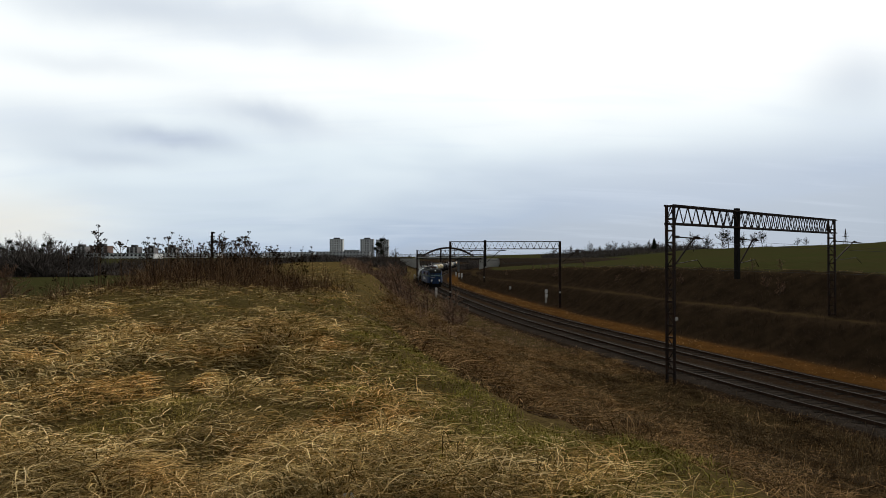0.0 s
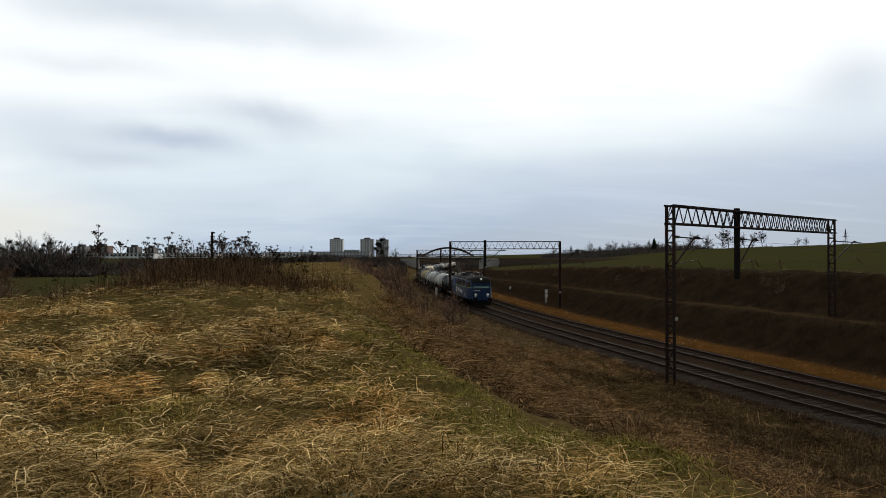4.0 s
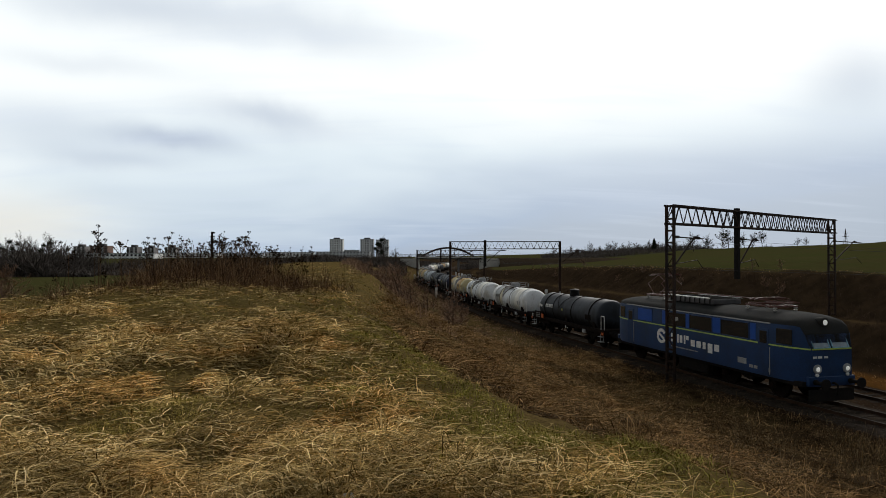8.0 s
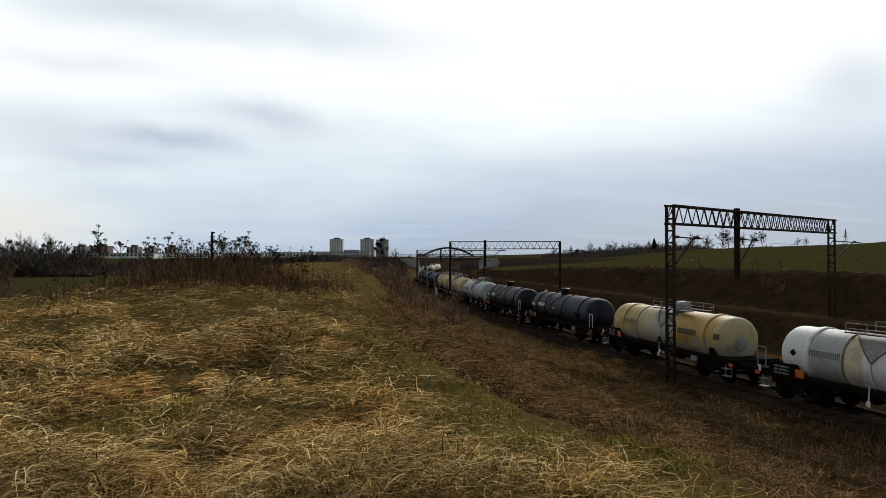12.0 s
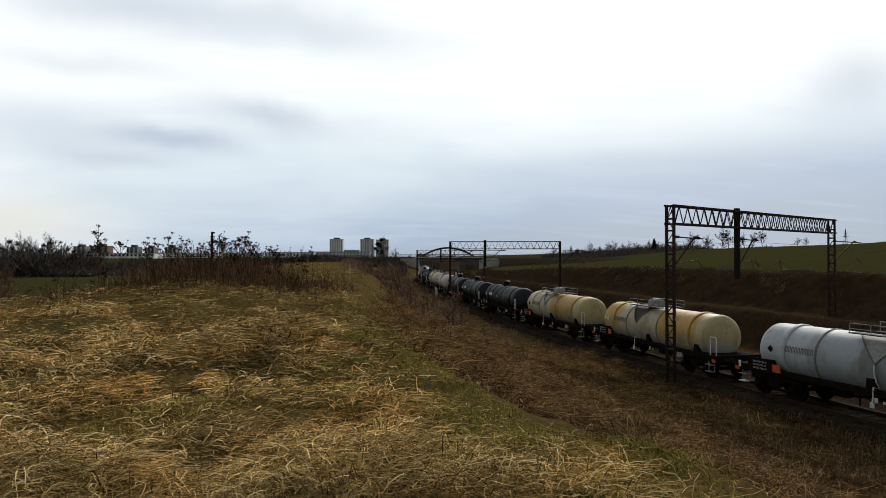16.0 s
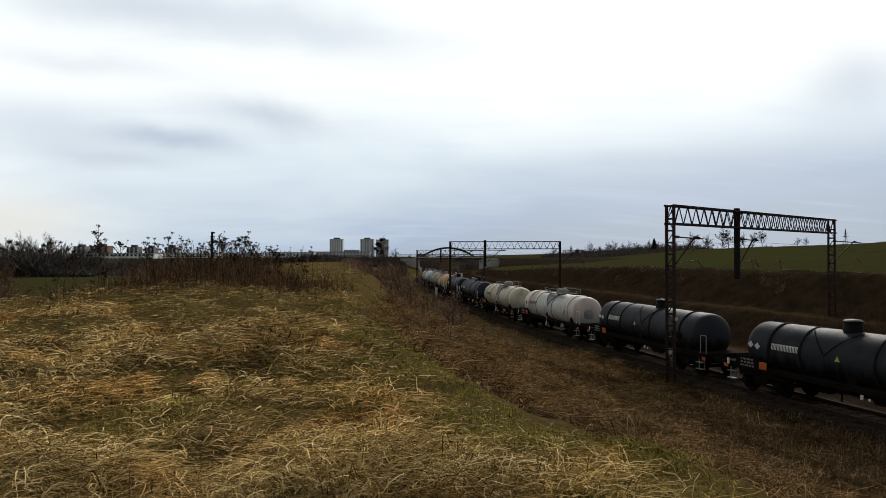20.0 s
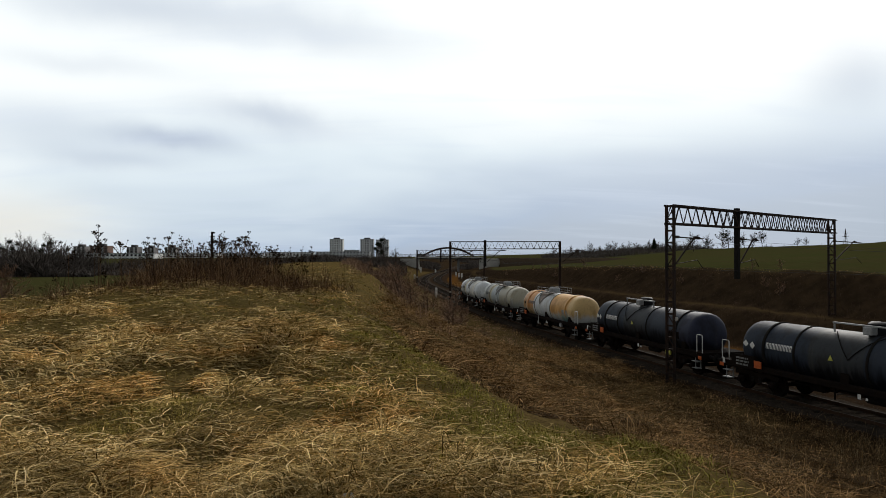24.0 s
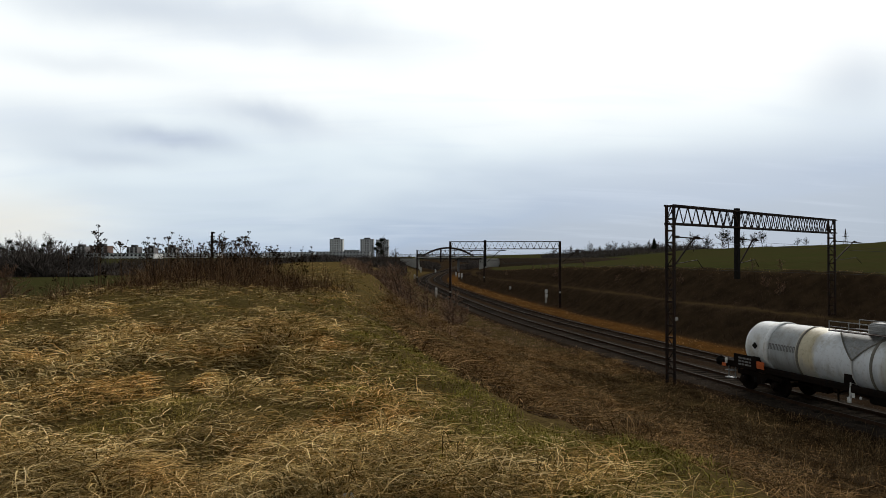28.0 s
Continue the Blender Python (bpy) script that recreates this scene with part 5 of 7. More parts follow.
def build_loco():
    lo = thing("electric_locomotive", "blue electric locomotive with a green stripe and dark roof", "locomotive")
    HL = 7.36

    def zmax(x):
        return float(np.interp(abs(x), [4.6, 5.6, 6.3, 6.75, 6.98, 7.14, 7.30, 7.36], [3.86, 3.84, 3.76, 3.58, 3.32, 3.02, 2.50, 2.36]))

    def half_w(x):
        return float(np.interp(abs(x), [5.75, 6.6, 7.25, 7.36], [1.50, 1.36, 1.10, 1.00]))
    xs = [-7.36, -7.30, -7.14, -6.98, -6.75, -6.3, -5.6, -4.6, -2.3, 0, 2.3, 4.6, 5.6, 6.3, 6.75, 6.98, 7.14, 7.30, 7.36]

    def rows(outline):
        out = []
        for x in xs:
            top, hw = zmax(x), half_w(x)
            out.append([(x, y * hw, min(z, top)) for y, z in outline])
        return out
    side = [(-1.0, 0.98), (-1.0, 1.6), (-1.0, 2.3), (-1.0, 2.9), (-0.99, 3.36)]
    arch = [(-0.99, 3.36), (-0.93, 3.50), (-0.82, 3.58), (-0.6, 3.72), (-0.3, 3.82), (0, 3.86), (0.3, 3.82), (0.6, 3.72), (0.82, 3.58), (0.93, 3.50), (0.99, 3.36)]

    def body():
        sh = loft(rows(side))
        o = loft(rows([(-y, z) for y, z in side[::-1]]))
        sh.add(o.v, o.f)
        for e in (-1, 1):                          # front faces
            x, hw = e * HL, half_w(HL)
            zs = [0.98, 1.6, 2.36]
            n0 = len(sh.v)
            sh.v += [(x, y * hw, z) for z in zs for y in (-1, -0.5, 0, 0.5, 1)]
            for i in range(2):
                for j in range(4):
                    a = n0 + i * 5 + j
                    q = (a, a + 1, a + 6, a + 5)
                    sh.f.append(q if e > 0 else q[::-1])
            lat = [(HL, 2.36), (7.30, 2.50), (7.14, 3.02), (6.98, 3.22)]
            n0 = len(sh.v)
            for xx, z in lat:
                w = half_w(xx)
                sh.v += [(e * xx, y * w, z) for y in (-1, -0.5, 0, 0.5, 1)]
            for i in range(3):
                for j in range(4):
                    a = n0 + i * 5 + j
                    q = (a, a + 1, a + 6, a + 5)
                    sh.f.append(q if e > 0 else q[::-1])
        return sh
    bd = part("body", body(), "loco_blue", lo, "dark blue painted steel body", smooth=40)
    part("roof", loft(rows(arch)), "loco_roof", lo, "dark grey sooty roof", smooth=40)
    part("underframe", Shape().box((0, 0, 0.92), (14.4, 2.6, 0.24), cut=0.03), "black", lo)
    for e in (-1, 1):
        part("headstock", Shape().box((e * 7.3, 0, 1.06), (0.2, 2.3, 0.42), cut=0.03), "loco_blue", lo)
        part("snow_plough", Shape().prism([(-1.1, 0.22), (1.1, 0.22), (1.12, 0.72), (-1.12, 0.72)], e * 7.28, e * 7.36, 0), "black", lo, smooth=0)
    add_buffers(lo, 15.915 / 2)
    # stripes along both sides and the fronts
    for s in (-1, 1):
        part("stripe", Shape().box((0, s * 1.504, 2.42), (11.5, 0.012, 0.06)), "loco_green", bd, "yellow-green stripe", smooth=0)
        part("grey_line", Shape().box((0, s * 1.503, 3.36), (11.4, 0.03, 0.05)), "grey_paint", bd, smooth=0)
        wins = [(-3.8, 1.4, "loco_panel"), (-0.9, 1.6, "glass"), (1.1, 1.7, "glass"), (3.5, 1.8, "glass")]
        for x, w, mt in wins:
            wn = part("side_window", Shape().box((x, s * 1.502, 2.88), (w, 0.02, 0.70), cut=0.006), mt, bd, "dark side window or grille")
            part("window_frame", Shape().box((x, s * 1.507, 3.245), (w + 0.08, 0.03, 0.035)).box((x, s * 1.507, 2.515), (w + 0.08, 0.03, 0.035)).box((x - w / 2 - 0.02, s * 1.507, 2.88), (0.035, 0.03, 0.73)).box((x + w / 2 + 0.02, s * 1.507, 2.88), (0.035, 0.03, 0.73)), "loco_blue", wn, smooth=0)
        for x in (-6.35, 6.35):                     # cab side windows lie on the tapering wall
            lean = math.atan2(0.30, 1.6) * (1 if x > 0 else -1) * (-s)
            cw = part("cab_window", Shape().box((0, 0, 0), (0.72, 0.03, 0.66), cut=0.008), "glass", bd, "dark cab side window", pose(x, s * (half_w(x) + 0.005), 2.86, 0, 0, math.degrees(lean)))
        for x in (-5.3, 5.3):
            dr = part("cab_door", Shape().box((x, s * 1.5, 2.05), (0.62, 0.03, 2.1), cut=0.01), "loco_blue", bd)
            part("door_window", Shape().box((x, s * 1.517, 2.72), (0.42, 0.01, 0.55), cut=0.004), "glass", dr)
            part("handrail", Shape().tube([(x + 0.42, s * 1.56, 1.1), (x + 0.42, s * 1.56, 2.3)], 0.016, 6), "grey_paint", dr)
        # emblem and lettering as plain shapes
        em = part("emblem", Shape().add(*(lambda q: ([(a, s * 1.503 + (b - s * 1.503) * 0.15, c) for a, b, c in q.v], q.f))(Shape().tube([(-2.2 + 0.33 * math.cos(u * 0.33 + 0.5), s * 1.503, 1.82 + 0.33 * math.sin(u * 0.33 + 0.5)) for u in range(17)], 0.10, 6))), "white", bd, "open white ring emblem")
        part("emblem_bar", Shape().box((-2.2, s * 1.512, 1.82), (0.55, 0.012, 0.14), Matrix.Rotation(0.5, 4, "Y")), "white", em, smooth=0)
        for e in (-1, 1):
            part("stripe", loft([[(e * x, s * (half_w(x) + 0.006), z) for z in (2.39, 2.45)] for x in (5.7, 6.1, 6.6, 6.95, 7.25, 7.34)]), "loco_green", bd, "yellow-green stripe", smooth=0)
        for x, w in ((-1.95, 0.32), (0.08, 0.28), (2.28, 0.55), (4.68, 0.34)):
            part("blue_panel", Shape().box((x, s * 1.503, 2.90), (w, 0.012, 0.74), cut=0.003), "loco_panel", bd, "brighter blue painted panel")
        for x, w, z, h in ((-1.25, 0.13, 1.86, 0.46), (-1.02, 0.2, 1.98, 0.22), (-0.72, 0.13, 1.86, 0.46), (-0.46, 0.22, 1.86, 0.40), (-0.16, 0.13, 1.86, 0.46), (0.07, 0.2, 1.98, 0.22),
                           (0.50, 0.32, 1.76, 0.34), (0.96, 0.34, 1.76, 0.34), (1.38, 0.22, 1.76, 0.34), (1.82, 0.34, 1.68, 0.48), (2.30, 0.34, 1.76, 0.34)):
            part("lettering_block", Shape().box((x, s * 1.507, z), (w, 0.012, h), cut=0.004), "white", bd, "white painted lettering block", smooth=0)
        part("small_lettering", Shape().add(*(lambda q: ([(a, b + s * 1.508, c) for a, b, c in q.v], q.f))(bars_panel(7, 2.2, 0.10, 1))), "grey_paint", bd, at=pose(-0.2, 0, 1.38), smooth=0)
        part("number_bars", Shape().add(*(lambda q: ([(a, b + s * 1.508, c) for a, b, c in q.v], q.f))(bars_panel(9, 1.3, 0.26, 1))), "grey_paint", bd, at=pose(5.1, 0, 1.28), smooth=0)
        part("plate", Shape().box((4.0, s * 1.507, 1.45), (0.55, 0.02, 0.26), cut=0.005), "grey_paint", bd, "pale works plate")
    # front ends
    for e in (-1, 1):
        for s in (-1, 1):
            for j, (y0, y1) in enumerate(((0.07, 0.88),)):
                sh = Shape()
                for (xx, z) in ((7.335, 2.46), (7.02, 3.12)):
                    for yy in (y0, y1):
                        sh.v.append((e * (xx + 0.012), s * yy, z))
                sh.f.append((0, 1, 3, 2) if e * s > 0 else (0, 2, 3, 1))
                sh2 = Shape().tube([sh.v[0], sh.v[1], sh.v[3], sh.v[2], sh.v[0]], 0.028, 5)
                wn = part("windscreen", sh, "glass_light", bd, "windscreen with the sky's reflection in its pale colour", smooth=0)
                part("windscreen_frame", sh2, "loco_light", wn)
            hl = part("headlight", Shape().lathe([(0, 0.20), (0.05, 0.20), (0.07, 0.17), (0.07, 0.13)], (e * (HL - 0.01), s * 0.74, 1.58), (e, 0, 0), 20), "grey_paint", bd, "round headlight with a pale rim")
            part("headlight_glass", Shape().lathe([(0, 0.12), (0.03, 0.10), (0.05, 0.06), (0.06, 0)], (e * (HL + 0.03), s * 0.74, 1.58), (e, 0, 0), 16), "lamp_glass" if e > 0 else "glass_light", hl)
            part("marker_light", Shape().lathe([(0, 0.075), (0.05, 0.07), (0.06, 0)], (e * HL, s * 0.76, 1.33), (e, 0, 0), 12), "white", bd)
        part("front_panel", Shape().box((e * 7.364, 0, 2.42), (0.012, 1.96, 0.06)), "loco_green", bd, "yellow-green stripe across the front", smooth=0)
        part("number_bars", Shape().box((e * 7.366, -0.85 * e, 2.08), (0.012, 0.18, 0.09)).box((e * 7.366, -0.6 * e, 2.08), (0.012, 0.2, 0.09)).box((e * 7.366, -0.3 * e, 2.08), (0.012, 0.18, 0.09)), "white", bd, smooth=0)
        tl = part("top_headlight", Shape().lathe([(-0.5, 0.1), (-0.3, 0.2), (0, 0.21), (0.06, 0.2), (0.07, 0.17)], (e * 6.98, 0, 3.5), (e, 0, 0), 18), "loco_roof", bd)
        part("headlight_glass", Shape().lathe([(0.04, 0.17), (0.07, 0.12), (0.09, 0)], (e * 6.98, 0, 3.5), (e, 0, 0), 16), "lamp_glass" if e > 0 else "glass_light", tl)
        add_bogie(lo, e * 3.9, 3.05, 0.6, "loco_bogie")
        # pantograph, folded
        pg = part("pantograph", Shape().box((e * 4.1, -0.55, 4.02), (1.9, 0.06, 0.08)).box((e * 4.1, 0.55, 4.02), (1.9, 0.06, 0.08)).box((e * 3.2, 0, 4.02), (0.06, 1.1, 0.08)).box((e * 5.0, 0, 4.02), (0.06, 1.1, 0.08)), "red", lo, "red-brown pantograph, folded at the front and raised at the rear")
        arms = Shape()
        for s in (-1, 1):
            if e > 0:
                arms.tube([(e * 3.25, s * 0.5, 4.1), (e * 5.3, s * 0.42, 4.2), (e * 3.9, s * 0.35, 4.32)], 0.03, 5)
            else:                                # the rear one is up, at the wire
                for dx in (-1, 1):
                    arms.tube([(e * 4.1 + dx * 0.3, s * 0.5, 4.1), (e * 4.1 + dx * 1.0, s * 0.45, 4.65), (e * 4.1, s * 0.38, 5.22)], 0.024, 5)
        for dx in (-0.14, 0.14):
            arms.tube([(e * 4.0 + dx, -0.95, 4.28 if e > 0 else 5.18), (e * 4.0 + dx, -0.7, 4.36 if e > 0 else 5.26), (e * 4.0 + dx, 0.7, 4.36 if e > 0 else 5.26), (e * 4.0 + dx, 0.95, 4.28 if e > 0 else 5.18)], 0.035, 6)
        part("arm", arms, "red", pg)
        ins = Shape()
        for dx in (-0.85, 0.85):
            for s in (-1, 1):
                insulator(ins, (e * 4.1 + dx, s * 0.55, 3.72), (e * 4.1 + dx, s * 0.55, 4.0), 3, 0.085)
        part("insulator", ins, "ceramic", pg)
    # roof housings
    hs = part("resistor_housing", Shape().box((-0.6, 0, 3.96), (3.6, 1.7, 0.30), cut=0.06), "roof_dark", lo, "dull grey ventilated roof housing")
    for i in range(9):
        part("slat", cached("roof_slat", "loco_roof", lambda: Shape().box((0, 0, 0), (0.05, 1.55, 0.3))), None, hs, at=pose(-2.2 + i * 0.4, -0.12, 4.0))
    part("roof_rail", Shape().box((-0.6, -0.95, 4.16), (3.4, 0.06, 0.05)).box((-0.6, 0.95, 4.16), (3.4, 0.06, 0.05)), "white", lo)
    part("roof_conductor", Shape().tube([(-5.0, 0.3, 4.15), (-2.5, 0.3, 4.25), (2.2, 0.3, 4.25), (5.0, 0.3, 4.15)], 0.03, 6), "red", lo)
    part("equipment_box", Shape().box((0, 0, 0.55), (2.4, 2.3, 0.6), cut=0.06), "black", lo)
    for x in (-1.6, 1.6):
        part("sand_pipe", Shape().tube([(x, -1.2, 0.9), (x, -1.15, 0.3)], 0.03, 6), "black", lo)
    return lo


LOCO = build_loco()
WAGONS = [build_wagon(k, *c) for k, c in enumerate(CONSIST)]


# ---- grass, weeds, scrub ----
MAT["scrub"] = leaf_material("scrub", (0.030, 0.021, 0.0145), (0.098, 0.067, 0.046))
MAT["stalk"] = leaf_material("stalk", (0.050, 0.034, 0.016), (0.36, 0.26, 0.14), (0.135, 0.092, 0.046))

def ribbon_mesh(name, base, azim, length, width, rise, droop, mat, rng, seg=3, tilt=0.5, curl=0.35):
    """Many bent ribbons: base points, heading, length; rise is the share of the length that stands up, droop how far the tip falls back."""
    n = len(base)
    u = np.linspace(0, 1, seg + 1)
    h = (length * rise)[:, None] * (u[None] * (1 + droop[:, None]) - droop[:, None] * u[None] ** 2 * 1.6)
    run = (length * np.sqrt(np.clip(1 - rise**2, 0.02, 1)))[:, None] * (0.35 * u[None] + 0.65 * u[None] ** 1.5)
    bend = rng.normal(0, curl, n)[:, None] * u[None] ** 2
    ax, ay = np.cos(azim[:, None] + bend), np.sin(azim[:, None] + bend)
    cx, cy, cz = base[:, 0:1] + ax * run, base[:, 1:2] + ay * run, base[:, 2:3] + h
    w = width[:, None] * (1 - 0.75 * u[None] ** 2) * 0.5
    tl = rng.uniform(-tilt, tilt, n)[:, None]
    sx, sy, sz = -ay * w * np.cos(tl), ax * w * np.cos(tl), w * np.sin(tl) + 0 * u[None]
    v = np.stack([np.stack([cx - sx, cy - sy, cz - sz], -1), np.stack([cx + sx, cy + sy, cz + sz], -1)], 2)   # n, seg+1, 2, 3
    m = (seg + 1) * 2
    q = np.array([(2 * k, 2 * k + 1, 2 * k + 3, 2 * k + 2) for k in range(seg)])
    f = (q[None] + (np.arange(n) * m)[:, None, None]).reshape(-1, 4)
    return fast_mesh(name, v.reshape(-1, 3), f, mat)


def wedge(rng, n, y0, y1, spread=0.74, power=1.0):
    """Places spread evenly as the ground is seen from the hill: y by its inverse."""
    a = rng.uniform(0, 1, n) ** power
    y = 1 / (1 / y1 + (1 / y0 - 1 / y1) * a)
    x = rng.uniform(-1, 1, n) * (spread * y + 0.6)
    return x, y


def green_mask(x, y):
    return waves(x, y, 3.1, 11) + waves(x, y, 14, 12) + 0.5 * waves(x, y, 1.1, 14)


def tussocks(rng, cx, cy, blades, reach, size, az, fan):
    """Blades of many tussocks: each springs from its crown, arches over and falls to its own side. Returns base, heading, length, clump size."""
    idx = np.repeat(np.arange(len(cx)), blades)
    k = len(idx)
    r, a = reach[idx] * np.sqrt(rng.rand(k)), rng.uniform(0, math.tau, k)
    x, y = cx[idx] + r * np.cos(a), cy[idx] + r * np.sin(a)
    lift = size[idx] * (1 - (r / reach[idx]) ** 2)
    z = ground_z(x, y) + lift * (0.35 + 0.65 * rng.rand(k))
    head = az[idx] + rng.normal(0, fan, k) + 0.35 * np.sin(a - az[idx])
    return np.stack([x, y, z], 1), head, idx


def build_hill_grass():
    rng = np.random.RandomState(21)
    # last year's grass, fallen in tussocks that lean one over the other
    for name, label, y0, y1, n, blades, l0, l1, w0, w1, seg in (
            ("matted_straw", "matted pale straw of last year's grass", 2.3, 8.5, 2500, 44, 0.09, 0.34, 0.0050, 0.0100, 4),
            ("matted_straw", "trampled dry grass further along the hilltop", 8.5, 24.0, 3000, 28, 0.12, 0.42, 0.0085, 0.018, 3),
            ("dry_turf", "dry winter turf along the hilltop", 24.0, 95.0, 1700, 18, 0.12, 0.36, 0.018, 0.036, 2)):
        x, y = wedge(rng, n, y0, y1, 0.71)
        d = line_offset(x, y)
        g = green_mask(x, y)
        keep = (d < crest(y) - 0.95 + 1.1 * step(y, 8, 14) + 0.6 * waves(x, y, 1.6, 35) + rng.normal(0, 0.45, n)) & ~((rng.rand(n) < 0.8) & (g > 0.12))
        keep &= ~((d < -31) & (y > 24))
        x, y = x[keep], y[keep]
        m = len(x)
        big = np.clip(0.75 + 1.1 * waves(x, y, 2.3, 33) + rng.normal(0, 0.25, m), 0.25, 1.7)
        far = np.clip(y / 6.0, 0.8, 2.2)
        base, head, idx = tussocks(rng, x, y, blades, (0.10 + 0.13 * big) * far ** 0.5, 0.06 + 0.17 * big, 7.0 * waves(x, y, 2.6, 31) + rng.normal(0, 1.3, m), 0.8)
        k = len(idx)
        ln = (l0 + (l1 - l0) * rng.rand(k) ** 1.4) * (0.65 + 0.5 * big[idx])
        rise = np.clip(rng.normal(0.05, 0.16, k) + 0.13 * big[idx], 0.0, 0.7)
        wd = rng.uniform(w0, w1, k) * (np.clip(base[:, 1] / 5.0, 0.7, 1.6) if y0 < 5 else 1.0)
        me = ribbon_mesh(name, base, head, ln, wd, rise, rng.uniform(0.7, 2.1, k), MAT["straw"], rng, seg, 0.9, 0.95)
        tagged(new(name, me), label, "dry grass", kind="stuff")
    # thin litter of broken blades between the tussocks
    for y0, y1, n, l0, l1, w0, w1 in ((2.3, 8.5, 52000, 0.04, 0.18, 0.0035, 0.0075), (8.5, 30.0, 60000, 0.06, 0.24, 0.007, 0.016)):
        x, y = wedge(rng, n, y0, y1, 0.71)
        d = line_offset(x, y)
        g = green_mask(x, y)
        keep = (d < crest(y) - 0.2 + 0.6 * waves(x, y, 1.6, 35) + rng.normal(0, 0.5, n) + 1.1 * step(y, 9, 16)) & ~((rng.rand(n) < 0.6) & (g > 0.15)) & ~((d < -31) & (y > 24))
        x, y = x[keep], y[keep]
        k = len(x)
        me = ribbon_mesh("straw_litter", np.stack([x, y, ground_z(x, y) + 0.008 + 0.03 * rng.rand(k)], 1), rng.uniform(0, math.tau, k), rng.uniform(l0, l1, k), rng.uniform(w0, w1, k), np.clip(rng.normal(0.10, 0.14, k), 0.0, 0.7), rng.uniform(0.2, 1.6, k), MAT["straw"], rng, 2, 0.9, 0.7)
        tagged(new("straw_litter", me), "broken straw lying over the turf", "dry grass", kind="stuff")
    # the same straw, thinner, all round and behind the viewpoint
    n = 30000
    r, a = 1.2 + 15 * rng.rand(n) ** 0.6, rng.uniform(0, math.tau, n)
    x, y = r * np.cos(a), r * np.sin(a)
    keep = ((np.abs(x) > 0.70 * y + 0.4) | (y < 2.3)) & (line_offset(x, y) < crest(y) + 0.5)
    x, y = x[keep], y[keep]
    k = len(x)
    me = ribbon_mesh("matted_straw", np.stack([x, y, ground_z(x, y) + 0.03 * rng.rand(k)], 1), rng.uniform(0, math.tau, k), rng.uniform(0.12, 0.4, k), rng.uniform(0.008, 0.016, k), np.clip(rng.normal(0.15, 0.15, k), 0, 0.8), rng.uniform(0.2, 1.6, k), MAT["straw"], rng, 2, 0.8, 0.22)
    tagged(new("matted_straw", me), "matted pale straw round the viewpoint", "dry grass", kind="stuff")
    # green blades in the gaps, along the edge and down the first metres of the flank
    x, y = wedge(rng, 290000, 2.3, 75.0, 0.71)
    d = line_offset(x, y)
    g = green_mask(x, y)
    over = d - crest(y)
    flank = 0.35 + 1.9 * step(y, 8, 17) * step(y, 60, 30)
    edge = np.exp(-((over - 0.3) / (0.7 + 0.4 * flank)) ** 2)
    keep = (over < flank + 0.5 * waves(x, y, 2.2, 36) + rng.normal(0, 0.15, len(x))) & (rng.rand(len(x)) < np.clip(0.22 + 2.2 * g + 0.75 * edge, 0.12, 1)) & ~((d < -31) & (y > 26))
    x, y = x[keep], y[keep]
    k = len(x)
    far = np.clip(y / 8, 0.9, 5)
    me = ribbon_mesh("green_grass", np.stack([x, y, ground_z(x, y)], 1), rng.uniform(0, math.tau, k), rng.uniform(0.03, 0.13, k) * (0.8 + 0.2 * far), rng.uniform(0.0035, 0.0075, k) * far, rng.uniform(0.2, 0.9, k), rng.uniform(0, 1.0, k), MAT["turf"], rng, 2)
    tagged(new("green_grass", me), "short olive green grass among the straw", "grass", kind="stuff")
    # fresher green along the brow of the cutting
    n = 60000
    x, y = wedge(rng, n, 2.8, 24.0, 0.71)
    x = rng.uniform(0.0, 1.0, n) * 4.5 - 2.0 + line_x(y) + crest(y) / 0.92
    over = line_offset(x, y) - crest(y)
    keep = (over > -1.6 + 0.6 * rng.rand(n)) & (over < 0.5 + 1.3 * step(y, 8, 17) + 0.4 * waves(x, y, 2.2, 36)) & (rng.rand(n) < np.clip(0.75 + 0.9 * waves(x, y, 1.3, 37), 0.1, 1)) & (np.abs(x) < 0.71 * y)
    x, y = x[keep], y[keep]
    k = len(x)
    far = np.clip(y / 7, 0.8, 3)
    me = ribbon_mesh("green_grass", np.stack([x, y, ground_z(x, y)], 1), rng.uniform(0, math.tau, k), rng.uniform(0.05, 0.16, k), rng.uniform(0.004, 0.008, k) * far, rng.uniform(0.25, 0.9, k), rng.uniform(0.2, 1.2, k), MAT["lush"], rng, 2)
    tagged(new("green_grass", me), "fresh green grass along the brow of the cutting", "grass", kind="stuff")


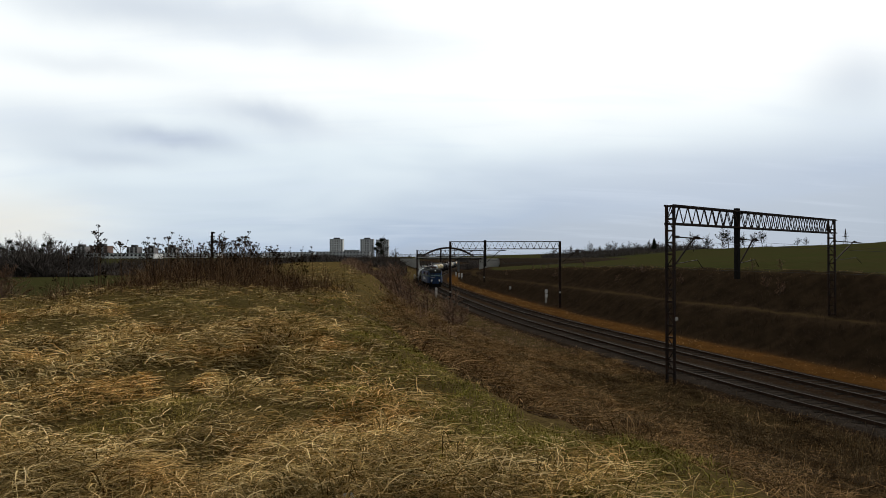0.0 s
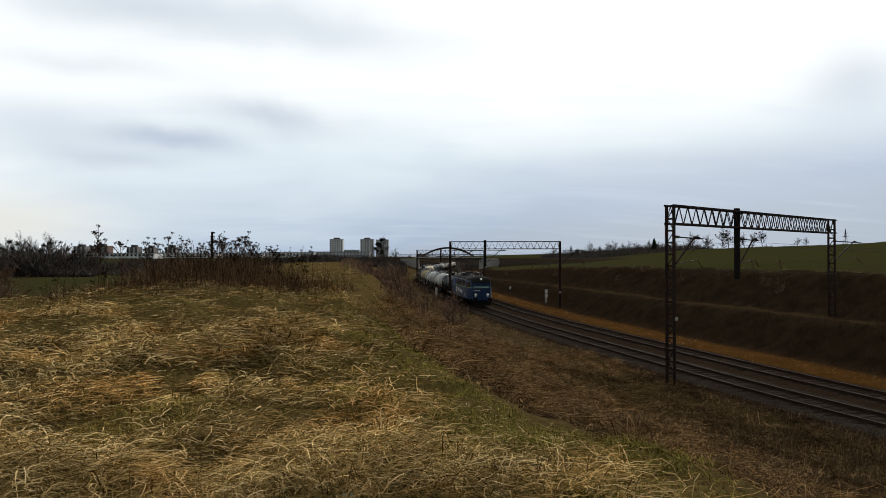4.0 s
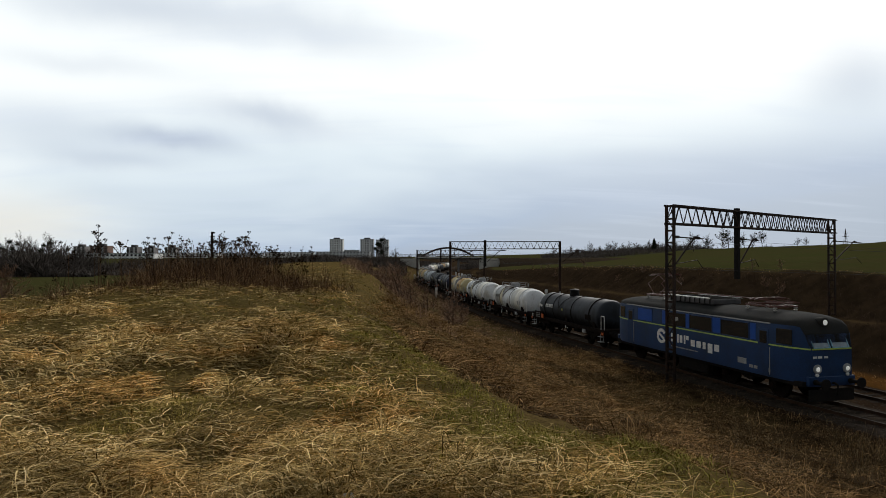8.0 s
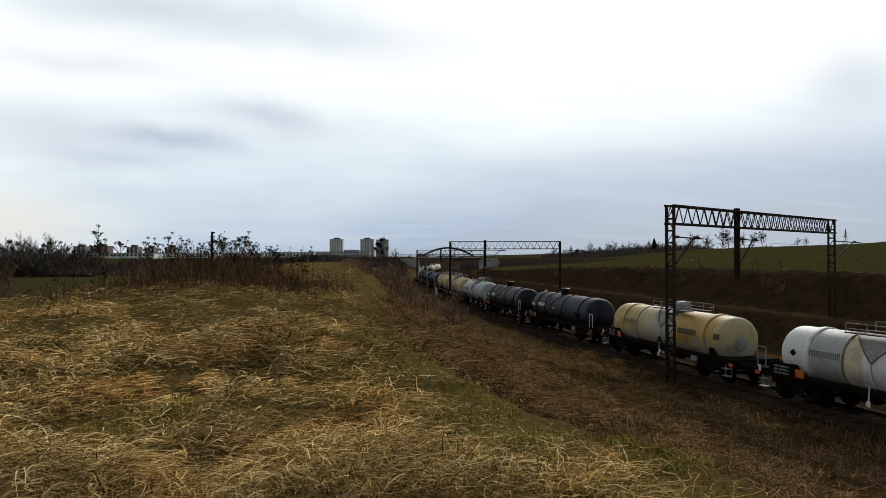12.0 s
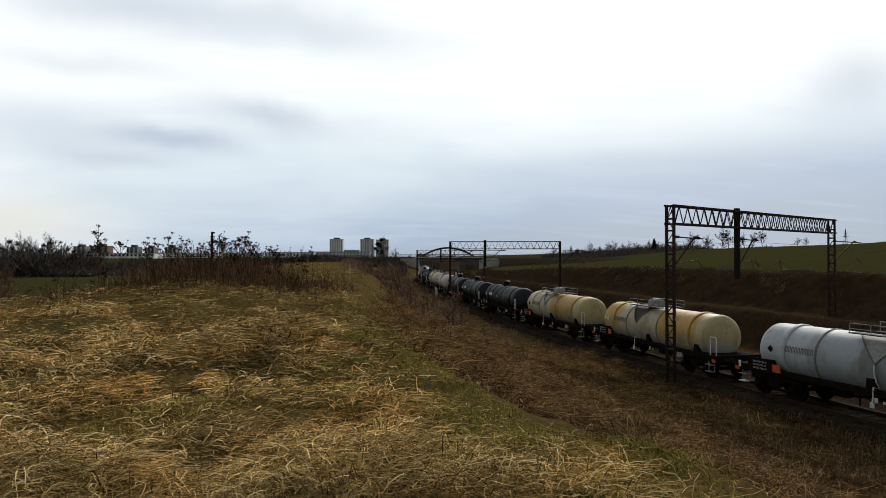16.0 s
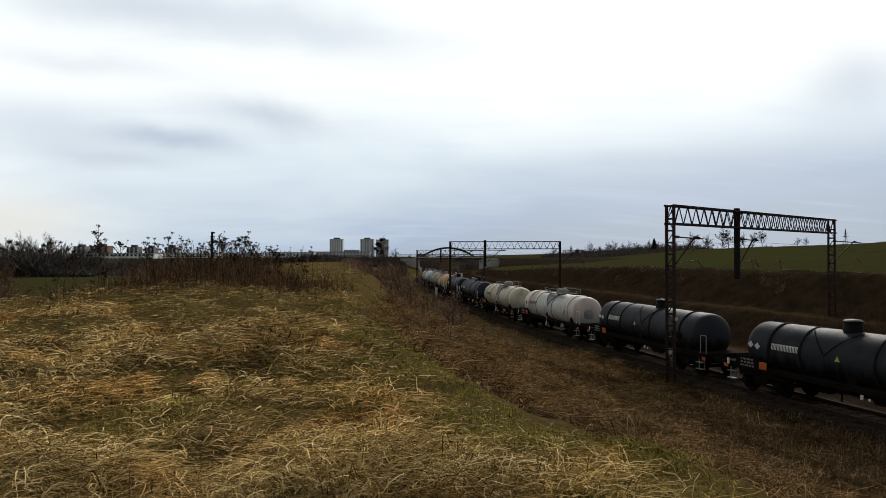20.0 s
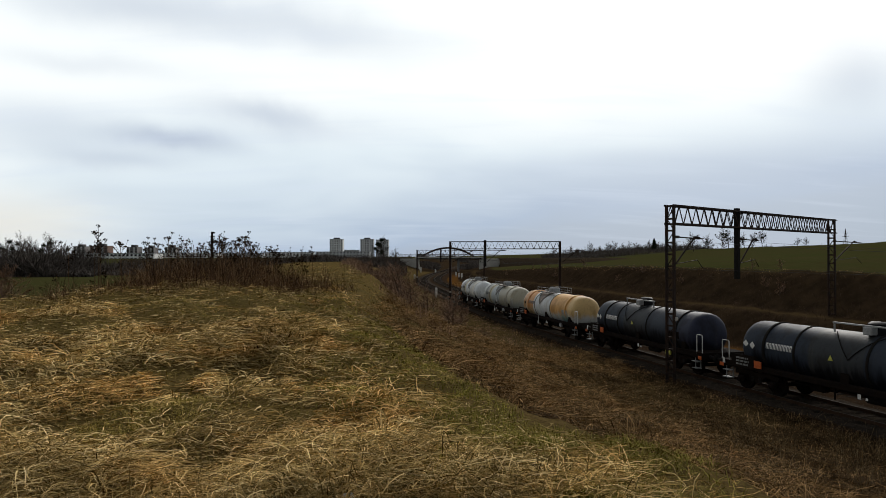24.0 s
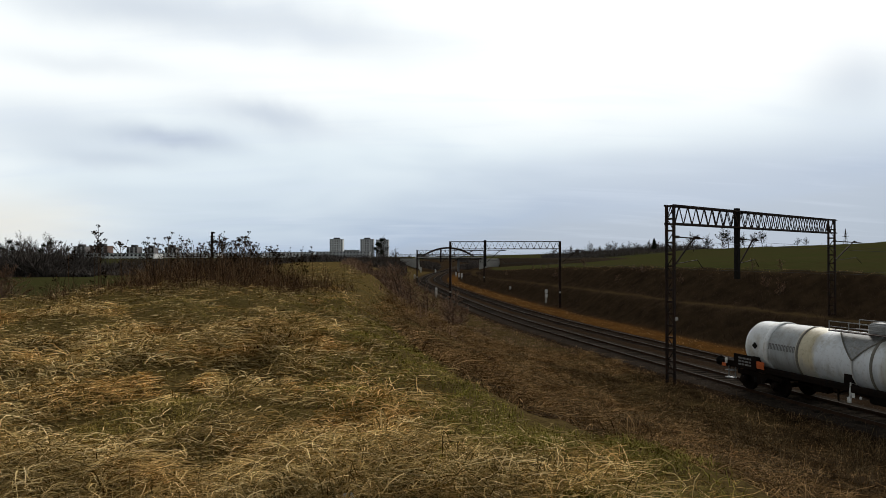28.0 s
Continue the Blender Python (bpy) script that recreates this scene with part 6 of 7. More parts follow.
def build_slope_grass():
    rng = np.random.RandomState(22)
    # rough brown grass down the near slope and in the ditch: tussocks near by, single blades further off
    n = 3300
    s = rng.uniform(s_at(46.0), s_at(7.0), n)
    x, y = on_line(s, rng.uniform(-22.5, -2.0, n))
    d = line_offset(x, y)
    keep = (d > crest(y) + 0.7 + 0.8 * step(y, 8, 17) * step(y, 60, 30)) & (d < -2.3) & (np.abs(x) < 0.72 * y + 1.5) & (y > 9)
    x, y = x[keep], y[keep]
    m = len(x)
    big = np.clip(0.7 + 1.3 * waves(x, y, 3.0, 41) + rng.normal(0, 0.2, m), 0.15, 1.7)
    base, head, idx = tussocks(rng, x, y, 26, 0.22 + 0.22 * big, 0.06 + 0.16 * big, 8.0 * waves(x, y, 4.0, 42) + rng.normal(0, 0.8, m), 0.7)
    k = len(idx)
    # tussocks low in the cutting get the darker tone, with shade in its colour
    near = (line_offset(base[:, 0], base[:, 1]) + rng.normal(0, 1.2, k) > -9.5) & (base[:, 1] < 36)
    for pick, mat, label in ((near, "ditch", "rough grass in the ditch, darkened in its colour for shade"), (~near, "brush", "rough brown dead grass on the cutting slope")):
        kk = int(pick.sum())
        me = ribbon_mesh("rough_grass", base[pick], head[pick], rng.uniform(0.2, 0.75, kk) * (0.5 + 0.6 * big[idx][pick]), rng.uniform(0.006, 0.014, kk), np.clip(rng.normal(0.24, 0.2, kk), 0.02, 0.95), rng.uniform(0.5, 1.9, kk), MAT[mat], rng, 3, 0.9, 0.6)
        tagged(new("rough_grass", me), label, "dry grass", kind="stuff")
    # dark near by, paler far off: shade and haze are put into the tones
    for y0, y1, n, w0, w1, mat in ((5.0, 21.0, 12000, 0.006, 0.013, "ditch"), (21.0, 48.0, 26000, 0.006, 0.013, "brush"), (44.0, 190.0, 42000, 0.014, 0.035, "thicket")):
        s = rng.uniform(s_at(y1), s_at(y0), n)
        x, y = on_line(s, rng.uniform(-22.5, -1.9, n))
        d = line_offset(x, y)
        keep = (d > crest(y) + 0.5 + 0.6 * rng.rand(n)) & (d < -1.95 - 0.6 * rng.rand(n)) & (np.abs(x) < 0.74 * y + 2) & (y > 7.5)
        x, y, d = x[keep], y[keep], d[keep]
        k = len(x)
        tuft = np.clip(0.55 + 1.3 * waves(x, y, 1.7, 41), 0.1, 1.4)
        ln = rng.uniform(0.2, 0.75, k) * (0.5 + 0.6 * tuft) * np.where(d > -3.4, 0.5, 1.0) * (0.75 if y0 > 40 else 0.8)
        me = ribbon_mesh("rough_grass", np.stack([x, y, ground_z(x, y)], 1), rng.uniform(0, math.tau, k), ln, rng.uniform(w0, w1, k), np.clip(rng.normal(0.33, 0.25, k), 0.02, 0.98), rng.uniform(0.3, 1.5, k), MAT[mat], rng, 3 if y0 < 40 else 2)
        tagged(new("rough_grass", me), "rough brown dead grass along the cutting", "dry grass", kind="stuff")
    # pale bent stalks lying over it in swathes
    n = 4200
    s = rng.uniform(s_at(44), s_at(15), n)
    x, y = on_line(s, rng.uniform(-16, -3.4, n))
    keep = rng.rand(n) < np.clip(0.25 + 1.6 * waves(x, y, 3.2, 44), 0.05, 1)
    x, y = x[keep], y[keep]
    n = len(x)
    me = ribbon_mesh("dead_stalks", np.stack([x, y, ground_z(x, y) + 0.12], 1), 6.0 * waves(x, y, 4.0, 45) + rng.normal(0, 0.6, n), rng.uniform(0.25, 0.95, n), rng.uniform(0.006, 0.012, n), np.clip(rng.normal(0.2, 0.25, n), 0.02, 0.95), rng.uniform(0.4, 1.4, n), MAT["stalk"], rng, 4)
    tagged(new("dead_stalks", me), "pale bent dead stalks over the ditch", "dead stalks", kind="stuff")
    # upright dry grass in the ditch close to the line
    n = 2600
    s = rng.uniform(s_at(27), s_at(14), n)
    x, y = on_line(s, rng.uniform(-9.5, -3.2, n))
    keep = rng.rand(n) < np.clip(0.2 + 1.8 * waves(x, y, 2.2, 46), 0, 1)
    x, y = x[keep], y[keep]
    n = len(x)
    me = ribbon_mesh("reed_grass", np.stack([x, y, ground_z(x, y)], 1), rng.uniform(0, math.tau, n), rng.uniform(0.5, 1.25, n), rng.uniform(0.006, 0.012, n), np.clip(rng.normal(0.86, 0.1, n), 0.5, 0.99), rng.uniform(0, 0.5, n), MAT["stalk"], rng, 3)
    tagged(new("reed_grass", me), "tall upright dry grass stems in the ditch", "dry grass", kind="stuff")
    # lighter dry grass in the ditch beside the ballast
    n = 26000
    s = rng.uniform(s_at(75), s_at(10), n)
    x, y = on_line(s, -1.95 - 9.2 * rng.rand(n) ** 1.3)
    tuft = np.clip(0.5 + 1.3 * waves(x, y, 1.3, 47), 0.05, 1.4)
    keep = rng.rand(n) < tuft
    x, y, tuft = x[keep], y[keep], tuft[keep]
    k = len(x)
    me = ribbon_mesh("ditch_grass", np.stack([x, y, np.maximum(ground_z(x, y), -0.3)], 1), rng.uniform(0, math.tau, k), rng.uniform(0.10, 0.5, k) * (0.5 + 0.6 * tuft), rng.uniform(0.006, 0.014, k), np.clip(rng.normal(0.5, 0.3, k), 0.05, 0.98), rng.uniform(0.1, 1.2, k), MAT["brush"], rng, 2)
    tagged(new("ditch_grass", me), "dry brown grass in the ditch beside the ballast", "dry grass", kind="stuff")
    # scrub on the far bank
    n = 90000
    s = rng.uniform(s_at(240), s_at(14), n)
    x, y = on_line(s, 10.2 + 11.8 * rng.rand(n))
    dd = line_offset(x, y)
    keep = rng.rand(n) < np.where((dd > 14.2) & (dd < 16.1), 0.10, np.where(dd > 20.6, 0.4, 1.0))
    x, y, dd = x[keep], y[keep], dd[keep]
    k = len(x)
    tuft = np.clip(0.5 + 1.4 * waves(x, y, 2.6, 43), 0.1, 1.5)
    me = ribbon_mesh("bank_scrub", np.stack([x, y, ground_z(x, y)], 1), rng.uniform(0, math.tau, k), rng.uniform(0.2, 0.7, k) * (0.5 + 0.6 * tuft) * np.where(dd > 20.0, 0.5, 1.0), rng.uniform(0.008, 0.022, k), np.clip(rng.normal(0.62, 0.22, k), 0.1, 0.98), rng.uniform(0, 1.1, k), MAT["scrub"], rng, 3)
    tagged(new("bank_scrub", me), "dark brown dead scrub covering the far bank", "scrub", kind="stuff")
    # dry fringe between sand strip and bank, and along the top of the bank
    n = 15000
    s = rng.uniform(s_at(170), s_at(16), n)
    x, y = on_line(s, np.where(rng.rand(n) < 0.55, 6.6 + 3.6 * rng.rand(n), 20.0 + 3.4 * rng.rand(n)))
    me = ribbon_mesh("dry_fringe", np.stack([x, y, ground_z(x, y)], 1), rng.uniform(0, math.tau, n), rng.uniform(0.06, 0.24, n), rng.uniform(0.012, 0.03, n), np.clip(rng.normal(0.5, 0.25, n), 0.1, 0.98), rng.uniform(0, 0.9, n), MAT["brush"], rng, 2)
    tagged(new("dry_fringe", me), "thin dry brown grass beside the sandy strip", "dry grass", kind="stuff")


build_hill_grass()
build_slope_grass()


def build_weed_belt():
    """Thicket of tall dead herbs on the crown of the hill."""
    rng = np.random.RandomState(23)
    n = 40000
    x = rng.uniform(-14.5, -3.4, n)
    y = 19.0 + 12.5 * rng.rand(n) ** 0.75 + 1.2 * waves(x, x * 0, 5, 51)
    dens = np.clip(0.65 + 1.5 * waves(x, y, 2.4, 52), 0.05, 1) * (0.2 + 0.8 * step(y, 19.0, 25)) * step(x, -14.8, -12.6) * step(-x, 3.2, 8.6)
    keep = rng.rand(n) < dens
    x, y = x[keep], y[keep]
    k = len(x)
    hgt = (0.3 + 1.25 * rng.rand(k) ** 1.5) * (0.72 + 0.9 * waves(x, y, 2.8, 53) + 0.35 * step(-x, 6, 8) * step(x, -12.5, -10)) * (0.45 + 0.55 * step(y, 20, 26)) + 0.12
    me = ribbon_mesh("dead_herbs", np.stack([x, y, ground_z(x, y)], 1), rng.uniform(0, math.tau, k), np.clip(hgt, 0.2, 1.6), rng.uniform(0.007, 0.018, k), np.clip(rng.normal(0.74, 0.22, k), 0.2, 0.995), rng.uniform(0, 0.7, k), MAT["weed"], rng, 3)
    tagged(new("dead_herbs", me), "thicket of reddish brown dead herbs on the hilltop", "dead weeds", kind="stuff")
    # the rest of the hilltop edge towards the bridge: lower thickets
    n = 16000
    s = rng.uniform(s_at(170), s_at(34), n)
    x, y = on_line(s, -14.2 - 3.4 * rng.rand(n) ** 1.5)
    keep = rng.rand(n) < np.clip(0.1 + 0.9 * step(y, 60, 120) + 0.8 * waves(x, y, 6, 54), 0, 1)
    x, y = x[keep], y[keep]
    k = len(x)
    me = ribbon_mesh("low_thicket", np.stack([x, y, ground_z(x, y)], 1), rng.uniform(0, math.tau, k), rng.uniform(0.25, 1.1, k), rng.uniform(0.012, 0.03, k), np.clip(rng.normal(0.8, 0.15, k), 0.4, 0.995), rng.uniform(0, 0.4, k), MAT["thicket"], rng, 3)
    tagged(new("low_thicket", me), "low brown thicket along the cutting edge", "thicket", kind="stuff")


build_weed_belt()


def herb_meshes(seed, kind):
    """Stem, side branches and dry flower heads of one tall dead herb, 1 m high."""
    rng = random.Random(seed)
    stem, twigs, heads = Shape(), Shape(), Shape()
    lean = rng.uniform(-0.08, 0.08)
    top = Vector((lean, rng.uniform(-0.05, 0.05), 1.0))
    stem.tube([(0, 0, -0.1), top * 0.5 + Vector((lean * 0.3, 0, 0)), top], 0.0075, 5, 0.004)
    n = 5 if kind == "umbel" else 9
    for i in range(n):
        u = rng.uniform(0.45, 0.98)
        p = top * u
        a = rng.uniform(0, math.tau)
        ln = rng.uniform(0.10, 0.28) * (1.25 - u)+ 0.05
        q = p + Vector((math.cos(a) * ln, math.sin(a) * ln, ln * rng.uniform(0.9, 1.6)))
        twigs.tube([p, (p + q) / 2 + Vector((math.cos(a), math.sin(a), -0.3)) * 0.02, q], 0.004, 4, 0.003)
        tips = [q]
        if kind == "umbel":
            tips = [q + Vector((rng.uniform(-0.05, 0.05), rng.uniform(-0.05, 0.05), rng.uniform(0.0, 0.03))) for _ in range(9)]
            for t in tips:
                twigs.tube([q - Vector((0, 0, 0.03)), t], 0.002, 3)
        for t in tips:
            r = rng.uniform(0.010, 0.018) if kind == "umbel" else rng.uniform(0.016, 0.03)
            heads.lathe([(-r * 0.6, 0.0), (-r * 0.3, r * 0.8), (r * 0.2, r), (r * 0.6, r * 0.5), (r * 0.7, 0)], t, (rng.uniform(-0.3, 0.3), rng.uniform(-0.3, 0.3), 1), 6)
    tips = [top + Vector((rng.uniform(-0.07, 0.07), rng.uniform(-0.07, 0.07), rng.uniform(0, 0.04))) for _ in range(12 if kind == "umbel" else 4)]
    for t in tips:
        twigs.tube([top - Vector((0, 0, 0.05)), t], 0.003, 3)
        r = rng.uniform(0.012, 0.02)
        heads.lathe([(-r * 0.6, 0.0), (-r * 0.3, r * 0.8), (r * 0.2, r), (r * 0.7, 0)], t, (0, 0, 1), 6)
    # shoots and heads take the dark twig tone: backlit silhouette put into the colour
    return [sh.mesh(nm, MAT["weed" if nm == "stem" else "twig"], 60) for nm, sh in (("stem", stem), ("foliage", twigs), ("seed_mass", heads))]


HERBS = [herb_meshes(60 + i, "umbel" if i % 2 else "panicle") for i in range(6)]


def add_herb(x, y, h, i, label):
    ob = thing("dead_herb", label, "dead weed", pose(x, y, float(ground_z(x, y)), 0, 0, 67 * i), "tall dead herbs")
    ob.scale = (h * 0.8, h * 0.8, h)
    for nm, me in zip(("stem", "foliage", "seed_mass"), HERBS[i % 6]):
        pt = part(nm, me, None, ob)
        if nm != "stem":
            tagged(pt, kind="stuff")


def place_herbs():
    rng = random.Random(71)
    # singles that stand out against the sky
    tall = [(-11.5, 20.0, 1.5), (-10.7, 20.2, 1.85), (-10.5, 19.9, 1.6), (-10.9, 20.3, 1.35), (-10.0, 20.2, 1.45), (-9.8, 19.8, 1.5), (-9.3, 20.4, 1.3), (-8.9, 20.3, 1.45), (-8.6, 20.6, 1.4), (-8.2, 20.9, 1.25), (-7.2, 20.9, 1.6), (-5.2, 20.3, 1.3), (-4.9, 20.6, 1.4), (-4.6, 20.9, 1.25), (-6.0, 21.0, 1.35)]
    for i, (x, y, h) in enumerate(tall):
        add_herb(x, y, h, i, "tall dead herb with dry seed heads on a bare stem")
    for i in range(74):
        x = rng.triangular(-11.5, -5.4, -8.6)
        y = rng.uniform(24.2, 31.0)
        add_herb(x, y, rng.uniform(1.0, 1.75), i, "dead brown herb with seed heads in a thicket")
    for i in range(40):
        x = rng.uniform(-15.2, -4.5)
        add_herb(x, rng.uniform(23.0, 26.0), rng.uniform(0.5, 1.1), i + 3, "short dead brown herb in the dry grass")


place_herbs()


# ---- shrubs and trees ----
def grow(seed, height, spread, levels, first, fork, thick, twig_n, droop=0.0, lift=0.55):
    """Skeleton of a bare woody plant: trunk shape, branch shape and twig ribbons."""
    rng = random.Random(seed)
    trunk, limbs = Shape(), Shape()
    tips = []

    def limb(p, d, ln, r, lv):
        pts = [p]
        steps = 4 if lv == 0 else 3
        for i in range(steps):
            d = (d + Vector((rng.uniform(-1, 1), rng.uniform(-1, 1), rng.uniform(-0.6, 0.9) * lift - droop * lv)) * 0.16).normalized()
            pts.append(pts[-1] + d * ln / steps)
        sh = trunk if lv == 0 else limbs
        r2 = r * (0.45 if lv == 0 else 0.4)
        sh.tube(pts, r, 8 if lv == 0 else 5 if lv == 1 else 3, r2, caps=False)
        if lv >= levels:
            tips.append((pts[-1], d, ln))
            tips.append((pts[-2], d, ln))
            return
        n = fork[lv]
        for k in range(n):
            u = first[lv] + (1 - first[lv]) * (k + rng.uniform(0.2, 0.8)) / n
            j = min(int(u * steps), steps - 1)
            q = pts[j].lerp(pts[j + 1], u * steps - j)
            a = rng.uniform(0, math.tau)
            out = Vector((math.cos(a), math.sin(a), 0))
            nd = (d * rng.uniform(0.45, 0.85) + out * rng.uniform(0.5, 1.0) * spread).normalized()
            limb(q, nd, ln * rng.uniform(0.45, 0.68) * (1.15 - 0.4 * u), r * rng.uniform(0.35, 0.5), lv + 1)
        limb(pts[-1], d, ln * 0.5, r2, lv + 1)
    limb(Vector((0, 0, -0.15)), Vector((rng.uniform(-0.05, 0.05), rng.uniform(-0.05, 0.05), 1)).normalized(), height * 0.55, thick, 0)
    r2 = np.random.RandomState(seed)
    base, az, ln, wd, rise = [], [], [], [], []
    for p, d, l in tips:
        for _ in range(twig_n):
            base.append(p - d * l * r2.uniform(0, 0.6))
            az.append(math.atan2(d.y, d.x) + r2.normal(0, 0.9))
            ln.append(l * r2.uniform(0.25, 0.8))
            wd.append(thick * r2.uniform(0.06, 0.15))
            rise.append(np.clip(r2.normal(0.55, 0.3), 0.05, 0.98))
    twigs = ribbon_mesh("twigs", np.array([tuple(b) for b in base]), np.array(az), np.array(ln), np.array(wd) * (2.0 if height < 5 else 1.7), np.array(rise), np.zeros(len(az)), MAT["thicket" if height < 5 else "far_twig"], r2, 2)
    return trunk.mesh("trunk", MAT["bark"], 60), limbs.mesh("limbs", MAT["bark"], 60), twigs, tips


PLANTS = {}


def plant(key, *args):
    if key not in PLANTS:
        PLANTS[key] = grow(*args)
    return PLANTS[key]


def ball_of_leaves(seed, r):
    """Mistletoe: a tangled ball of short leafy twigs."""
    rng = np.random.RandomState(seed)
    n = 150
    v = rng.normal(0, 1, (n, 3))
    v /= np.linalg.norm(v, axis=1)[:, None]
    return ribbon_mesh("mistletoe", v * r * rng.uniform(0.1, 0.75, (n, 1)), np.arctan2(v[:, 1], v[:, 0]), np.full(n, r * 0.6), np.full(n, r * 0.22), np.clip(np.abs(v[:, 2]), 0.1, 0.95), np.zeros(n), MAT["evergreen"], rng, 2, 1.5)


MISTLETOE = ball_of_leaves(5, 0.5)


def add_tree(name, x, y, key, args, scale, turn, label, category, group="", balls=0, seed=0, stretch=1.0):
    tr = thing(name, label, category, pose(x, y, float(ground_z(x, y)), 0, 0, turn), group)
    tr.scale = (scale * stretch, scale * stretch, scale)
    trunk, limbs, twigs, tips = plant(key, *args)
    tk = part("trunk", trunk, None, tr)
    tagged(part("crown_wood", limbs, None, tr), kind="stuff")
    tagged(part("crown", twigs, None, tr), kind="stuff")
    rng = random.Random(seed)
    for _ in range(balls):
        p = rng.choice(tips)[0]
        r = rng.uniform(0.8, 1.5)
        ob = part("mistletoe", MISTLETOE, None, tr, "dark evergreen ball", pose(*p) @ Matrix.Scale(r, 4))
    return tr


SHRUB = [("shrub_a", (301, 2.6, 1.1, 2, (0.05, 0.2), (9, 6), 0.03, 14)), ("shrub_b", (302, 2.2, 1.3, 2, (0.02, 0.2), (9, 6), 0.026, 14)), ("shrub_c", (303, 3.2, 0.9, 2, (0.1, 0.2), (9, 6), 0.035, 14))]
TREE = [("tree_a", (311, 10.0, 0.8, 3, (0.3, 0.25, 0.2), (9, 6, 4), 0.2, 5)), ("tree_b", (312, 9.0, 1.0, 3, (0.22, 0.2, 0.2), (9, 6, 4), 0.18, 5)), ("tree_c", (313, 11.0, 0.6, 3, (0.25, 0.2, 0.2), (9, 6, 4), 0.17, 5))]


def place_shrubs():
    rng = random.Random(81)
    # grey shrubs down the slope beside the curve
    for i, (x, y, sc) in enumerate([(-2.6, 52, 0.8), (-1.2, 50, 0.75), (-3.6, 58, 0.9), (-1.8, 61, 0.8), (-4.6, 68, 0.9), (0.2, 56, 0.7), (-5.2, 76, 1.0), (-3.2, 72, 0.8), (-7.0, 88, 1.0), (-5.6, 96, 0.9), (-8.2, 104, 1.1), (-9.6, 120, 1.1), (-7.8, 114, 0.9), (-11.0, 132, 1.1), (-3.0, 45, 0.7), (1.4, 48, 0.6), (2.8, 44, 0.5)]):
        key, args = SHRUB[i % 3]
        add_tree("bare_shrub", x, y, key, args, sc * 1.35, 53 * i, "leafless grey-brown shrub on the cutting slope", "shrub", "shrubs along the cutting")
    for i in range(34):                          # the thicket fills the slope towards the curve
        y = 40 + 95 * rng.random() ** 1.2
        x, y = on_line(s_at(y), rng.uniform(-15.5, -7.5) if y > 55 else rng.uniform(-15.5, -11.5))
        add_tree("bare_shrub", float(x), float(y), *SHRUB[i % 3], rng.uniform(0.55, 1.1), 61 * i, "dense leafless brown shrub in a thicket on the slope", "shrub", "shrubs along the cutting", stretch=1.35)
    for i in range(16):
        y = rng.uniform(30, 150)
        x, y = on_line(s_at(y), rng.uniform(17.5, 23.5))
        key, args = SHRUB[i % 3]
        add_tree("bare_shrub", float(x), float(y), key, args, rng.uniform(0.35, 0.7), 37 * i, "small leafless shrub on the far bank", "shrub", "shrubs on the far bank")
    # single dark shrub on the meadow and shrubs of the hilltop
    for i, (x, y, sc) in enumerate([(-16.6, 25.0, 0.75), (-17.6, 26.0, 0.8), (-17.2, 25.4, 0.8), (-16.9, 24.6, 0.7), (-13.0, 29, 0.55), (-11.6, 28.5, 0.5)]):
        add_tree("bare_shrub", x, y, *SHRUB[i % 3], sc, 31 * i, "dark leafless shrub at the meadow's edge", "shrub", "meadow shrubs")


place_shrubs()


def place_trees():
    rng = random.Random(91)
    # belt of trees beyond the western meadow
    for i in range(26):
        x = -148 + i * 3.9 + rng.uniform(-1.5, 1.5)
        y = rng.uniform(165, 205)
        key, args = TREE[i % 3]
        low = x > -95
        add_tree("bare_tree", x, y, key, args, rng.uniform(0.8, 1.1) * (0.62 if low else 1.0), 41 * i, "leafless tree with mistletoe in a far tree belt" if i % 3 == 0 and not low else "leafless tree in a far tree belt", "tree", "western tree belt", balls=(4 if i % 3 == 0 and not low else 0), seed=i)
    for i in range(16):
        key, args = TREE[i % 3]
        add_tree("bare_tree", -134 + i * 2.2 + rng.uniform(-1, 1), rng.uniform(150, 185), key, args, rng.uniform(0.75, 1.05), 59 * i, "dense leafless tree beyond the meadow", "tree", "western tree belt", balls=i % 2 * 3, seed=70 + i)
    # big tree with mistletoe beside the bridge, and its neighbours
    for i, (x, y, sc, b) in enumerate([(-25.3, 285, 1.5, 9), (-21.0, 292, 0.75, 2), (-18.0, 296, 0.5, 0), (-32, 300, 0.55, 0), (-36, 292, 0.5, 0), (-15.5, 300, 0.55, 0)]):
        add_tree("bare_tree", x, y, *TREE[(i + 1) % 3], sc, 29 * i, "leafless tree with dark mistletoe balls near the bridge" if b else "small leafless tree near the bridge", "tree", "trees near the bridge", balls=b, seed=30 + i)
    # skyline beyond the eastern field
    sky = [(1228, 300, 0.95, 4), (1252, 310, 0.9, 3), (1278, 305, 1.0, 6), (1290, 315, 0.9, 4), (1318, 300, 0.85, 5), (1350, 310, 0.85, 4), (1332, 330, 0.8, 2), (1412, 300, 0.55, 2), (1428, 310, 0.5, 1)]
    for i, (px, y, sc, b) in enumerate(sky):
        x = (px - 784) / 1150 * y
        add_tree("bare_tree", x, y, *TREE[i % 3], sc, 83 * i, "leafless mistletoe-hung tree behind the field's brow", "tree", "skyline trees", balls=b, seed=50 + i)
    for i in range(42):
        px = 985 + i * 11.5 + rng.uniform(-4, 4)
        y = rng.uniform(430, 560)
        x = (px - 784) / 1150 * y
        add_tree("bare_tree", x, y, *TREE[i % 3], rng.uniform(0.5, 1.0) * (0.8 if px > 1200 else 1.0), 47 * i, "leafless tree in a hedge on the skyline", "tree", "skyline hedge trees")


place_trees()


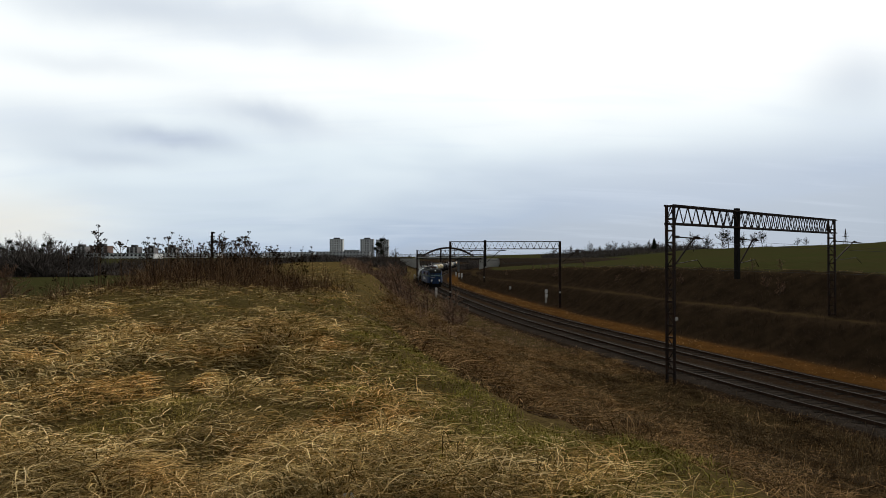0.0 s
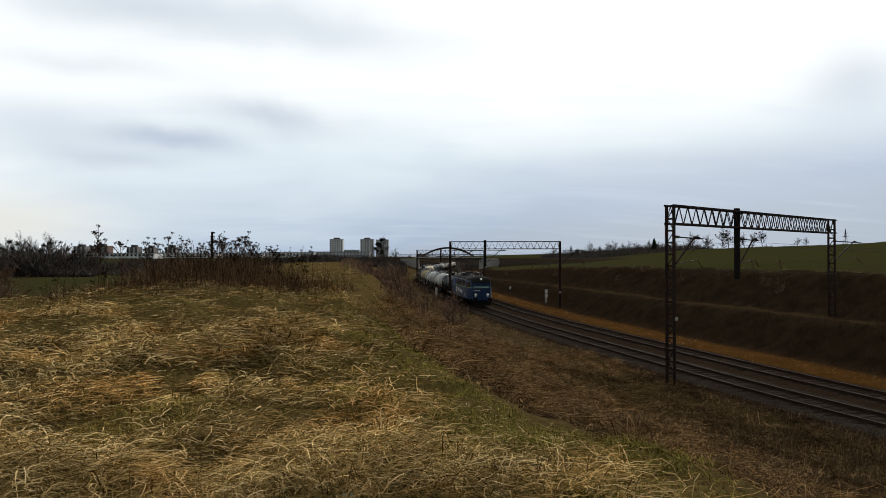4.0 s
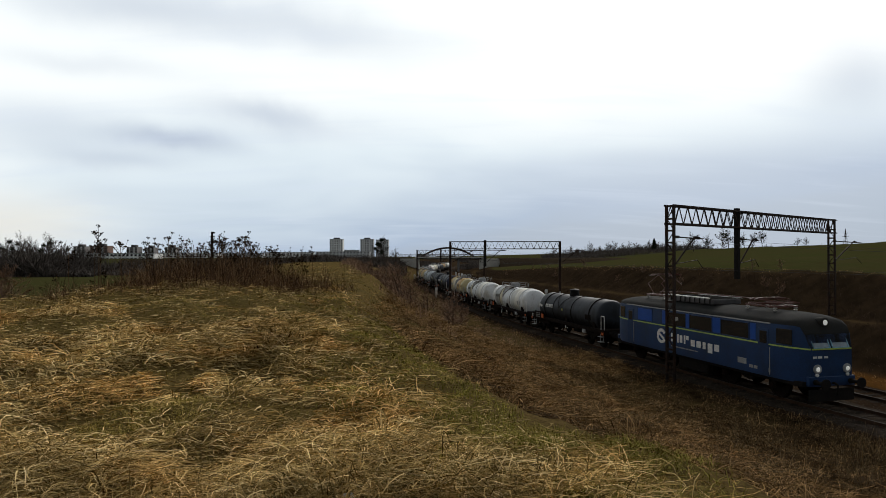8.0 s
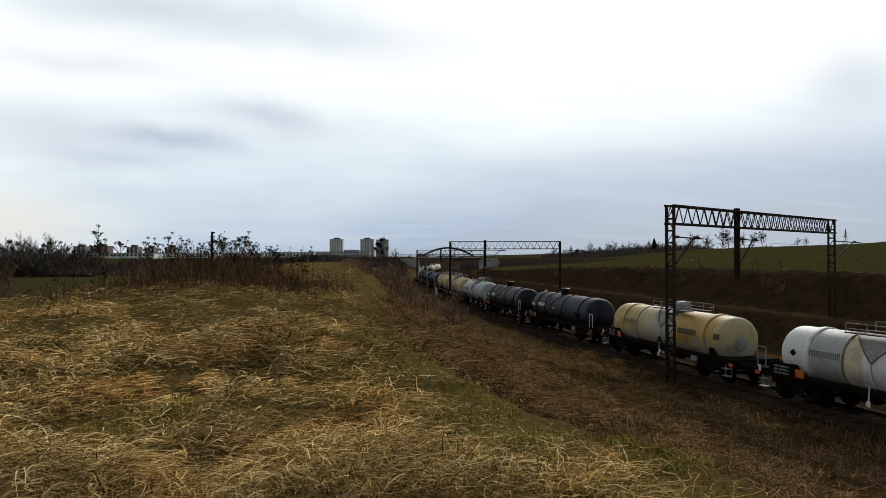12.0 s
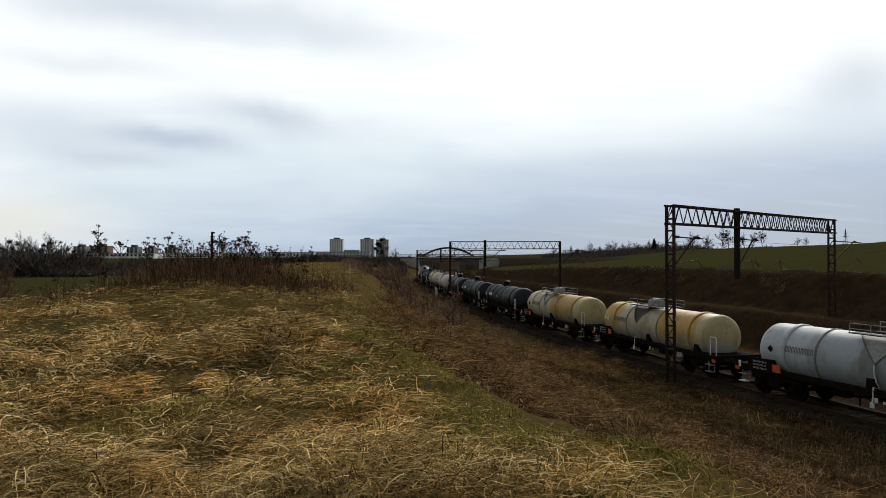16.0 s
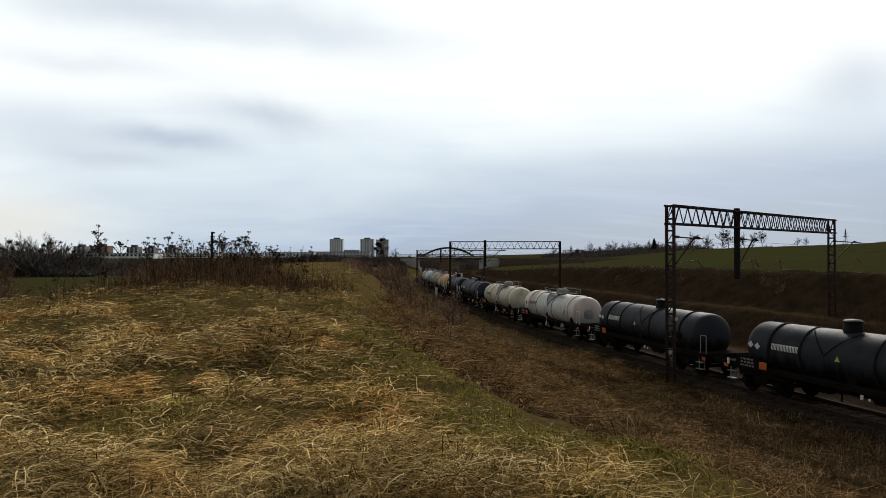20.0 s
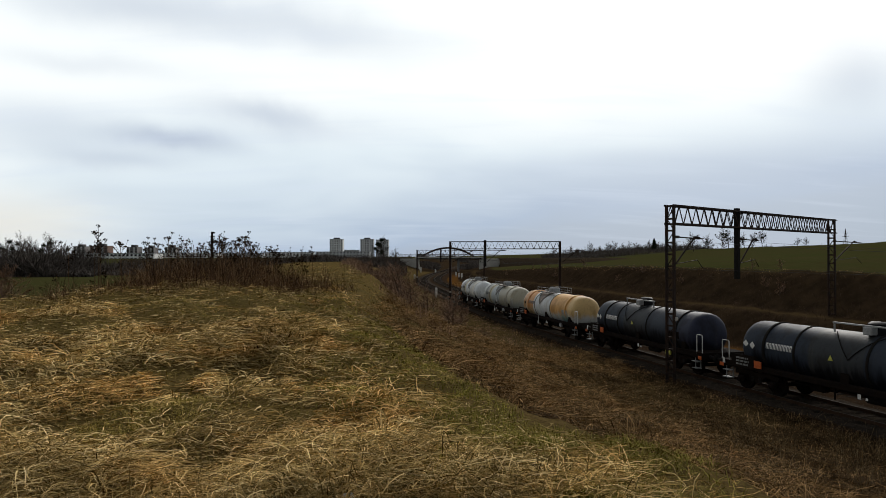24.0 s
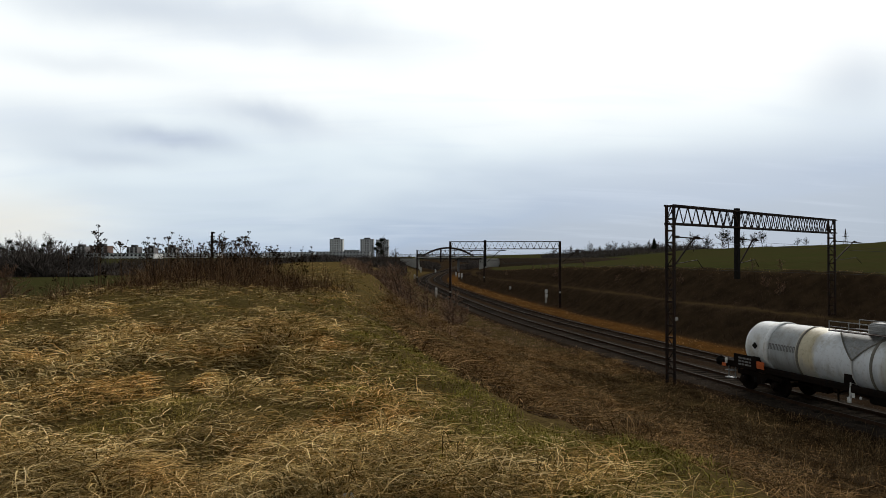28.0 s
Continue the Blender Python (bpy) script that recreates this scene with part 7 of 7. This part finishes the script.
def build_conifer(x, y, h):
    tr = thing("conifer", "dark evergreen conifer on the skyline", "tree", pose(x, y, float(ground_z(x, y))))
    part("trunk", Shape().tube([(0, 0, -0.2), (0, 0, h * 0.97)], 0.2, 7, 0.03), "bark", tr)
    rng = np.random.RandomState(8)
    n = 2600
    u = rng.rand(n) ** 1.2
    a = rng.uniform(0, math.tau, n)
    r = (1 - u) ** 0.8 * h * 0.22 * rng.uniform(0.2, 1, n) + 0.1
    base = np.stack([np.cos(a) * r * 0.5, np.sin(a) * r * 0.5, 0.08 * h + u * h * 0.9], 1)
    me = ribbon_mesh("crown", base, a, r * 0.9 + 0.2, np.full(n, 0.2), np.full(n, 0.2), np.full(n, 1.4), MAT["evergreen"], rng, 2, 1.2)
    part("crown", me, None, tr)


build_conifer((1158 - 784) / 1150 * 430, 430, 8.4)


def build_far_hedges():
    rng = np.random.RandomState(95)
    # dark belts of bushes: west below the town, both sides of the bridge, east skyline
    for nm, label, px0, px1, y0, y1, n, h0, h1 in (
            ("hedge_belt", "dark leafless bushes below the town", 400, 720, 205, 300, 9000, 3.0, 6.4),
            ("hedge_belt", "low dark brush along the far end of the hilltop", 440, 690, 118, 165, 7000, 0.5, 1.9),
            ("hedge_belt", "low dark bushes in front of the white hall", -20, 410, 205, 300, 7000, 0.6, 1.7),
            ("hedge_belt", "dark leafless bushes on the meadow's far side", -20, 165, 140, 170, 13000, 2.2, 6.4),
            ("hedge_belt", "low dark bushes along the meadow", 150, 420, 150, 200, 9000, 1.2, 3.9),
            ("hedge_belt", "dark bushes and trees east of the bridge", 880, 1240, 340, 420, 5200, 1.5, 4.5),
            ("hedge_belt", "dark bushes seen below the bridge", 690, 778, 312, 400, 3200, 2.0, 5.0),
            ("hedge_belt", "dark bushes behind the bridge opening", 812, 900, 330, 420, 3200, 2.0, 5.0),
            ("hedge_belt", "dark wood beyond the bridge where the line bends away", 740, 850, 690, 760, 4200, 3.0, 7.5),
            ("hedge_belt", "hazy leafless woods along the skyline", 960, 1260, 420, 600, 12000, 2.0, 7.5),
            ("hedge_belt", "low hazy woods behind the field's brow", 1240, 1600, 420, 600, 4000, 2.0, 5.0)):
        px = rng.uniform(px0, px1, n)
        y = rng.uniform(y0, y1, n)
        x = (px - 784) / 1150 * y
        hgt = rng.uniform(h0, h1, n) * np.clip(0.75 + 0.9 * waves(x, y * 0, 22, 96), 0.3, 1.4)
        me = ribbon_mesh(nm, np.stack([x, y, ground_z(x, y)], 1), rng.uniform(0, math.tau, n), hgt, rng.uniform(0.12, 0.34, n), np.clip(rng.normal(0.80, 0.15, n), 0.3, 0.99), rng.uniform(0, 0.4, n), MAT["far_twig"], rng, 3, 1.2, 0.8)
        tagged(new(nm, me), label, "hedge", kind="stuff")


build_far_hedges()


# ---- bridge, town, posts ----
def build_bridge():
    """Road bridge with two arched girders over the cutting."""
    Y = 292.0
    x0, x1 = (742 - 784) / 1150 * Y, (850 - 784) / 1150 * Y
    br = thing("road_bridge", "pale concrete road bridge with a dark steel arch", "bridge")
    zb = 5.15
    part("deck", Shape().box(((x0 + x1) / 2, Y + 4, zb + 0.55), (x1 - x0 + 4, 9.0, 0.9), cut=0.05), "concrete", br)
    part("girder", Shape().box(((x0 + x1) / 2, Y - 0.4, zb + 0.15), (x1 - x0 + 2, 0.3, 0.5)), "black", br)
    for e, xa, xb in ((-1, x0 - 9.0, x0), (1, x1, x1 + 9.5)):
        part("abutment", Shape().prism([(-1.2, xa if e > 0 else xa + 2.0), (zb + 0.2, xa), (zb + 0.2, xb), (-1.2, xb - 2.0 if e > 0 else xb)], Y + 0.2, Y + 8, 1), "concrete", br, "pale concrete abutment wall", smooth=0)
    for dy in (0.2, 8.0):
        pts = []
        for i in range(25):
            u = i / 24
            pts.append((x0 + 1.0 + (x1 - x0 - 3.5) * u, Y + dy, zb + 1.0 + 4.1 * 4 * u * (1 - u)))
        arch = part("arch", Shape().tube(pts, 0.36, 8), "steel", br, "dark steel arch")
        for i in range(3, 22, 2):
            part("hanger", Shape().tube([pts[i], (pts[i][0], pts[i][1], zb + 0.9)], 0.06, 5), "steel", arch)
        rl = Shape()
        for i in range(40):
            x = x0 - 9 + (x1 - x0 + 18) * i / 39
            rl.box((x, Y + dy - 0.5, zb + 1.5), (0.08, 0.08, 1.1))
        rl.box(((x0 + x1) / 2, Y + dy - 0.5, zb + 2.05), (x1 - x0 + 18, 0.08, 0.1))
        rl.box(((x0 + x1) / 2, Y + dy - 0.5, zb + 1.5), (x1 - x0 + 18, 0.05, 0.08))
        part("railing", rl, "grey_paint", br)
    part("pier", Shape().box(((x0 + x1) / 2 + 4.0, Y + 4, 2.0), (0.9, 7.0, 6.4), cut=0.1), "concrete_dark", br)
    # road embankments to both sides
    for e in (-1, 1):
        sh = Shape()
        rows = []
        for i in range(15):
            x = (x0 - 8.5 if e < 0 else x1 + 8.5) + e * i * 9.0
            top = zb + 0.6 - i * (0.06 if e < 0 else 0.0)
            gz = float(ground_z(x, Y)) - 0.5
            rows.append([(x, Y - 6.0, min(gz, top - 0.5)), (x, Y, top), (x, Y + 9.0, top), (x, Y + 16.0, min(gz, top - 0.5))])
        if e > 0:
            rows = rows[::-1]
        ob = new("road_embankment", loft(rows).mesh("road_embankment", MAT["brush_soil"], 60))
        tagged(ob, "brown grassed embankment of the bridge road", "embankment", kind="structure")


MAT["brush_soil"] = material("brush_soil", (0.05, 0.037, 0.024), (0.03, 0.023, 0.016), 1.0, scale=0.4, fine=3, bump=0.4, spec=0.0)
build_bridge()


def build_tower(px, py_top, width_px, Y, wall, storeys, cols, label, base=2.0, roofbox=True):
    """Slab tower block with its rows of windows on the side that faces the line."""
    x = (px - 784) / 1150 * Y
    w = width_px / 1150 * Y
    top = 6.4 + (454 - py_top) / 1150 * Y
    h = top - base
    tw = thing("apartment_tower", label, "apartment building", pose(x, Y, base), "apartment towers")
    bd = part("wall", Shape().box((0, 0, h / 2), (w, 16, h), cut=0.1), wall, tw)
    part("roof", Shape().box((0, 0, h + 0.25), (w + 0.5, 16.5, 0.5), cut=0.05), "roof_dark", tw)
    if roofbox:
        part("lift_house", Shape().box((0, 0, h + 1.9), (w * 0.45, 8, 2.8), cut=0.05), "roof_dark", tw)
    fl = h / storeys
    win = Shape().box((0, 0, 0), (w / cols * 0.52, 0.3, fl * 0.52)).mesh("window", MAT["glass"], 0)
    for i in range(storeys):
        for j in range(cols):
            part("window", win, None, bd, at=pose(-w / 2 + w * (j + 0.5) / cols, -8.02, fl * (i + 0.55)))
    for j in (0.28, 0.72):
        part("balcony_stack", Shape().box((-w / 2 + w * j, -8.5, h * 0.52), (w * 0.10, 1.0, h * 0.92)), "panel_grey", bd)


def build_block(px0, px1, py_top, Y, wall, storeys, cols, label, base=2.0, depth=12):
    """Long low block of flats."""
    x0, x1 = (px0 - 784) / 1150 * Y, (px1 - 784) / 1150 * Y
    top = 6.4 + (454 - py_top) / 1150 * Y
    h, w = top - base, x1 - x0
    bk = thing("apartment_block", label, "apartment building", pose((x0 + x1) / 2, Y, base), "apartment blocks")
    bd = part("wall", Shape().box((0, 0, h / 2), (w, depth, h), cut=0.1), wall, bk)
    part("roof", Shape().box((0, 0, h + 0.2), (w + 0.6, depth + 0.6, 0.4), cut=0.05), "roof_dark", bk)
    fl = h / storeys
    win = Shape().box((0, 0, 0), (w / cols * 0.55, 0.3, fl * 0.5)).mesh("window", MAT["glass"], 0)
    for i in range(storeys):
        for j in range(cols):
            part("window", win, None, bd, at=pose(-w / 2 + w * (j + 0.5) / cols, -depth / 2 - 0.02, fl * (i + 0.55)))


build_tower(596, 424, 23, 1250, "panel_white", 11, 6, "white tower block with dark window columns")
build_tower(650, 424, 23, 1280, "panel_grey", 11, 6, "pale grey tower block with dark windows")
build_tower(677, 425, 22, 1300, "panel_grey", 11, 6, "pale grey tower block half hidden by a tree")
build_tower(145, 437, 20, 900, "panel_dark", 8, 5, "dark grey apartment tower above the far trees")
build_tower(180, 436, 30, 880, "panel_tan", 8, 6, "brown apartment tower above a long white hall")
build_tower(238, 438, 18, 900, "panel_dark", 7, 5, "dark apartment tower above a long white hall")
build_tower(268, 439, 16, 920, "panel_dark", 7, 4, "small grey apartment tower in the town")
build_tower(305, 438, 18, 940, "panel_dark", 7, 4, "grey apartment tower behind tall weeds")
build_block(610, 636, 443, 1200, "panel_grey", 5, 6, "low grey apartment block between towers")
build_block(560, 655, 446, 1000, "panel_grey", 5, 16, "long grey apartment block below the towers")
build_block(470, 556, 447, 1000, "panel_white", 5, 14, "long pale apartment block on the skyline")
build_block(395, 466, 449, 1000, "panel_grey", 5, 12, "grey apartment block on the skyline")
build_block(140, 280, 449, 620, "panel_white", 2, 20, "long low white hall with dark window bands", depth=20)
build_block(284, 390, 448, 800, "panel_white", 3, 16, "long white block behind the weeds", depth=16)
build_block(1055, 1132, 448, 560, "panel_white", 2, 10, "white farm buildings behind the hedge", base=4.0)


def build_lamp_post(px, Y, top_py, label):
    x = (px - 784) / 1150 * Y
    g = float(ground_z(x, Y))
    h = 6.4 + (454 - top_py) / 1150 * Y - g
    lp = thing("lamp_post", label, "lamp post", pose(x, Y, g))
    part("pole", Shape().tube([(0, 0, -0.3), (0, 0, h)], 0.13, 8, 0.10), "black", lp)
    part("lamp_head", Shape().box((0.08, 0, h), (0.34, 0.26, 0.16), cut=0.05), "black", lp)


build_lamp_post(375, 60, 412, "dark lamp post rising behind the weeds")


def build_pylon(px, Y, top_py):
    x = (px - 784) / 1150 * Y
    g = float(ground_z(x, Y))
    h = 6.4 + (454 - top_py) / 1150 * Y - g
    py = thing("power_pylon", "thin grey lattice power pylon on the skyline", "pylon", pose(x, Y, g))
    for sx in (-1, 1):
        for sy in (-1, 1):
            part("leg", Shape().tube([(sx * h * 0.09, sy * h * 0.09, -0.3), (0, 0, h)], 0.16, 5), "steel", py)
    for z, w in ((0.72, 0.22), (0.84, 0.16)):
        part("cross_arm", Shape().box((0, 0, h * z), (h * w, 0.4, 0.3)), "steel", py)
    br = Shape()
    for i in range(6):
        u, u2 = i / 6, (i + 1) / 6
        for sy in (-1, 1):
            br.tube([(-h * 0.09 * (1 - u), sy * h * 0.09 * (1 - u), h * u), (h * 0.09 * (1 - u2), sy * h * 0.09 * (1 - u2), h * u2)], 0.09, 4)
    part("bracing", br, "steel", py)


build_pylon(1497, 620, 405)


def build_mark_post(x, y, h, label, w=0.16, bands=2):
    """White and black lineside post."""
    g = float(ground_z(x, y))
    mp = thing("lineside_post", label, "marker post", pose(x, y, g), "lineside posts")
    post = part("post", Shape().box((0, 0, h / 2 - 0.2), (w * 0.55, w * 0.55, h + 0.4), cut=0.01), "concrete", mp)
    for i in range(bands):
        part("white_plate", Shape().box((0, -w * 0.35, h - 0.28 - i * 0.62), (w, 0.03, 0.5), cut=0.01), "white", mp)


def place_posts():
    for x, y, h, w in ((-1.1, 106.0, 1.6, 0.40), (14.6, 92.0, 1.9, 0.42), (-8.3, 190.0, 1.3, 0.5), (5.6, 195.0, 1.6, 0.5), (5.0, 205.0, 1.6, 0.5), (4.4, 218.0, 1.6, 0.5), (-9.0, 262.0, 2.2, 1.0), (-3.0, 262.0, 1.8, 0.5), (12.2, 118.0, 0.5, 0.35)):
        build_mark_post(x, y, h, "small white lineside marker post beside the track", w, 1 if h < 1.4 else 2)


place_posts()


def build_litter():
    """Crumpled white scrap in the grass."""
    rng = random.Random(3)
    sh = Shape()
    n = 6
    for i in range(n + 1):
        for j in range(n + 1):
            sh.v.append(((i / n - 0.5) * 0.07, (j / n - 0.5) * 0.05, 0.02 + rng.uniform(-0.014, 0.018)))
    for i in range(n):
        for j in range(n):
            a = i * (n + 1) + j
            sh.f.append((a, a + n + 1, a + n + 2, a + 1))
    x, y = -0.545, 3.74
    ob = new("paper_scrap", sh.mesh("paper_scrap", MAT["white"], 0))
    ob.matrix_basis = pose(x, y, float(ground_z(x, y)) + 0.07, 12, 8, 30)
    tagged(ob, "crumpled white paper scrap lying in dry straw", "litter")


build_litter()


# ---- what moves ----
STOCK = 1.0635                                    # rolling stock enlarged to fit the camera's view
S_REF = s_at(26.4)
# locomotive stretched unevenly, most in length, to fit the camera's view
LOCO.scale = (1.075, 1.04, 1.01)
for wagon in WAGONS:
    wagon.scale = (STOCK, STOCK, STOCK)


def run_at(t):
    """Way of the train along the line, timed to fit the camera's view: speed rises until it passes, then stays nearly
    even.
    """
    u = t - 8.0
    return S_REF + 14.39 * u + (0.015 if u > 0 else 0.16) * u * u


def vehicle_pose(s_mid, half):
    xa, ya = on_line(s_mid + half)
    xb, yb = on_line(s_mid - half)
    return pose(float(xa + xb) / 2, float(ya + yb) / 2, 0, 0, 0, math.degrees(math.atan2(ya - yb, xa - xb)))


def motions():
    times = [0.5 * i for i in range(57)]
    walk(LOCO, [(t, vehicle_pose(run_at(t) - 9.45, 4.1)) for t in times])
    for k, wg in enumerate(WAGONS):
        walk(wg, [(t, vehicle_pose(run_at(t) - 25.8 - PITCH * STOCK * k, 4.6)) for t in times])
    # every wheelset rolls without slipping
    for ws, r, x in WHEELS:
        walk(ws, [(i / FPS, pose(x, 0, r) @ Matrix.Rotation((run_at(i / FPS) - S_REF) / (r * STOCK), 4, "Y")) for i in range(0, 28 * FPS + 1)])


motions()
